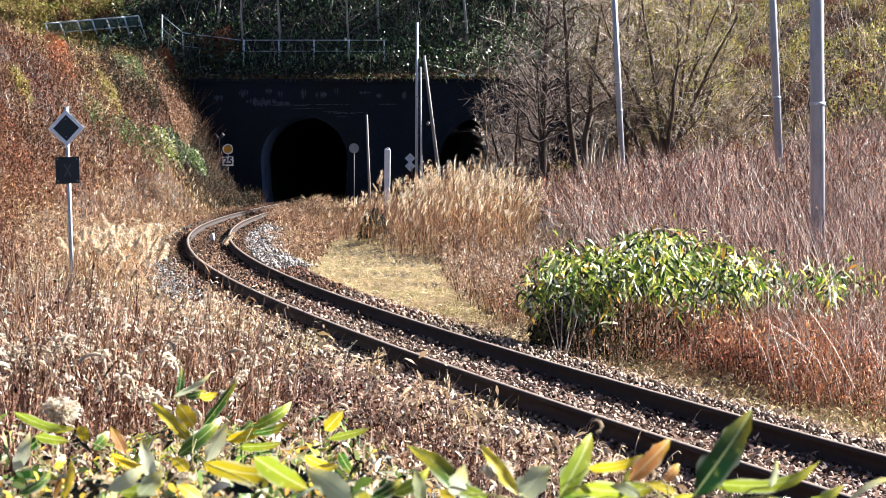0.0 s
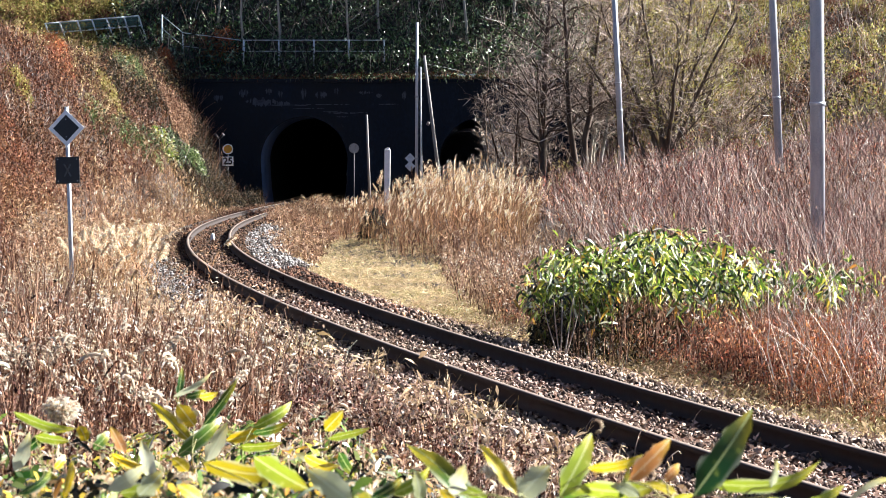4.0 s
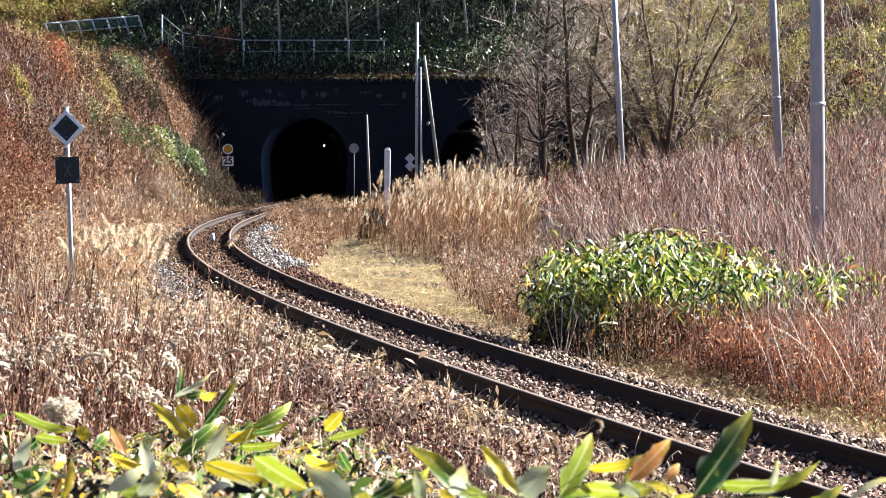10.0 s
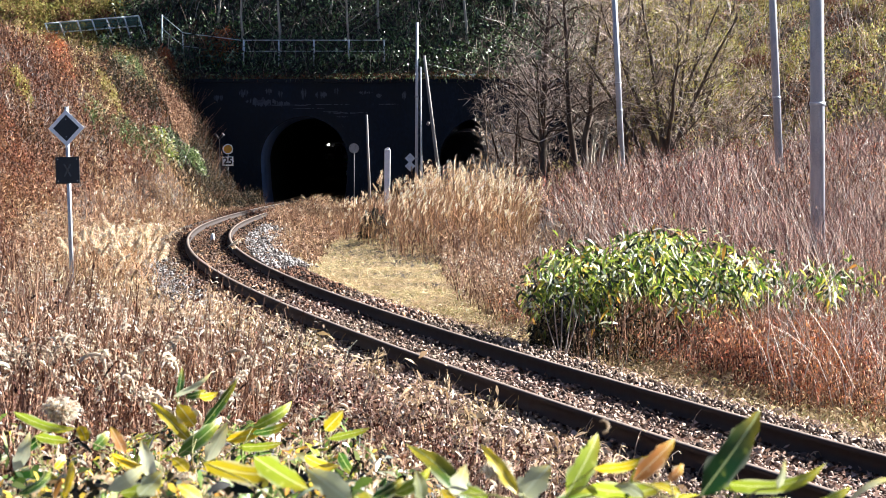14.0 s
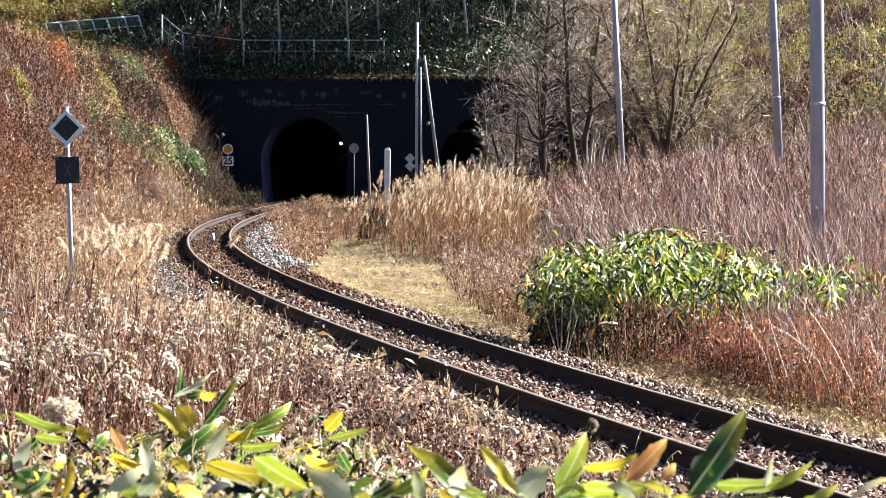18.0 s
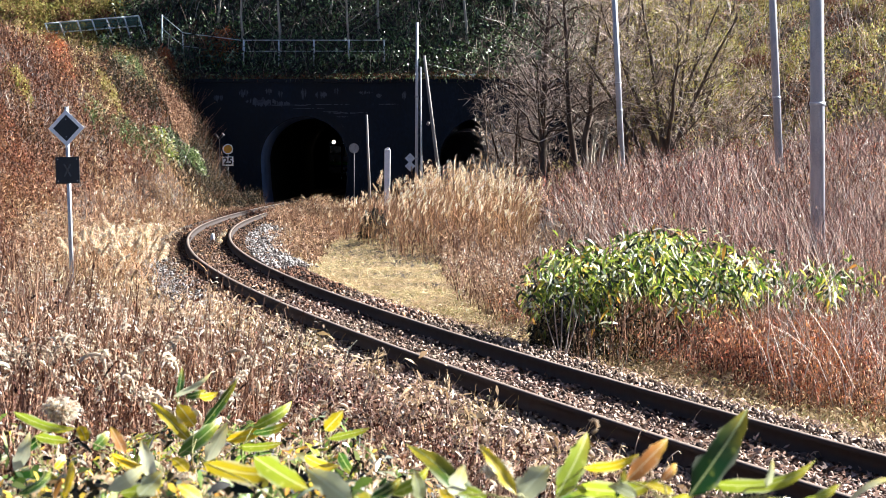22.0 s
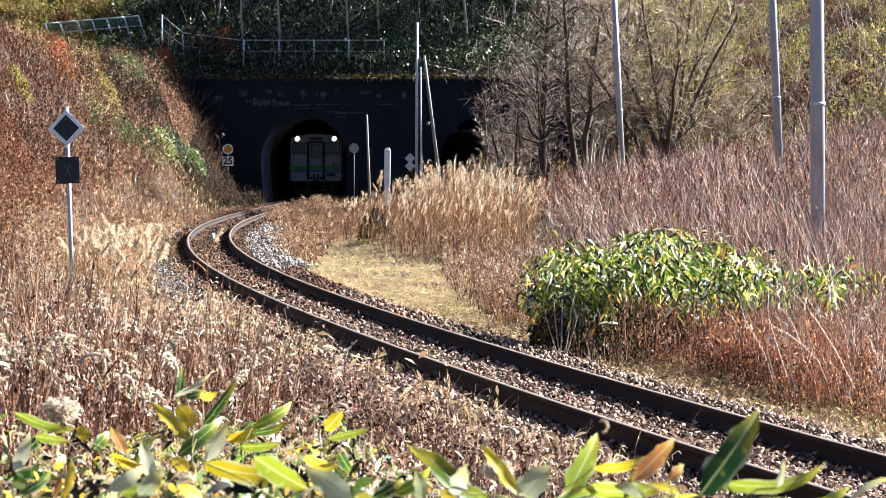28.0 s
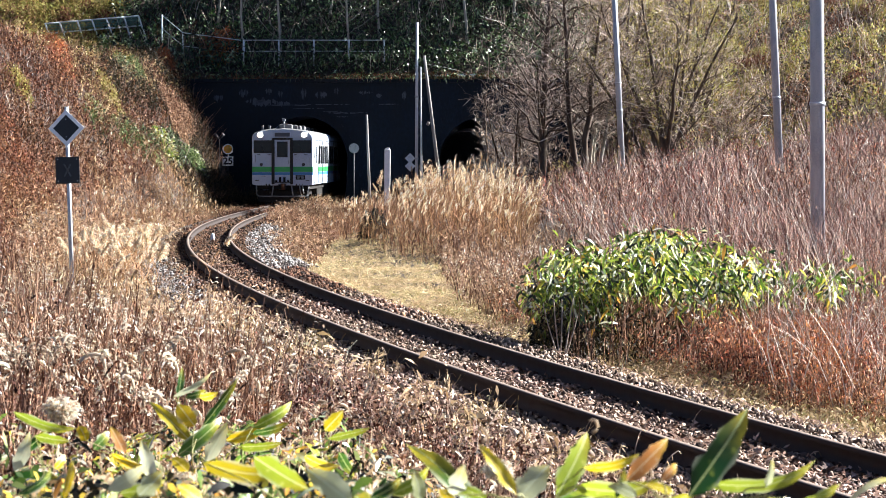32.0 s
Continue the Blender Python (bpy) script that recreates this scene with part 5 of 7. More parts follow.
def pampas(name, label, x, y, height, r, plume=0.4):
    """A stand of pampas: upright canes, arching blades and short, full, curled plumes."""
    h = Heap()
    n = len(x)
    p = bent(on_ground(x, y, -0.03), height, np.abs(r.normal(0.05, 0.12, n)), r.uniform(0, 0.5, n), 5, r)
    h.strips(p[:, ::2], 0.011 * np.linspace(1.2, 0.6, 3)[None] * np.ones((n, 1)), unit(n, r, 0.1), 0)
    i = np.repeat(np.arange(n), 4)
    b = bent(p[i, r.integers(0, 3, len(i))], height[i] * r.uniform(0.25, 0.55, len(i)), r.uniform(0.2, 0.8, len(i)), r.uniform(0.5, 2.0, len(i)), 3, r)
    h.strips(b, 0.014 * np.array([[1, 0.9, 0.2]]) * np.ones((len(i), 1)), unit(len(i), r, 0.2), 2)
    i = np.nonzero(r.uniform(size=n) < plume * np.clip((height - 0.5) / 0.8, 0.2, 1))[0]
    az = r.normal(0.3, 0.9, len(i))
    i, az = np.repeat(i, 11), np.repeat(az, 11) + r.normal(0, 0.25, len(i) * 11)
    t = r.uniform(0, 1, (len(i), 1))
    at = p[i, 3] * (1 - t) * 0.7 + p[i, 4] * (1 - (1 - t) * 0.7)
    b = bent(at, r.uniform(0.10, 0.2, len(i)), r.uniform(0.05, 0.5, len(i)), r.uniform(0.3, 1.6, len(i)), 4, r, az)
    h.strips(b, 0.024 * np.array([[0.5, 1, 0.9, 0.25]]) * r.uniform(0.7, 1.4, (len(i), 1)), unit(len(i), r, 0.3), 1)
    return tagged(h.build(name, [V_TAN, V_PLUME, V_BLADE]), label, "pampas grass", kind="stuff")


def pampas_stalk(r, hgt, lean=0.1, droop=0.5, az=None, group="pampas stalks beside the rails"):
    """One pampas stalk: cane, blades and a soft plume that nods to one side."""
    ob = tagged(empty("pampas_stalk"), "pampas stalk with a cream plume", "pampas grass", group=group)
    az = r.uniform(0, 6.28) if az is None else az
    p = bent(np.array([[0, 0, -0.05]]), np.array([hgt]), np.array([lean]), np.array([droop]), 9, r, np.array([az]))
    h = Heap()
    h.tubes(p[:, :8], 0.004 * np.linspace(1.2, 0.6, 8)[None], 5)
    h.build("stalk", [V_TAN], ob)
    for q in range(3):
        b = bent(p[0, q + 1:q + 2], np.array([hgt * 0.55]), np.array([0.3]), np.array([r.uniform(0.8, 2.0)]), 6, r)
        h = Heap()
        h.strips(b, 0.012 * np.array([[1, 1, 0.9, 0.7, 0.4, 0.1]]), unit(1, r, 0.1))
        h.build("blade", [V_TAN], ob)
    n = 190
    t = r.uniform(0, 1, n)
    k = 6 + np.minimum((t * 2).astype(int), 1)
    f = (t * 2 - (k - 6))[:, None]
    at = p[0, k] * (1 - f) + p[0, k + 1] * f
    d = r.normal(0, 0.75, n) + az
    b = bent(at, r.uniform(0.06, 0.15, n) * (1.15 - 0.4 * t), r.uniform(0.2, 0.9, n), r.uniform(0.6, 2.4, n), 4, r, d)
    h = Heap()
    h.strips(b, 0.013 * np.array([[0.7, 1, 0.9, 0.3]]) * r.uniform(0.7, 1.4, (n, 1)), unit(n, r, 0.4))
    h.build("plume", [V_PLUME], ob)
    return ob


def grasses():
    r = np.random.default_rng(23)
    x, y, s = along(6800, 63, 116, 3.0, 13, r)
    keep = in_view(x, y) & (s > np.interp(y, [63, 80, 100, 116], [5.0, 3.5, 2.4, 1.9])) & (s < np.interp(y, [63, 80, 116], [8.0, 10.5, 11]))
    x, y, s = thin(keep, x, y, s)
    hgt = r.uniform(0.55, 1.9, len(x)) * (0.92 + 0.35 * bumps(x, y, 2.4, 31)) * np.interp(x / y, [-0.05, -0.028, -0.015, 0.0, 0.02, 0.03, 0.042], [0.52, 0.62, 0.84, 1.16, 1.14, 0.9, 0.6])
    pampas("pampas_grass", "tall golden pampas grass with pale plumes", x, y, hgt, r, 0.27)
    x, y, s = along(7200, 15, 84, -2.8, -0.95, r)
    x, y, s = thin(in_view(x, y) & (r.uniform(size=len(x)) < 0.35 + 0.65 * step(28, 42, y)) & ((s < -1.95) | (y < 38) | (y > 57) | (r.uniform(size=len(x)) < 0.15)), x, y, s)
    weeds("pale_tufts", "pale curled grass tufts along the rail", x, y, r.uniform(0.08, 0.36, len(x)), [V_STRAW, V_STRAW, V_PLUME], r, 2, 0.09, 0.009, 0.5, 2.4, category="grass")
    x, y, s = along(5200, 33, 84, -5.6, -1.5, r)
    x, y, s = thin(in_view(x, y) & ((s < -2.1) | (y < 38) | (y > 57)), x, y, s)
    weeds("pale_grass", "cream dry grass beside the rails", x, y, r.uniform(0.25, 0.7, len(x)), [V_TOE, V_STRAW, V_FLUFF], r, 4, 0.11, 0.008, 0.3, 1.0, category="grass", fluff=0.12)
    for y, n in ((22.5, 90), (24.4, 110), (26.8, 90), (30.5, 80), (19.6, 60), (35.0, 70)):
        cx = float(xc(y)) - 0.92
        x, yy = r.normal(cx - 0.12, 0.13, n), r.normal(y, 0.45, n)
        weeds("rail_tuft", "straw and green grass tuft against the rail", x, yy, r.uniform(0.12, 0.38, n), [V_EDGE, V_STRAW, V_PLUME], r, 1, 0.12, 0.005, 0.5, 2.2, category="grass")
    # single plumed stalks beside the rails
    kinds = [pampas_stalk(r, hgt) for hgt in (1.05, 1.25, 1.4, 1.15, 0.9, 1.3)]
    for q in range(64):
        y = float(np.clip(r.normal(50, 4.0), 41, 60))
        x = float((r.normal(0.178, 0.028) - 0.5) * 0.35265 * y)
        if x > float(xc(y)) - 1.8:
            x = float(xc(y)) - 1.8 - r.uniform(0, 1.5)
        m = pose(x, y, gz(x, y), r.uniform(-5, 5), r.uniform(-8, 8), r.uniform(0, 360))
        if q < 6:
            kinds[q].matrix_basis = m
        else:
            copy_thing(kinds[q % 6], m)
    tall = [pampas_stalk(r, hgt, group="pampas stalks on the mound") for hgt in (1.7, 1.95, 2.15, 1.8)]
    for q in range(70):
        y = r.uniform(74, 100)
        x = float((r.uniform(0.385, 0.578) - 0.5) * 0.35265 * y)
        if x < float(xc(y)) + 3.6 or x / y < -0.03 or (x / y < -0.008 and r.uniform() < 0.75):
            continue
        m = pose(x, y, gz(x, y), r.uniform(-5, 5), r.uniform(-8, 8), r.uniform(0, 360)) @ Matrix.Scale(r.uniform(0.75, 1.05), 4)
        copy_thing(tall[q % 4], m)
    for q in range(4):
        x, y = -0.3 + 0.8 * q, 84 + 2 * q
        tall[q].matrix_basis = pose(x, y, gz(x, y))
    shrub("dark_shrub", "dark green bush in the pampas grass", -2.05, 73.6, 0.55, 0.4, 1.05, 2600, V_NIGHT, 0.1, r)
    shrub("dark_shrub", "small dark green bush in the pampas grass", -1.85, 73.2, 0.35, 0.3, 0.6, 700, V_NIGHT, 0.08, r)
    x, y, s = along(400, 44, 58, -4.8, -2.0, r)
    pampas("pampas_grass", "pale dry grass beside the rails", x, y, r.uniform(0.4, 0.9, len(x)), r, 0.1)
    x, y, s = along(8500, 60, 128, 1.15, 6.0, r)
    keep = s < np.interp(y, [60, 80, 100, 128], [2.4, 4.0, 4.0, 5.0])
    x, y, s = thin(keep, x, y, s)
    weeds("verge_grass", "low brown grass on the inner verge", x, y, r.uniform(0.15, 0.5, len(x)) * (0.25 + 0.75 * step(1.2, 2.6, s)), [V_TAN, V_TOE, V_PLUME], r, 3, 0.12, 0.012, 0.4, 0.9, category="grass")
    x, y, s = along(24000, 40, 82, 2.0, 7.0, r)
    keep = s < np.interp(y, [40, 50, 72, 82], [3.0, 5.2, 7.0, 5.0])
    x, y = thin(keep, x, y)
    weeds("short_grass", "short yellow-green grass strip beside the ballast", x, y, r.uniform(0.05, 0.18, len(x)), [V_YGRASS, V_YGRASS, V_PLUME], r, 3, 0.11, 0.009, 0.5, 1.0, category="grass", blade=0.11, up=0.6)
    x, y, s = along(5500, 36, 70, 3.4, 9.5, r)
    keep = s > np.interp(y, [36, 45, 56, 70], [2.9, 3.6, 5.0, 6.5])
    x, y, s = thin(keep, x, y, s)
    weeds("brown_weeds", "knee-high brown and tan weeds", x, y, r.uniform(0.35, 0.95, len(x)), [V_STALK, V_TOE, V_FLUFF], r, 5, 0.075, 0.01, 0.2, 0.5, fluff=0.1)
    x, y, s = along(12000, 15, 44, 1.6, 4.0, r)
    x, y, s = thin(in_view(x, y), x, y, s)
    weeds("edge_grass", "dry grass along the edge of the ballast", x, y, r.uniform(0.08, 0.3, len(x)) * step(1.3, 3.2, s), [V_TOE, V_EDGE, V_FLUFF], r, 3, 0.07, 0.007, 0.5, 1.2, category="grass")
    x, y, s = along(9000, 17, 46, 2.0, 3.7, r)
    x, y, s = thin(in_view(x, y) & (bumps(x, y, 0.9, 61) > -0.35), x, y, s)
    weeds("verge_straw", "bleached straw and fallen stems on the verge", x, y, r.uniform(0.05, 0.2, len(x)), [V_STRAW, V_STRAW, V_FLUFF], r, 3, 0.075, 0.008, 0.9, 1.4, category="grass")


def canes(name, label, x, y, height, mats, rng, width=0.0105, fork=9, leaf_n=5):
    """Bare woody stems that lean mostly one way, each with forked side shoots and a few leaves left on."""
    h = Heap()
    n = len(x)
    az = np.where(rng.uniform(size=n) < 0.35, rng.normal(math.pi, 0.8, n), rng.uniform(0, 6.28, n))
    p = bent(on_ground(x, y, -0.03), height, np.abs(rng.normal(0.34, 0.2, n)), rng.uniform(-0.15, 0.45, n), 5, rng, az)
    p[:, 1:] += rng.normal(0, 0.045, (n, 4, 3))
    w = width * np.clip(y / 50, 0.75, 1.5) * rng.uniform(0.6, 1.4, n)
    h.strips(p, w[:, None] * np.array([[1.3, 1.1, 0.9, 0.7, 0.4]]), unit(n, rng, 0.1), 0)
    i = np.repeat(np.arange(n), fork)
    q = rng.integers(1, 4, len(i))
    d = p[i, np.minimum(q + 1, 4)] - p[i, q]
    d = d / (np.linalg.norm(d, axis=1, keepdims=True) + 1e-9) + unit(len(i), rng) * 1.0
    ln = rng.uniform(0.12, 0.42, len(i)) * np.maximum(height[i], 0.7)
    a = p[i, q]
    m = a + d * (ln * 0.55)[:, None] + rng.normal(0, 0.025, (len(i), 3))
    e = a + d * ln[:, None] + np.array([0, 0, 0.12]) * ln[:, None]
    h.strips(np.stack([a, m, e], 1), w[i][:, None] * np.array([[0.75, 0.6, 0.35]]), unit(len(i), rng, 0.1), 0)
    e2 = m + (d + unit(len(i), rng) * 0.9) * (ln * 0.5)[:, None]
    h.strips(np.stack([m, e2], 1), w[i][:, None] * np.array([[0.55, 0.35]]), unit(len(i), rng, 0.1), 0)
    if leaf_n:
        j = rng.integers(0, len(i), n * leaf_n)
        t = rng.uniform(0, 1, (len(j), 1))
        size = 0.055 * rng.uniform(0.5, 1.3, len(j)) * np.clip(y[i][j] / 45, 0.8, 1.7)
        leaves(h, a[j] * (1 - t) + e[j] * t, size, size * 0.55, rng, 1, 0.2, 2)
    return tagged(h.build(name, mats), label, "thicket", kind="stuff")


def thicket():
    r = np.random.default_rng(24)
    x, y, s = seen(19000, 17, 50, 0.55, 1.03, r)
    x, y, s = thin((s > 3.4 + 0.6 * bumps(x, y, 1.5, 17)) & (s < 15), x, y, s)
    tall = 0.8 + 0.35 * bumps(x, y, 2.6, 18)
    weeds("russet_undergrowth", "dense russet undergrowth beside the line", x, y, r.uniform(0.35, 1.05, len(x)) * tall * (0.4 + 0.6 * step(2.8, 4.6, s)) * (1 + 0.3 * step(6, 9, s)), [V_STALK, V_RED, V_FLUFF], r, 9, 0.036, 0.007, 0.16, 0.4, fluff=0.02, k=2, blade=0.45, twig_n=2)
    x, y, s = seen(2000, 20, 31, 0.78, 0.98, r)
    x, y = thin((s > 3.6) & (np.abs(x / y - 0.135) < 0.028 + 0.01 * bumps(x, y, 1.2, 33)), x, y)
    weeds("orange_undergrowth", "orange-red fine undergrowth beside the line", x, y, r.uniform(0.5, 1.0, len(x)), [V_STALK, V_ORANGE, V_FLUFF], r, 9, 0.034, 0.006, 0.18, 0.4, k=2, blade=0.45, twig_n=2)
    # bare brambles and canes: fine, forked, mostly leaning to one side
    x, y, s = seen(11500, 30, 128, 0.56, 1.03, r)
    edge = np.interp(y, [30, 44, 60, 75, 100, 118], [7.5, 7.0, 9.2, 10.2, 10.0, 8.6])
    x, y, s = thin((s > edge) & (y > 37), x, y, s)
    hgt = r.uniform(0.5, 1.6, len(x)) * np.interp(y, [40, 55], [1.25, 1.0]) * (0.85 + 0.4 * bumps(x, y, 4.5, 19))
    canes("bare_thicket", "thicket of bare purple-brown forked stems", x, y, hgt, [V_THICKET, V_RED], r)
    x, y, s = seen(1700, 36, 115, 0.64, 1.03, r)
    x, y = thin((s > 7.5) | ((s > 5) & (x > 0.125 * y)), x, y)
    canes("dead_stalks", "pale leaning dead stalks in the thicket", x, y, r.uniform(0.8, 1.7, len(x)), [V_THICKET, V_STRAW], r, 0.012, 4, 2)
    canes("dead_stalks", "bleached leaning dead stalks in the thicket", x[::4] + 0.2, y[::4], r.uniform(0.8, 1.7, len(x[::4])), [V_PALE, V_STRAW], r, 0.011, 3, 0)
    x, y, s = seen(150, 22, 34, 0.86, 1.03, r)
    x, y = thin(s > 3.3, x, y)
    canes("dead_stalks", "bleached leaning dead stalks in the russet undergrowth", x, y, r.uniform(0.9, 1.8, len(x)), [V_PALE, V_STRAW], r, 0.012, 1, 1)


def tree(name, label, x, y, height, r, radius=0.13, stems=1, spread=0.25, limb_n=14, twig_n=9, leaf_mat=None, leaf_n=0, leaf=0.09, bark=None, bare=0.3, limb_len=0.33, lean_az=None):
    """A tree with its trunk, tapered limbs, twigs and what leaves it has left."""
    bark = bark or V_BARK
    ob = tagged(empty(name, pose(x, y, gz(x, y) - 0.2)), label, "tree")
    k = 8
    az = r.uniform(0, 6.28, stems) if lean_az is None else np.full(stems, lean_az)
    ln = np.abs(r.normal(spread, spread * 0.5, stems)) if stems > 1 else np.array([spread * 0.3])
    hs = height * r.uniform(0.7, 1.0, stems) if stems > 1 else np.array([float(height)])
    p = bent(np.stack([r.normal(0, 0.12 * (stems > 1), stems), r.normal(0, 0.12 * (stems > 1), stems), np.zeros(stems)], 1), hs, ln, r.uniform(-0.15, 0.2, stems), k, r, az)
    p[:, 1:] += r.normal(0, 0.02 * height / 5, (stems, k - 1, 3))
    rad = radius * np.linspace(1, 0.25, k)[None] * r.uniform(0.75, 1.1, stems)[:, None]
    for q in range(stems):
        h = Heap()
        h.tubes(p[q:q + 1], rad[q:q + 1], 9)
        h.build("trunk", [bark], ob, True)
    i = np.repeat(np.arange(stems), limb_n)
    t = r.uniform(bare, 0.98, len(i)) * (k - 1)
    kk = np.minimum(t.astype(int), k - 2)
    f = (t - kk)[:, None]
    a = p[i, kk] * (1 - f) + p[i, kk + 1] * f
    ll = hs[i] * limb_len * r.uniform(0.5, 1.2, len(i)) * (1.15 - t / (k - 1) * 0.6)
    lb = bent(a, ll, r.uniform(0.5, 1.1, len(i)), r.uniform(-0.5, 0.6, len(i)), 6, r)
    lb[:, 1:] += r.normal(0, 0.06, (len(i), 5, 3)) * ll[:, None, None] * 0.6
    h = Heap()
    h.tubes(lb, radius * 0.27 * np.linspace(1, 0.25, 6)[None] * r.uniform(0.6, 1.2, (len(i), 1)), 5)
    h.build("limb", [bark], ob, True)
    j = np.repeat(np.arange(len(i)), twig_n)
    a = lb[j, r.integers(1, 6, len(j))]
    d = unit(len(j), r)
    d[:, 2] = np.abs(d[:, 2]) * 0.8 + 0.1
    tl = ll[j] * r.uniform(0.25, 0.7, len(j))
    tw = a[:, None] + d[:, None] * (np.linspace(0, 1, 4)[None] * tl[:, None])[..., None] + r.normal(0, 0.03, (len(j), 4, 3)) * np.linspace(0, 1, 4)[None, :, None]
    h = Heap()
    h.strips(tw, 0.024 * np.linspace(1, 0.4, 4)[None] * np.ones((len(j), 1)), unit(len(j), r))
    u = np.repeat(np.arange(len(j)), 5)
    a2 = tw[u, r.integers(1, 4, len(u))]
    e2 = a2 + (unit(len(u), r) + d[u] * 0.6) * (tl[u] * r.uniform(0.25, 0.6, len(u)))[:, None]
    m2 = (a2 + e2) / 2 + r.normal(0, 0.03, e2.shape)
    h.strips(np.stack([a2, m2, e2], 1), np.array([[0.018, 0.015, 0.009]]) * r.uniform(0.7, 1.3, (len(u), 1)), unit(len(u), r))
    tagged(h.build("twig_spray", [V_TWIG], ob), kind="stuff")
    if leaf_mat:
        h = Heap()
        v = r.integers(0, len(u), leaf_n)
        leaves(h, e2[v] + r.normal(0, 0.06, (leaf_n, 3)), leaf * r.uniform(0.6, 1.4, leaf_n), leaf * 0.5 * r.uniform(0.6, 1.2, leaf_n), r, 0, 0.3, 2)
        h.build("crown", [leaf_mat], ob)
    return ob


def trees():
    r = np.random.default_rng(25)
    bare = "bare grey-brown tree beside the portal"
    tree("bare_tree", bare, 4.25, 109, 11.5, r, 0.22, limb_n=52, twig_n=8, bare=0.16, limb_len=0.32)
    tree("bare_tree", bare, 6.0, 108, 12.0, r, 0.19, 2, 0.1, limb_n=24, twig_n=8, bare=0.22, limb_len=0.28)
    tree("bare_tree", bare, 6.6, 112, 9.5, r, 0.10, 4, 0.12, limb_n=14, twig_n=10, bare=0.2, bark=V_PALEBARK)
    tree("bare_tree", bare, 3.2, 114, 6.5, r, 0.09, 4, 0.34, limb_n=14, twig_n=9, bare=0.12)
    tree("bare_tree", bare, 2.4, 118, 6.0, r, 0.08, 4, 0.4, limb_n=12, twig_n=9, bare=0.12)
    tree("bare_tree", bare, 5.2, 116, 7.5, r, 0.09, 4, 0.25, limb_n=13, twig_n=8, bare=0.12)
    tree("bare_tree", bare, 7.9, 111, 10.0, r, 0.09, 4, 0.1, limb_n=10, twig_n=7, bare=0.15)
    lf = "many-stemmed tree with a few yellow-green leaves"
    tree("leafing_tree", lf, 9.3, 106, 8.5, r, 0.13, 9, 0.32, limb_n=10, twig_n=7, bare=0.2, leaf_mat=V_LIME, leaf_n=3600, leaf=0.11)
    tree("leafing_tree", lf, 11.2, 112, 8.0, r, 0.11, 6, 0.3, limb_n=10, twig_n=7, bare=0.2, leaf_mat=V_LIME, leaf_n=3400, leaf=0.11)
    tree("leafing_tree", lf, 8.2, 116, 9.0, r, 0.11, 4, 0.2, limb_n=10, twig_n=7, bare=0.3, leaf_mat=V_LIME, leaf_n=2400, leaf=0.11)
    tree("leafing_tree", lf, 10.2, 107, 6.0, r, 0.08, 3, 0.55, limb_n=12, twig_n=9, bare=0.3, leaf_mat=V_LIME, leaf_n=700, leaf=0.1, lean_az=0.1)
    # slim pale trees over the portal; added trees above the view shade the hill
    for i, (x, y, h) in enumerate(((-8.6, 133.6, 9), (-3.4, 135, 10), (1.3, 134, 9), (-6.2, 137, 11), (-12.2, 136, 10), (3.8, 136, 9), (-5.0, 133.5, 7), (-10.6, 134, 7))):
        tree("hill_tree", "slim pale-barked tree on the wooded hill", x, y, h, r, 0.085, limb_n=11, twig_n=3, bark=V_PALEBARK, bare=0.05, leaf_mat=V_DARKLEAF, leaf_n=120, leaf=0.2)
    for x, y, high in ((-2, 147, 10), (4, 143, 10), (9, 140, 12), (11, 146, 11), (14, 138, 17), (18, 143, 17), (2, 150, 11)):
        tree("shade_tree", "tall added tree above the view, shading the hill", x + r.uniform(-1, 1), y, high, r, 0.25, limb_n=40, twig_n=7, bare=0.3, limb_len=0.3, leaf_mat=V_DARKLEAF, leaf_n=2000, leaf=0.5)
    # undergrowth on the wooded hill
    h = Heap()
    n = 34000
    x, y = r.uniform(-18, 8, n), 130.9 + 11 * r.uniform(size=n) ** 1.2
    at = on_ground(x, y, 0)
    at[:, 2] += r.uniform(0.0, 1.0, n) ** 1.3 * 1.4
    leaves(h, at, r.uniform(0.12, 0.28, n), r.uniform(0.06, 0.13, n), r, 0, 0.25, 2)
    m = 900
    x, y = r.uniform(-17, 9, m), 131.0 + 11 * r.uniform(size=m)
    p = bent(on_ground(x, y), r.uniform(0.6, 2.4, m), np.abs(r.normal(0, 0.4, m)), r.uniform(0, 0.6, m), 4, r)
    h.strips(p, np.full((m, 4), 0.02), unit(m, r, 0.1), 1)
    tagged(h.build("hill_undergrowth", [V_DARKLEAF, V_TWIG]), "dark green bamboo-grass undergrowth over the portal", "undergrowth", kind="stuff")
    m = 4200
    x = r.uniform(-14.5, 8, m)
    x = np.where(r.uniform(size=m) < 0.5, x, r.uniform(-4.5, 5, m))
    base = np.stack([x, r.uniform(PORTAL - 0.05, PORTAL + 1.0, m), np.full(m, 6.28)], 1)
    p = bent(base, r.uniform(0.2, 0.7, m), r.uniform(0.2, 0.8, m), r.uniform(0.5, 2.2, m), 4, r, r.normal(-1.57, 1.0, m))
    h = Heap()
    h.strips(p, np.array([[0.03, 0.03, 0.022, 0.008]]) * np.ones((m, 1)), unit(m, r, 0.3), 0)
    leaves(h, p[:, 2], r.uniform(0.1, 0.25, m), r.uniform(0.04, 0.08, m), r, 1, 0.4)
    tagged(h.build("coping_grass", [V_RUST, V_DARKLEAF]), "brown grass hanging over the portal coping", "grass", kind="stuff")
    # sunny hillside: low scrub and grass in patches of several colours
    h = Heap()
    n = 76000
    x, y, c = seen(n, 108, 146, 0.62, 1.04, r, 0)
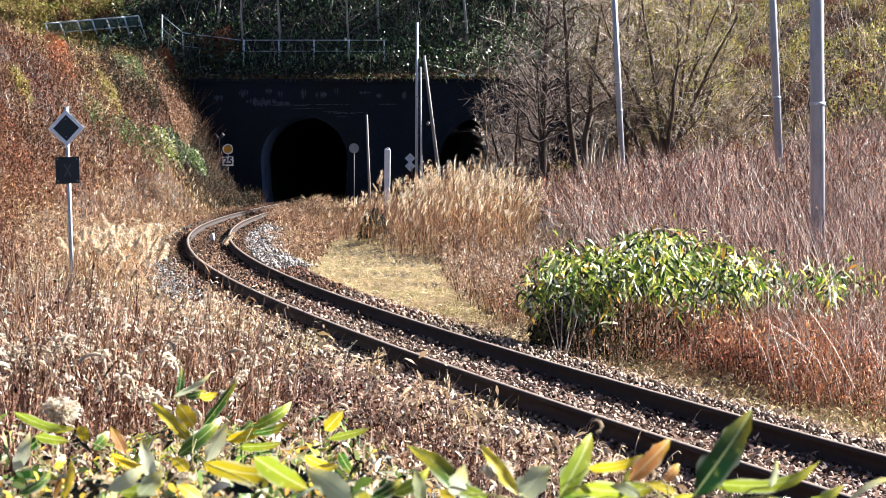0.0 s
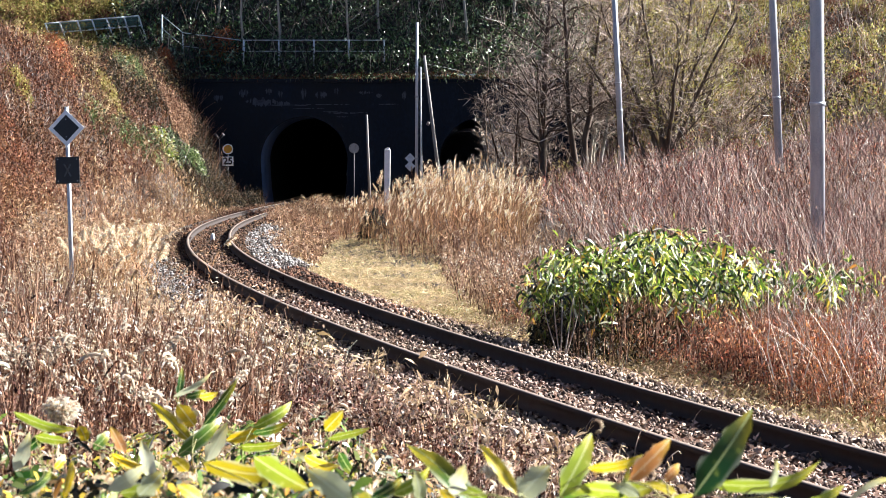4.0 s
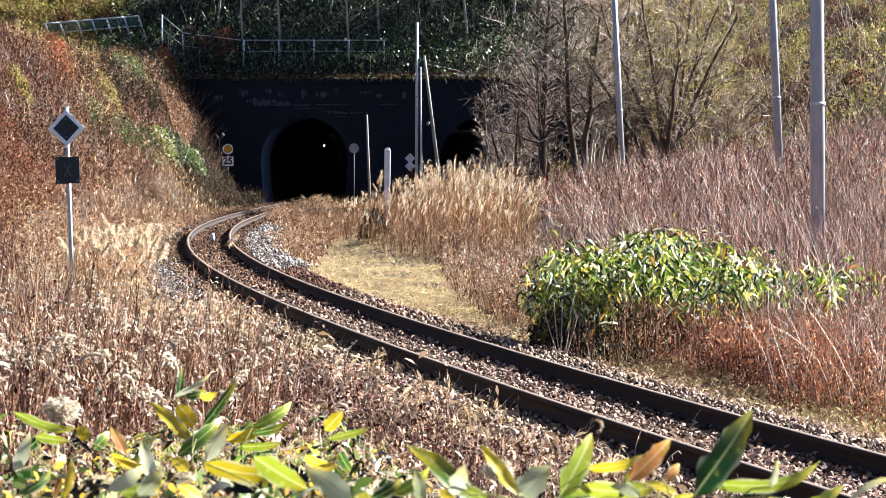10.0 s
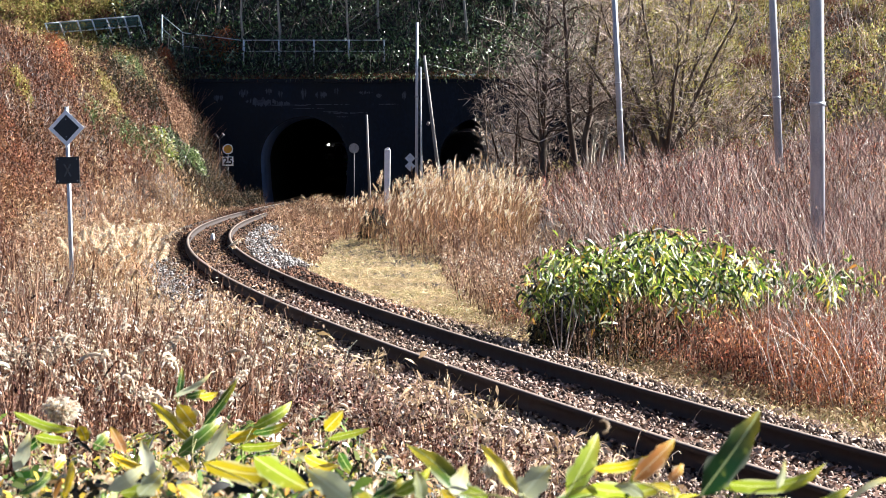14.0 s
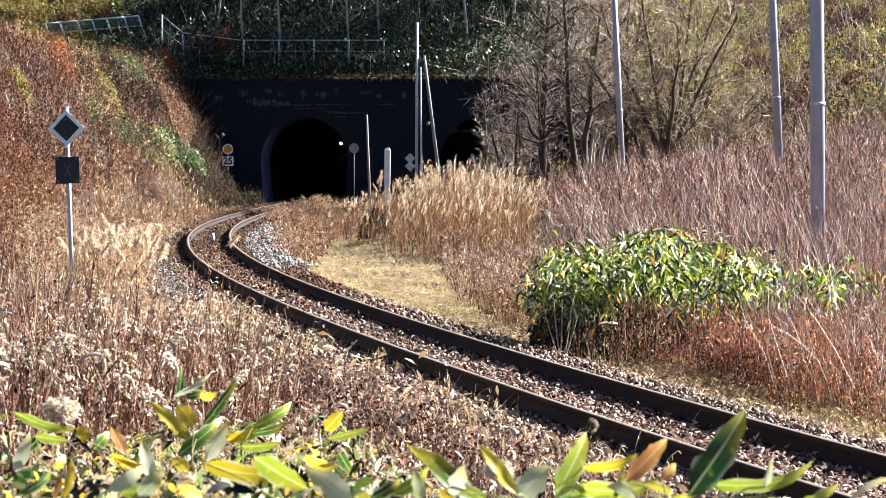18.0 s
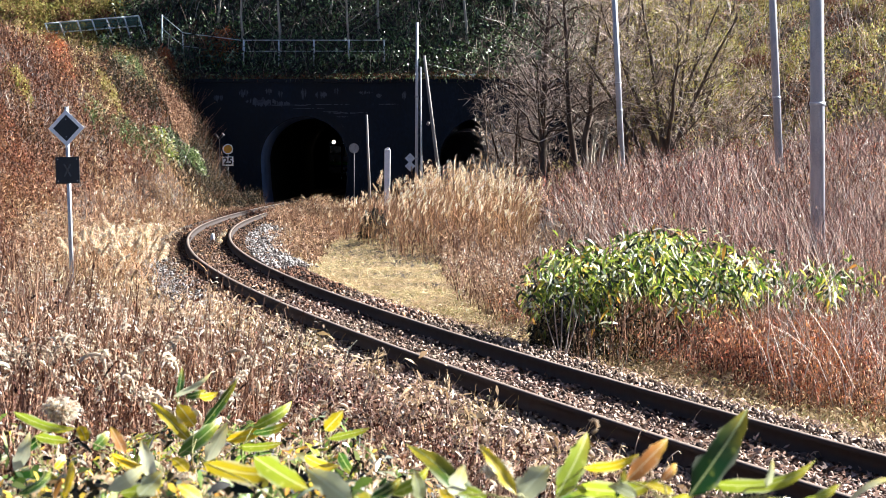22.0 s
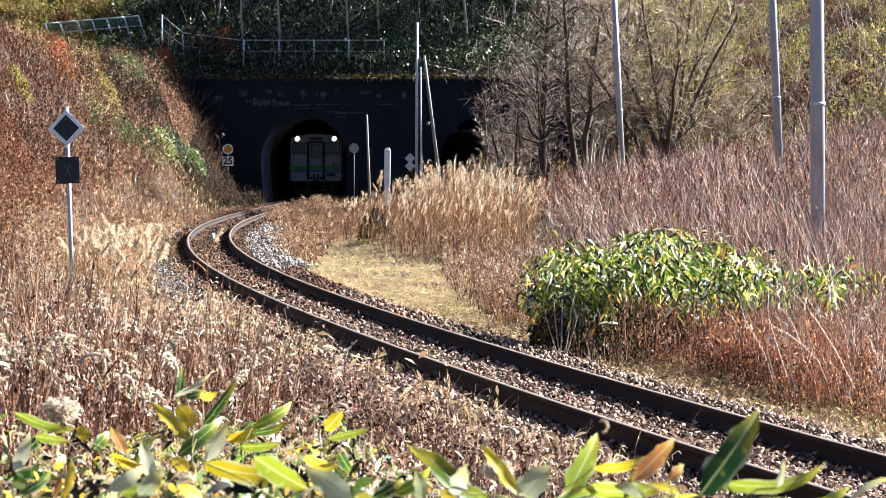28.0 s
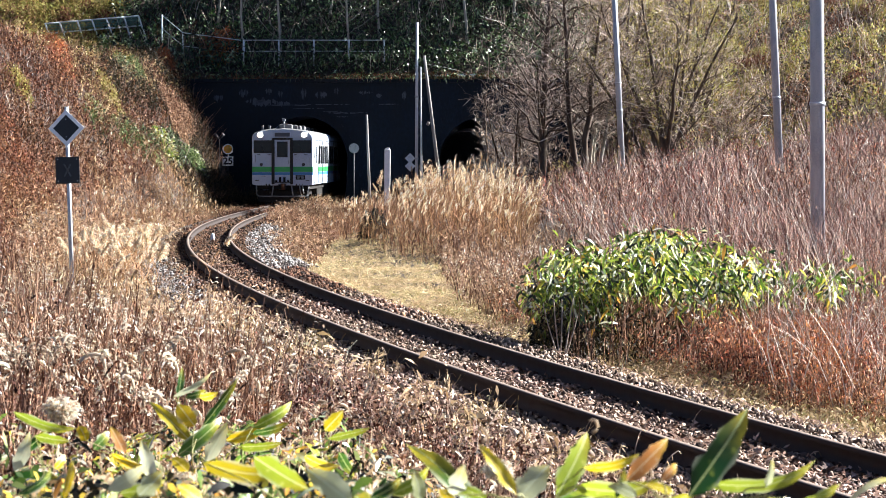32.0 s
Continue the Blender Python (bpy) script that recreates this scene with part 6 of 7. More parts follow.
    c, tone = bumps(x, y, 4, 9), bumps(x, y, 5.5, 28) + r.normal(0, 0.16, n)
    at = on_ground(x, y, 0)
    at[:, 2] += r.uniform(0, 1.0, n) * np.clip(0.35 + 1.9 * c, 0.2, 1.8)
    size = r.uniform(0.08, 0.2, n)
    for q, lo, hi in ((0, 0.02, 9), (2, -0.14, 0.02), (3, -0.3, -0.14), (4, -9, -0.3)):
        k = (tone >= lo) & (tone < hi)
        leaves(h, at[k], size[k], size[k] * 0.5, r, q, 0.1, 2)
    m = 5000
    x, y, c = seen(m, 108, 146, 0.64, 1.04, r, 0)
    p = bent(on_ground(x, y), r.uniform(0.5, 1.9, m), np.abs(r.normal(0, 0.4, m)), r.uniform(0, 0.8, m), 3, r)
    h.strips(p, np.full((m, 3), 0.017), unit(m, r, 0.1), 1)
    tagged(h.build("sunny_scrub", [V_LIME, V_TWIG, V_OLIVE, V_TOE, V_RUST]), "yellow-green and brown scrub on the sunny hillside", "scrub", kind="stuff")
    for q in range(26):
        y = r.uniform(110, 136)
        x = y * r.uniform(0.095, 0.18)
        mat, lab = ((V_LIME, "yellow-green"), (V_GREENLEAF, "leafy green"), (V_OLIVE, "dull olive"), (V_RUST, "rusty brown"), (V_LIME, "yellow-green"))[q % 5]
        w = r.uniform(0.6, 1.3)
        shrub("hillside_shrub", lab + " shrub on the sunny hillside", x, y, w, w, r.uniform(0.8, 1.6), int(650 * w), mat, 0.12, r)


# ---- bamboo grass ----
def leaf_mesh(name, length, width, bend, twist, fold, mat, seed):
    """One long pointed leaf along +y with a raised midrib and a slightly wavy edge."""
    r = np.random.default_rng(seed)
    n = 12
    bm = bmesh.new()
    rows = []
    for i in range(n + 1):
        t = i / n
        w = width / 2 * float(np.interp(t, [0, 0.06, 0.3, 0.6, 0.85, 1], [0.08, 0.45, 1, 0.92, 0.48, 0.02]))
        left, right = (w * (1 + 0.10 * math.sin(t * 17 + seed + q) - (0.22 if r.uniform() < 0.12 else 0.0) + r.uniform(-0.04, 0.04)) for q in (0, 2))
        a = bend * t * t
        y = length * t * math.cos(a * 0.5)
        z = -length * t * math.sin(a * 0.5)
        tw = twist * t
        row = []
        for u in (-1, -0.5, 0, 0.5, 1):
            zz = abs(u) * w * fold + (0.05 * width * math.sin(t * 11 + u * 2 + seed) if abs(u) == 1 else 0)
            w = left if u < 0 else right
            row.append(bm.verts.new((u * w * math.cos(tw) - zz * math.sin(tw), y, z + zz * math.cos(tw) + u * w * math.sin(tw))))
        rows.append(row)
    for a, b in zip(rows, rows[1:]):
        for i in range(4):
            bm.faces.new((a[i], a[i + 1], b[i + 1], b[i])).smooth = True
    me = bpy.data.meshes.new(name)
    bm.to_mesh(me)
    bm.free()
    me.materials.append(mat)
    return me


def sasa_material(name, colours, edge, rib):
    """Bamboo-grass leaf: long veins, a pale midrib, dry pale margins and a few brown flecks."""
    m, n, l, b = material(name)
    info = n.new("ShaderNodeObjectInfo")
    col = ramp(n, l, info.outputs["Random"], colours)
    tc = n.new("ShaderNodeTexCoord")
    mp = n.new("ShaderNodeMapping")
    mp.inputs["Scale"].default_value = (420, 7, 1)
    l.new(tc.outputs["Object"], mp.inputs["Vector"])
    vein = n.new("ShaderNodeTexNoise")
    vein.inputs["Scale"].default_value = 1.0
    l.new(mp.outputs[0], vein.inputs["Vector"])
    blot = n.new("ShaderNodeTexNoise")
    blot.inputs["Scale"].default_value = 22
    blot.inputs["Detail"].default_value = 4
    l.new(tc.outputs["Object"], blot.inputs["Vector"])
    sx = n.new("ShaderNodeSeparateXYZ")
    l.new(tc.outputs["Object"], sx.inputs[0])
    ab = n.new("ShaderNodeMath")
    ab.operation = "ABSOLUTE"
    l.new(sx.outputs[0], ab.inputs[0])

    def layer(under, over, fac):
        mx = n.new("ShaderNodeMix")
        mx.data_type = "RGBA"
        l.new(fac, mx.inputs[0])
        if isinstance(under, tuple):
            mx.inputs[6].default_value = under
        else:
            l.new(under, mx.inputs[6])
        mx.inputs[7].default_value = over
        return mx.outputs[2]

    def span(value, a, b2, lo=0.0, hi=1.0):
        q = n.new("ShaderNodeMapRange")
        for key, val in (("From Min", a), ("From Max", b2), ("To Min", lo), ("To Max", hi)):
            q.inputs[key].default_value = val
        l.new(value, q.inputs["Value"])
        return q.outputs[0]

    hsv = n.new("ShaderNodeHueSaturation")
    l.new(span(vein.outputs["Fac"], 0.3, 0.7, 0.9, 1.1), hsv.inputs["Value"])
    l.new(col, hsv.inputs["Color"])
    c = layer(hsv.outputs[0], edge, span(blot.outputs["Fac"], 0.56, 0.68, 0, 0.75))
    pale = n.new("ShaderNodeTexNoise")
    pale.inputs["Scale"].default_value = 9
    pale.inputs["Detail"].default_value = 3
    l.new(tc.outputs["Object"], pale.inputs["Vector"])
    tip = n.new("ShaderNodeMath")
    tip.operation = "MULTIPLY"
    l.new(span(sx.outputs[1], 0.07, 0.24), tip.inputs[0])
    l.new(span(pale.outputs["Fac"], 0.35, 0.65), tip.inputs[1])
    c = layer(c, lin("e0c83c"), span(tip.outputs[0], 0.1, 0.9, 0, 0.75))
    c = layer(c, lin("dfe0c4"), span(ab.outputs[0], 0.017, 0.026, 0, 0.55))
    c = layer(c, lin("7a4a1c"), span(blot.outputs["Fac"], 0.70, 0.74, 0, 0.8))
    c = layer(c, rib, span(ab.outputs[0], 0.0022, 0.0008, 0, 0.8))
    l.new(c, b.inputs["Base Color"])
    b.inputs["Roughness"].default_value = 0.36
    b.inputs["Specular IOR Level"].default_value = 0.55
    bp = n.new("ShaderNodeBump")
    bp.inputs["Strength"].default_value, bp.inputs["Distance"].default_value = 0.3, 0.001
    l.new(vein.outputs["Fac"], bp.inputs["Height"])
    l.new(bp.outputs[0], b.inputs["Normal"])
    t = n.new("ShaderNodeBsdfTranslucent")
    l.new(c, t.inputs["Color"])
    mix = n.new("ShaderNodeMixShader")
    mix.inputs[0].default_value = 0.42
    l.new(b.outputs[0], mix.inputs[1])
    l.new(t.outputs[0], mix.inputs[2])
    l.new(mix.outputs[0], n["Material Output"].inputs["Surface"])
    return m


L_GREEN = sasa_material("fresh bamboo-grass leaf", ["163a1a", "2c5a20", "5c8430", "20481c"], lin("a8b850"), lin("c8d890"))
L_GREY = sasa_material("pale-backed bamboo-grass leaf", ["b4bc8c", "ccd0aa", "e0e2c8", "bcc494"], lin("c4ccb0"), lin("dce4c8"))
L_YELLOW = sasa_material("yellow bamboo-grass leaf", ["d2ae10", "e0c21c", "b4a41c", "dcc434"], lin("e8dc80"), lin("f0e8a0"))
L_ORANGE = sasa_material("withered bamboo-grass leaf", ["d08c48", "c07438", "e0b070"], lin("e0c49a"), lin("e8d0a0"))
L_LIME = sasa_material("lime bamboo-grass leaf", ["8ca028", "a4b438", "78962a"], lin("d8dc80"), lin("e0e8a0"))
LEAF_MATS = {"g": L_GREEN, "w": L_GREY, "y": L_YELLOW, "o": L_ORANGE, "l": L_LIME}
LEAF_MESH = {(c, v): leaf_mesh("leaf", 0.215 + 0.02 * v, 0.05 + 0.004 * v, (0.25, 0.7, 1.15, 0.45)[v], (0.0, 0.35, -0.3, 0.6)[v], (0.25, 0.12, 0.3, 0.18)[v], m, v + 3)
             for c, m in LEAF_MATS.items() for v in range(4)}
CULM = surface("bamboo-grass culm", ["6c7a3a", "8c8c50", "a09060"], 8, 0.6, bump=0.1)


def sasa_plant(x, y, top, rows, r, lean=0.06):
    """One cane with its leaves. rows: kind of leaf, shape, dx, dz of its foot from the top, heading, pitch, roll, size."""
    g = gz(x, y)
    ob = tagged(empty("bamboo_grass", pose(x, y, g)), "bamboo-grass cane with green and yellowed leaves", "bamboo grass", group="bamboo grass on the bank")
    h = top - g
    p = bent(np.array([[0, 0, -0.05]]), np.array([h + 0.05]), np.array([lean * 0.4]), np.array([lean]), 6, r)
    hp = Heap()
    hp.tubes(p, np.linspace(0.0042, 0.0022, 6)[None], 6)
    hp.build("culm", [CULM], ob, True)
    tip = Vector(p[0, -1])
    for kind, v, dx, dz, hd, pit, rl, size in rows:
        m = Matrix.Translation(tip + Vector((dx, 0, dz))) @ Euler((radians(pit), radians(rl), radians(hd)), "XYZ").to_matrix().to_4x4() @ Matrix.Scale(size, 4)
        # a tilt about the leaf's own length shows its face
        shared("leaf", LEAF_MESH[(kind, v)], ob, m)
    return ob


def chance_rows(r, n, mix, scale=1.0):
    rows = []
    for i in range(n):
        rows.append((mix[int(r.integers(len(mix)))], int(r.integers(4)), float(r.normal(0, 0.02)), -float(r.uniform(0, 0.22)), float(r.uniform(0, 360)), float(r.uniform(-15, 60)), float(r.uniform(-50, 50)), scale * float(r.uniform(0.6, 1.1))))
    return rows


def leafy_cane(x, y, top, rows, r):
    """A cane whose leaves spread from short stalks near its top."""
    g = gz(x, y)
    ob = tagged(empty("bamboo_grass", pose(x, y, g)), "bamboo-grass cane with green and yellowed leaves", "bamboo grass", group="bamboo grass on the bank")
    hp = Heap()
    p = bent(np.array([[0, 0, -0.05]]), np.array([top - g + 0.05]), np.array([0.02]), np.array([0.05]), 6, r)
    hp.tubes(p, np.linspace(0.0042, 0.0024, 6)[None], 6)
    hp.build("culm", [CULM], ob, True)
    tip = Vector(p[0, -1])
    for kind, v, fx, fz, tx, tz, roll, wide in rows:
        dy = r.uniform(-0.06, 0.06)
        foot, end = Vector((fx - x, dy, fz - g)), Vector((tx - x, dy + r.uniform(-0.05, 0.05), tz - g))
        me = LEAF_MESH[(kind, v)]
        ay = (end - foot)
        size = ay.length / (0.215 + 0.02 * v)
        ay.normalize()
        az = Vector((0, -1, 0.25)) - ay * ay.dot(Vector((0, -1, 0.25)))
        az.normalize()
        ax = ay.cross(az)
        m = Matrix((ax, ay, az)).transposed().to_4x4()
        m = Matrix.Translation(foot) @ m @ Matrix.Rotation(radians(roll), 4, "Y") @ Matrix.Diagonal((size * wide, size, size, 1))
        leaf = shared("leaf", me, ob, m)
        if kind in "yl" and y < 5.2 and v == 0:
            # dry thread-like tip, curled over
            c = [end + Vector((0.012 * math.sin(q * 0.75), 0, 0.013 - 0.013 * math.cos(q * 0.75))) for q in range(6)]
            hp = Heap()
            hp.tubes(np.array([c]), np.array([[0.0035, 0.004, 0.004, 0.0035, 0.0025, 0.001]]), 5)
            tagged(hp.build("withered_tip", [V_FLUFF], ob, True), "curled bleached leaf tip")
        hp = Heap()
        hp.tubes(np.array([[tip, tip.lerp(foot, 0.5) + Vector((0, 0, 0.01)), foot]]), np.array([[0.002, 0.0018, 0.0015]]), 5)
        hp.build("leaf_stalk", [CULM], ob, True)
    return ob


def hero_plants(r):
    # canes with their main leaves: kind, shape, foot (x, z), tip (x, z), roll, breadth
    made = []
    made.append(leafy_cane(0.13, 5.0, 1.418, [("y", 0, 0.144, 1.439, 0.076, 1.542, 20, 1.08),
        ("w", 0, 0.151, 1.425, 0.211, 1.493, -10, 2.71),
        ("w", 3, 0.018, 1.439, 0.043, 1.495, 20, 2.25),
        ("l", 1, 0.085, 1.425, 0.018, 1.463, 40, 1.82)], r))
    made.append(leafy_cane(0.248, 5.1, 1.399, [("l", 0, 0.231, 1.412, 0.307, 1.54, 25, 1.54),
        ("y", 1, 0.288, 1.471, 0.403, 1.476, 50, 1.01),
        ("l", 1, 0.268, 1.437, 0.437, 1.412, 55, 1.32),
        ("g", 3, 0.351, 1.416, 0.374, 1.476, 30, 1.28)], r))
    made.append(leafy_cane(0.392, 4.9, 1.43, [("o", 0, 0.361, 1.467, 0.454, 1.549, 15, 1.35),
        ("o", 3, 0.428, 1.474, 0.465, 1.503, 30, 2.40),
        ("w", 1, 0.381, 1.439, 0.326, 1.474, 30, 1.87),
        ("y", 0, 0.458, 1.439, 0.403, 1.463, 40, 2.06)], r))
    made.append(leafy_cane(0.547, 5.0, 1.418, [("g", 0, 0.493, 1.425, 0.622, 1.598, 18, 1.41),
        ("l", 1, 0.526, 1.45, 0.777, 1.425, 60, 0.70),
        ("w", 0, 0.643, 1.45, 0.652, 1.506, 20, 1.00),
        ("l", 3, 0.715, 1.418, 0.805, 1.443, 40, 1.12)], r))
    made.append(leafy_cane(-0.051, 5.2, 1.38, [("l", 1, -0.11, 1.403, -0.014, 1.44, 50, 1.69),
        ("w", 0, -0.046, 1.391, -0.056, 1.456, 30, 2.12),
        ("g", 1, -0.151, 1.398, -0.081, 1.431, 35, 1.77),
        ("y", 3, 0.019, 1.391, -0.005, 1.429, 20, 1.97)], r))
    made.append(leafy_cane(-0.367, 5.2, 1.38, [("y", 1, -0.505, 1.466, -0.32, 1.403, 50, 1.22),
        ("l", 0, -0.391, 1.489, -0.28, 1.417, 30, 1.84),
        ("w", 0, -0.192, 1.394, -0.28, 1.464, 10, 2.27),
        ("y", 0, -0.496, 1.398, -0.543, 1.438, 40, 2.98),
        ("w", 3, -0.636, 1.398, -0.584, 1.447, 20, 2.78)], r))
    made.append(leafy_cane(-0.72, 5.3, 1.36, [("w", 1, -0.708, 1.404, -0.622, 1.442, 40, 1.73),
        ("l", 1, -0.69, 1.39, -0.587, 1.397, 40, 1.57),
        ("g", 2, -0.911, 1.385, -0.809, 1.428, 40, 0.99),
        ("y", 3, -0.803, 1.385, -0.777, 1.463, 30, 1.19)], r))
    made.append(leafy_cane(-0.889, 9.0, 1.055, [("y", 0, -0.903, 1.08, -1.049, 1.238, 15, 1.01),
        ("y", 3, -0.895, 1.145, -0.951, 1.226, 10, 3.52),
        ("g", 0, -0.874, 1.132, -0.735, 1.306, 30, 0.77),
        ("g", 1, -0.955, 1.039, -0.773, 1.169, 25, 1.13),
        ("w", 0, -0.854, 1.019, -0.769, 1.157, 30, 1.61)], r))
    made.append(leafy_cane(-0.96, 9.2, 1.156, [("g", 0, -0.977, 1.223, -0.956, 1.339, 30, 1.13),
        ("w", 1, -0.989, 1.235, -0.836, 1.299, 40, 0.57),
        ("g", 3, -0.944, 1.231, -0.865, 1.243, 40, 1.95),
        ("y", 1, -0.894, 1.227, -0.832, 1.235, 50, 2.24)], r))
    made.append(leafy_cane(-0.689, 8.9, 1.067, [("y", 1, -0.777, 1.099, -0.621, 1.131, 35, 1.34),
        ("l", 1, -0.679, 1.147, -0.514, 1.219, 35, 1.12),
        ("g", 3, -0.673, 1.133, -0.542, 1.155, 45, 1.42),
        ("l", 0, -0.729, 1.087, -0.569, 1.087, 50, 1.34),
        ("y", 0, -0.909, 0.991, -0.969, 1.043, 20, 2.77)], r))
    made.append(leafy_cane(-0.424, 8.8, 1.059, [("y", 0, -0.418, 1.146, -0.354, 1.215, 15, 2.25),
        ("l", 0, -0.408, 1.118, -0.255, 1.146, 40, 1.00),
        ("y", 2, -0.483, 1.067, -0.38, 1.007, 40, 1.91),
        ("g", 0, -0.364, 1.079, -0.315, 1.0, 30, 1.90),
        ("w", 3, -0.443, 1.019, -0.523, 1.079, 40, 1.60)], r))
    made.append(leafy_cane(-1.047, 8.4, 1.068, [("o", 0, -1.062, 1.121, -1.107, 1.216, 25, 1.88),
        ("y", 1, -1.111, 1.118, -0.99, 1.046, 40, 0.99),
        ("w", 0, -0.975, 1.027, -1.009, 1.167, 20, 1.56),
        ("y", 3, -1.188, 1.167, -1.217, 1.22, 10, 3.38),
        ("g", 3, -1.179, 1.125, -1.122, 1.182, 30, 2.40)], r))
    made.append(leafy_cane(-1.335, 8.2, 1.093, [("l", 1, -1.413, 1.274, -1.214, 1.17, 40, 0.75),
        ("w", 1, -1.394, 1.089, -1.332, 1.204, 30, 1.56),
        ("l", 0, -1.335, 1.2, -1.221, 1.178, 30, 1.42),
        ("g", 0, -1.42, 1.056, -1.254, 1.045, 15, 1.88),
        ("g", 1, -1.372, 1.148, -1.298, 1.204, 30, 1.80),
        ("y", 3, -1.28, 1.082, -1.243, 1.126, 30, 2.30)], r))
    return made


SWAYING = []


def foreground():
    r = np.random.default_rng(31)
    SWAYING.extend(hero_plants(r))
    # low fringe right before the camera
    for k in range(9):
        x = -0.95 + 1.95 * (k + r.uniform(0.1, 0.9)) / 9
        y = r.uniform(5.0, 6.2)
        top = 2.1 - (r.uniform(895, 940) - 284) / 4446 * y
        sasa_plant(x, y, top, chance_rows(r, 4, "gglwwgl"), r)
    # taller group farther off on the bank
    for k in range(44):
        y = r.uniform(9.3, 11.0)
        u = r.uniform(-20, 640)
        x = (u - 784) / 4446 * y
        lim = np.interp(u, [0, 200, 330, 560, 640], [765, 775, 730, 780, 815])
        top = 2.1 - (r.uniform(lim, 920) - 284) / 4446 * y
        sasa_plant(x, y, top, chance_rows(r, 5, "gggggllyww", 0.72), r)
    # small broad-leaved weeds between the canes
    h = Heap()
    for n, mat, long, wide in ((2300, 0, 0.08, 0.024), (900, 1, 0.06, 0.02), (3800, 2, 0.055, 0.016), (2300, 3, 0.08, 0.024), (1100, 4, 0.05, 0.02)):
        x, y, s = seen(n, 9.4, 13.5, -0.02, 0.53, r)
        edge = 0.106 + 0.012 * bumps(x / y * 40, y * 0.3, 2.0, 14) + 0.022 * step(-0.05, 0.02, x / y)
        at = np.stack([x, y, 2.1 - (edge + r.uniform(0, 1, n) ** 0.8 * (0.143 - edge)) * y], 1)
        at[:, 2] = np.maximum(at[:, 2], ground_z(x, y) + 0.05)
        leaves(h, at, r.uniform(0.35, 1.0, n) * long, r.uniform(0.4, 1.0, n) * wide, r, mat, 0.2, 3)
        p = bent(on_ground(x, y), at[:, 2] - ground_z(x, y), np.abs(r.normal(0, 0.08, n)), r.uniform(0, 0.2, n), 3, r)[::7]
        h.strips(p, np.full(p.shape[:2], 0.004), unit(len(p), r, 0.1), 2)
    for n, mat, long, wide in ((330, 0, 0.1, 0.03), (200, 1, 0.08, 0.026), (420, 2, 0.07, 0.018), (420, 3, 0.1, 0.032)):
        x, y, s = seen(n, 6.3, 8.4, -0.02, 0.46, r)
        at = np.stack([x, y, 2.1 - r.uniform(0.1265, 0.145, n) * y], 1)
        leaves(h, at, r.uniform(0.35, 1.0, n) * long, r.uniform(0.4, 1.0, n) * wide, r, mat, 0.2, 4)
        p = bent(on_ground(x, y), at[:, 2] - ground_z(x, y), np.abs(r.normal(0, 0.05, n)), r.uniform(0, 0.2, n), 3, r)[::3]
        h.strips(p, np.full(p.shape[:2], 0.004), unit(len(p), r, 0.1), 2)
    tagged(h.build("mixed_weeds", [V_SASA, V_SASA_YELLOW, V_STRAW, V_NIGHT, V_FLUFF]), "small green, yellow and straw-coloured weeds on the bank", "weeds", kind="stuff")


def nodding_plume():
    """A single long stalk at the edge of the ballast whose plume swings in the wind."""
    r = np.random.default_rng(41)
    ob = pampas_stalk(r, 1.12, 0.18, 0.75, 0.15, "pampas stalks beside the rails")
    x, y = -4.42, 47.0
    ob.matrix_basis = pose(x, y, gz(x, y))
    return ob


plume = nodding_plume()


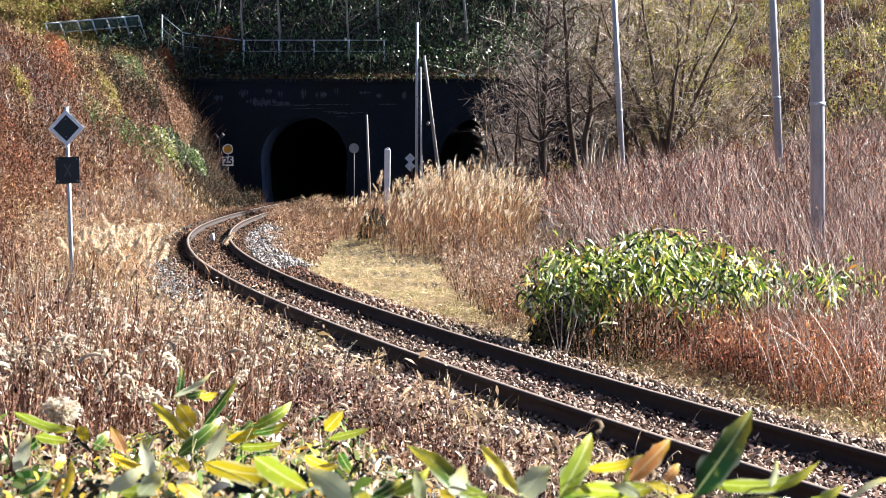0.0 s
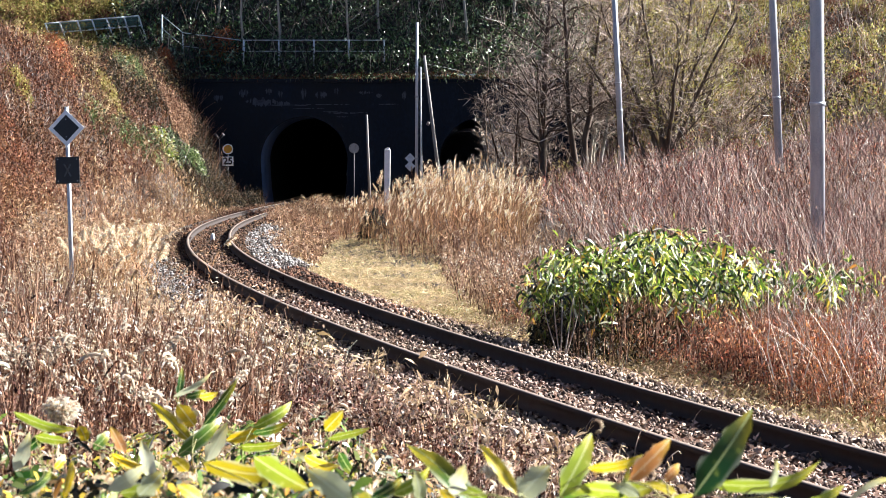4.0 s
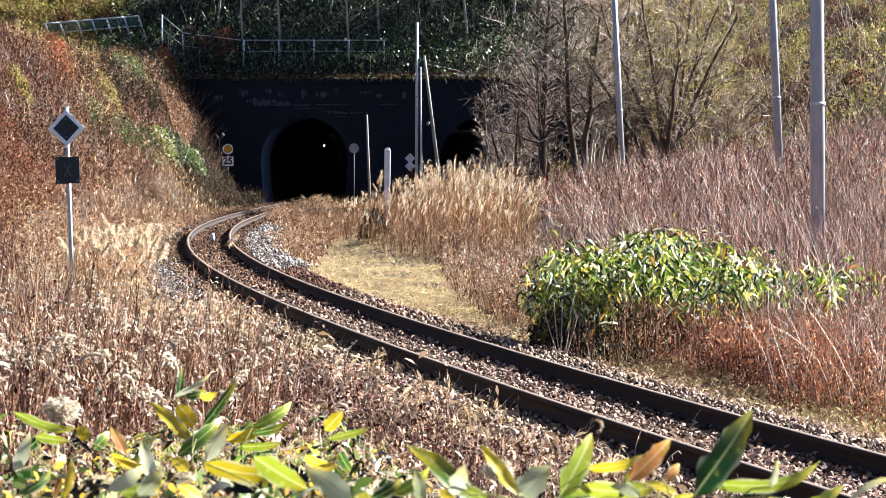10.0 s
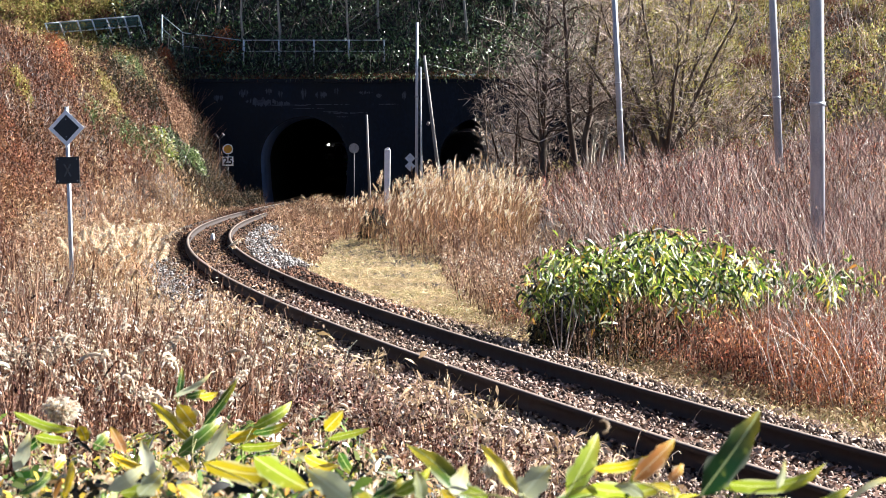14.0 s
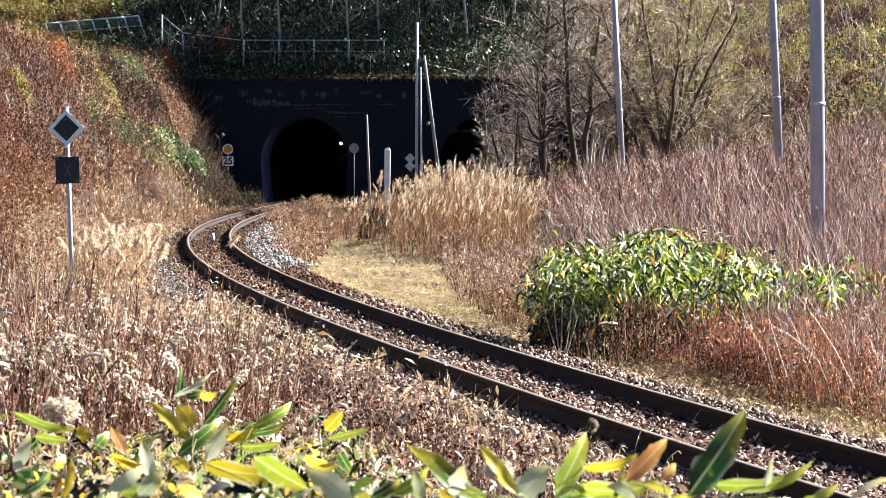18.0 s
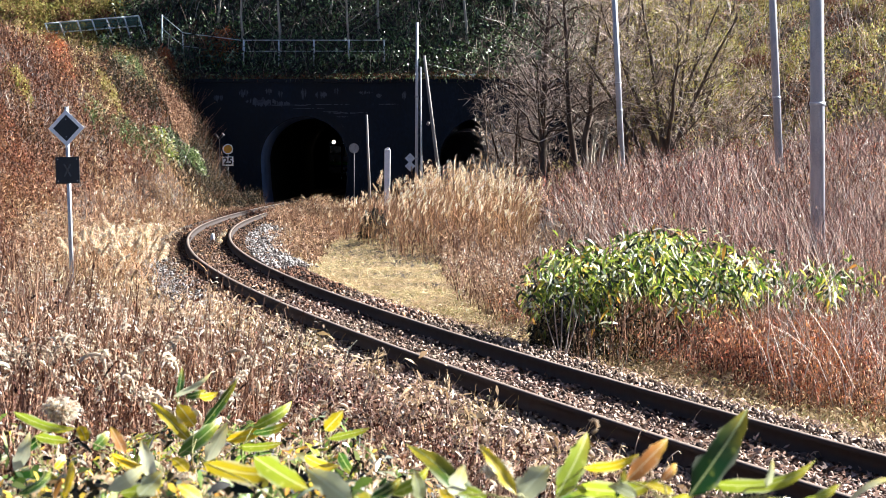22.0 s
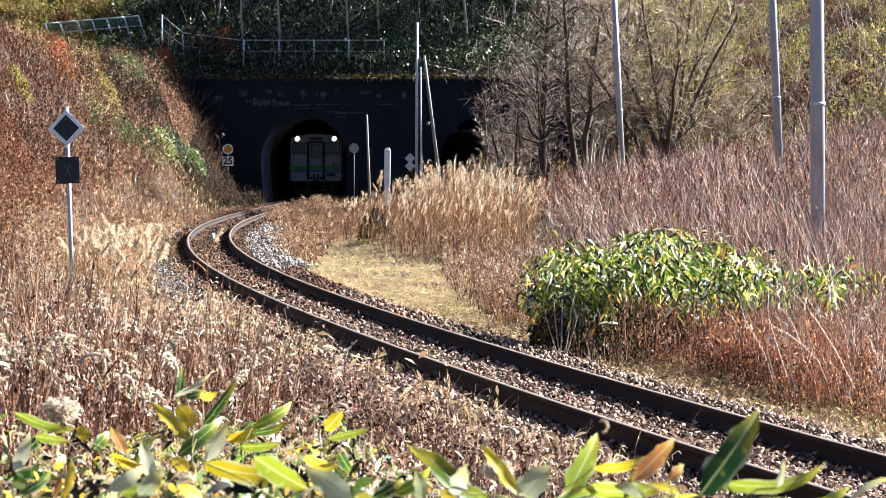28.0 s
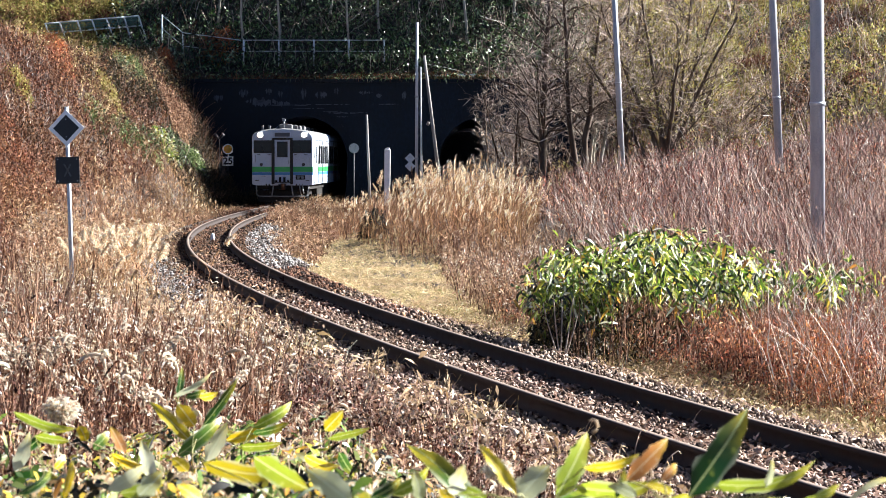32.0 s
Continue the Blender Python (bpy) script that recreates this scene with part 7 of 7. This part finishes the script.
def right_clump():
    r = np.random.default_rng(32)
    for k in range(56):
        y = r.uniform(31, 36)
        u = float(np.clip(r.normal(1120, 100), 968, 1345)) if k % 13 else r.uniform(1330, 1560)
        x = (u - 784) / 4446 * y
        g = gz(x, y)
        ob = tagged(empty("bamboo_grass", pose(x, y, g)), "bushy bamboo grass with drooping glossy leaves", "bamboo grass", group="bamboo grass beside the line")
        hgt = float(np.interp(u, [960, 1010, 1120, 1200, 1300, 1400], [1.26, 1.46, 1.6, 1.62, 1.52, 1.4])) * r.uniform(0.82, 1.02) * (1 + 0.08 * math.sin(u * 0.045)) - (g + 0.5)
        n = 4
        p = bent(np.stack([r.normal(0, 0.1, n), r.normal(0, 0.1, n), np.full(n, -0.05)], 1), np.full(n, hgt) * r.uniform(0.8, 1.05, n), np.abs(r.normal(0, 0.12, n)), r.uniform(0, 0.5, n), 6, r)
        h = Heap()
        h.tubes(p, np.linspace(0.006, 0.003, 6)[None] * np.ones((n, 1)), 5)
        h.build("culms", [V_STALK], ob)
        h = Heap()
        i = np.repeat(np.arange(n), 40 if u < 1290 else 22)
        t = r.uniform(0, 1, (len(i), 1)) ** 0.7
        low = 4 if u > 1080 else 3
        at = p[i, low] * (1 - t) + p[i, 5] * t + r.normal(0, 0.1, (len(i), 3))
        leaves(h, at, r.uniform(0.07, 0.17, len(i)), r.uniform(0.02, 0.042, len(i)), r, 0, 0.4, 4)
        yl = r.integers(0, len(i), 4)
        leaves(h, at[yl], r.uniform(0.12, 0.2, 4), r.uniform(0.04, 0.06, 4), r, 1, 0.4, 5)
        h.build("leaves", [V_CLUMP, V_SASA_YELLOW], ob)

    # dark leaf mass added to stand for the shadow under the canes
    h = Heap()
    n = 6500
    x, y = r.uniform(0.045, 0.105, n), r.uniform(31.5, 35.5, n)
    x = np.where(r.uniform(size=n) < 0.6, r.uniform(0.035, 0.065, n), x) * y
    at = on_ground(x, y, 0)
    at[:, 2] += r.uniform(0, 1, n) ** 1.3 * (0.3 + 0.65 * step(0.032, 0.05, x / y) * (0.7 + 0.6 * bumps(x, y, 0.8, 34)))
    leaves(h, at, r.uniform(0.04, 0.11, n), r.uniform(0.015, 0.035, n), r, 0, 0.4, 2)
    tagged(h.build("dead_undergrowth", [V_BRUSH]), "dark leaves standing in for shadow under bamboo grass", "undergrowth", kind="stuff")
    x, y, s = seen(1700, 27, 31, 0.63, 0.93, r)
    x, y = thin(s > 3.5, x, y)
    weeds("russet_undergrowth", "russet weeds under the bamboo grass", x, y, r.uniform(0.4, 0.8, len(x)), [V_STALK, V_RED, V_FLUFF], r, 7, 0.055, 0.009, 0.15, 0.35, fluff=0.03)
    # a fan of bare pale stems under the leaves
    x, y = 1.46, 31.0
    ob = tagged(empty("dead_shrub", pose(x, y, gz(x, y))), "fan of bare pale stems under bamboo grass", "shrub")
    for az, ln, hh in ((3.1, 0.34, 0.75), (3.3, 0.16, 0.85), (0.4, 0.08, 0.8), (0.1, 0.2, 0.8), (0.0, 0.34, 0.65)):
        p = bent(np.array([[r.normal(0, 0.02), 0, -0.05]]), np.array([hh]), np.array([ln]), np.array([-0.1]), 6, r, np.array([az]))
        h = Heap()
        h.tubes(p, np.linspace(0.011, 0.005, 6)[None], 5)
        h.build("stem", [V_PALE], ob)


def dead_bush():
    r = np.random.default_rng(44)
    x, y = 1.72, 34.2
    ob = tagged(empty("dead_bush", pose(x, y, gz(x, y))), "fan of bleached dead stalks at the ballast edge", "dead bush")
    for a, l in ((-0.42, 0.75), (-0.3, 0.7), (-0.18, 0.6), (-0.05, 0.72), (0.1, 0.6), (0.2, 0.66), (-0.55, 0.5)):
        h = Heap()
        p = bent(np.array([[r.normal(0, 0.03), r.normal(0, 0.03), -0.05]]), np.array([l]), np.array([abs(a)]), np.array([0.15]), 5, r, np.array([math.pi if a < 0 else 0.0]))
        h.tubes(p, 0.009 * np.linspace(1, 0.5, 5)[None], 6)
        h.build("stalk", [V_PALE], ob, True)


def cotton_heads():
    """Tall weeds with big cottony seed heads on the near bank."""
    r = np.random.default_rng(45)
    for x, y, z, size in ((-1.25, 8.5, 1.26, 0.055), (-0.92, 8.9, 0.95, 0.06), (-1.38, 8.6, 1.01, 0.05), (0.15, 5.6, 1.42, 0.03)):
        g = gz(x, y)
        ob = tagged(empty("cotton_weed", pose(x, y, g)), "dry weed with a white cottony seed head", "weed")
        h = Heap()
        p = bent(np.array([[0, 0, -0.05]]), np.array([z - g + 0.05]), np.array([0.03]), np.array([0.05]), 6, r)
        h.tubes(p, np.full((1, 6), 0.004), 6)
        h.build("stalk", [V_STALK], ob, True)
        n = 1300
        d = unit(n, r)
        c = p[0, -1] + d * size * r.uniform(0.2, 1.0, (n, 1)) * np.array([1.25, 1, 0.75])
        f = Heap()
        leaves(f, c, r.uniform(0.2, 0.45, n) * size, r.uniform(0.08, 0.18, n) * size, r, 0, -0.1)
        tagged(f.build("seed_head", [V_FLUFF], ob), kind="stuff")


def white_scrap():
    """A crumpled white scrap caught against the rail."""
    r = np.random.default_rng(47)
    bm = bmesh.new()
    bmesh.ops.create_icosphere(bm, subdivisions=2, radius=0.1)
    for v in bm.verts:
        v.co = Vector((v.co.x * 0.7, v.co.y * 0.7, v.co.z * 1.2)) * (0.75 + 0.4 * float(r.uniform()))
    ob = part("white_scrap", bm, M_WHITE)
    ob.matrix_basis = pose(-6.56, 71.5, -0.10, 0, 12, 30)
    tagged(ob, "crumpled white scrap lying between the rails", "litter")


def rail_stalks():
    """Short dead weeds that stand up beside and between the near rails."""
    r = np.random.default_rng(52)
    for y, off, hgt in ((22.6, 0.44, 0.2), (21.3, 0.42, 0.26), (20.2, 0.46, 0.3), (18.9, 0.45, 0.22), (17.2, 0.42, 0.24), (16.0, 0.44, 0.18), (20.6, -0.72, 0.26), (19.1, -0.78, 0.3), (17.9, -0.74, 0.28), (16.8, -0.82, 0.24),
                        (25.4, -0.74, 0.24), (28.0, -0.72, 0.3), (31.5, -0.76, 0.26), (36.0, 0.4, 0.22), (18.0, -0.95, 0.3), (23.4, -0.9, 0.28)):
        x = float(xc(y)) + off
        ob = tagged(empty("dead_weed", pose(x, y, -0.2, 0, 0, r.uniform(0, 360))), "short bleached dead weed beside the rail", "weed", group="dead weeds along the rails")
        h, f = Heap(), Heap()
        p = bent(np.array([[0, 0, -0.03]]), np.array([hgt]), np.array([r.uniform(0, 0.2)]), np.array([r.uniform(0.2, 1.4)]), 6, r)
        h.tubes(p, 0.0045 * np.linspace(1.2, 0.6, 6)[None], 5)
        h.build("stalk", [V_PALE], ob)
        i = r.integers(1, 6, 7)
        leaves(f, p[0, i], r.uniform(0.02, 0.05, 7), r.uniform(0.008, 0.016, 7), r, 0, 0.5, 3)
        f.build("curled_leaves", [V_STRAW], ob)


rail_stalks()
white_scrap()
dead_bush()
cotton_heads()
left_field()
left_hill()
slope_foot()
grasses()
thicket()
near_stalks()
trees()
right_clump()
foreground()


# ---- what moves ----
# depth of the railcar's front along the line, second by second
RUN = [(0, 366), (4, 338), (8, 309.5), (11, 287), (13.5, 265.5), (16.5, 237.5), (19, 213.5), (21, 196), (23, 179.5), (25, 163.3), (26.5, 151), (28, 139.6), (29.5, 130), (31, 121.8), (32, 117)]


def car_pose(d):
    def at(y):
        return Vector((float(xc(y)), y, float(rail_z(y))))
    a, b = at(d + 3.5), at(d + 17.3)
    v = (b - a).normalized()
    c = (a + b) / 2
    return Matrix.Translation(c) @ Matrix.Rotation(math.atan2(-v.x, v.y), 4, "Z") @ Matrix.Rotation(math.asin(v.z), 4, "X")


# sideways swing of the near canes, and of the single plume: seconds and degrees
GUST = [(0, 0.4), (1, 0.6), (1.5, 0.75), (2, 1.4), (2.5, 1.5), (3, 0.85), (3.5, 0.6), (4.5, 0.2), (5.5, 0), (7, 0.15), (8, 0), (9, 0.1), (9.5, 0.35), (10.5, 0.45), (11.5, 0.1), (12, 0.6),
        (12.5, 0.95), (13.5, 1.2), (14.5, 0.85), (15.5, 0.5), (16.5, 0.35), (17.5, -0.05), (18.5, -0.15), (19.5, -0.3), (21, -0.05), (23, 0.15), (24, 0.7), (24.5, 0.8), (25.5, 0.35),
        (26.5, 0.3), (27.5, 0.5), (28, 1.0), (28.5, 1.0), (29.5, 0.8), (30.5, 0.45), (31.5, -0.05), (32, 0)]
SWING = [(0, -5), (2, 3), (3.5, -2), (6, 1), (8, 1), (10, 0), (11, 5), (11.5, 14), (12, 8), (13, 6), (15, 3), (17, 2), (19, 0), (21, -8), (23, -16), (25.5, -15), (28, -17), (30, -10), (32, -3)]


def motions():
    walk(railcar, [(t, car_pose(d)) for t, d in RUN])
    for cane, share in zip(SWAYING, (0.15, 1.0, 0.65, 1.1, 0.2)):
        base = cane.matrix_basis.copy()
        walk(cane, [(t, base @ pose(0, 0, 0, 0, a * share, 0)) for t, a in GUST])
    base = plume.matrix_basis.copy()
    walk(plume, [(t, base @ pose(0, 0, 0, 0, a, 0)) for t, a in SWING])


motions()
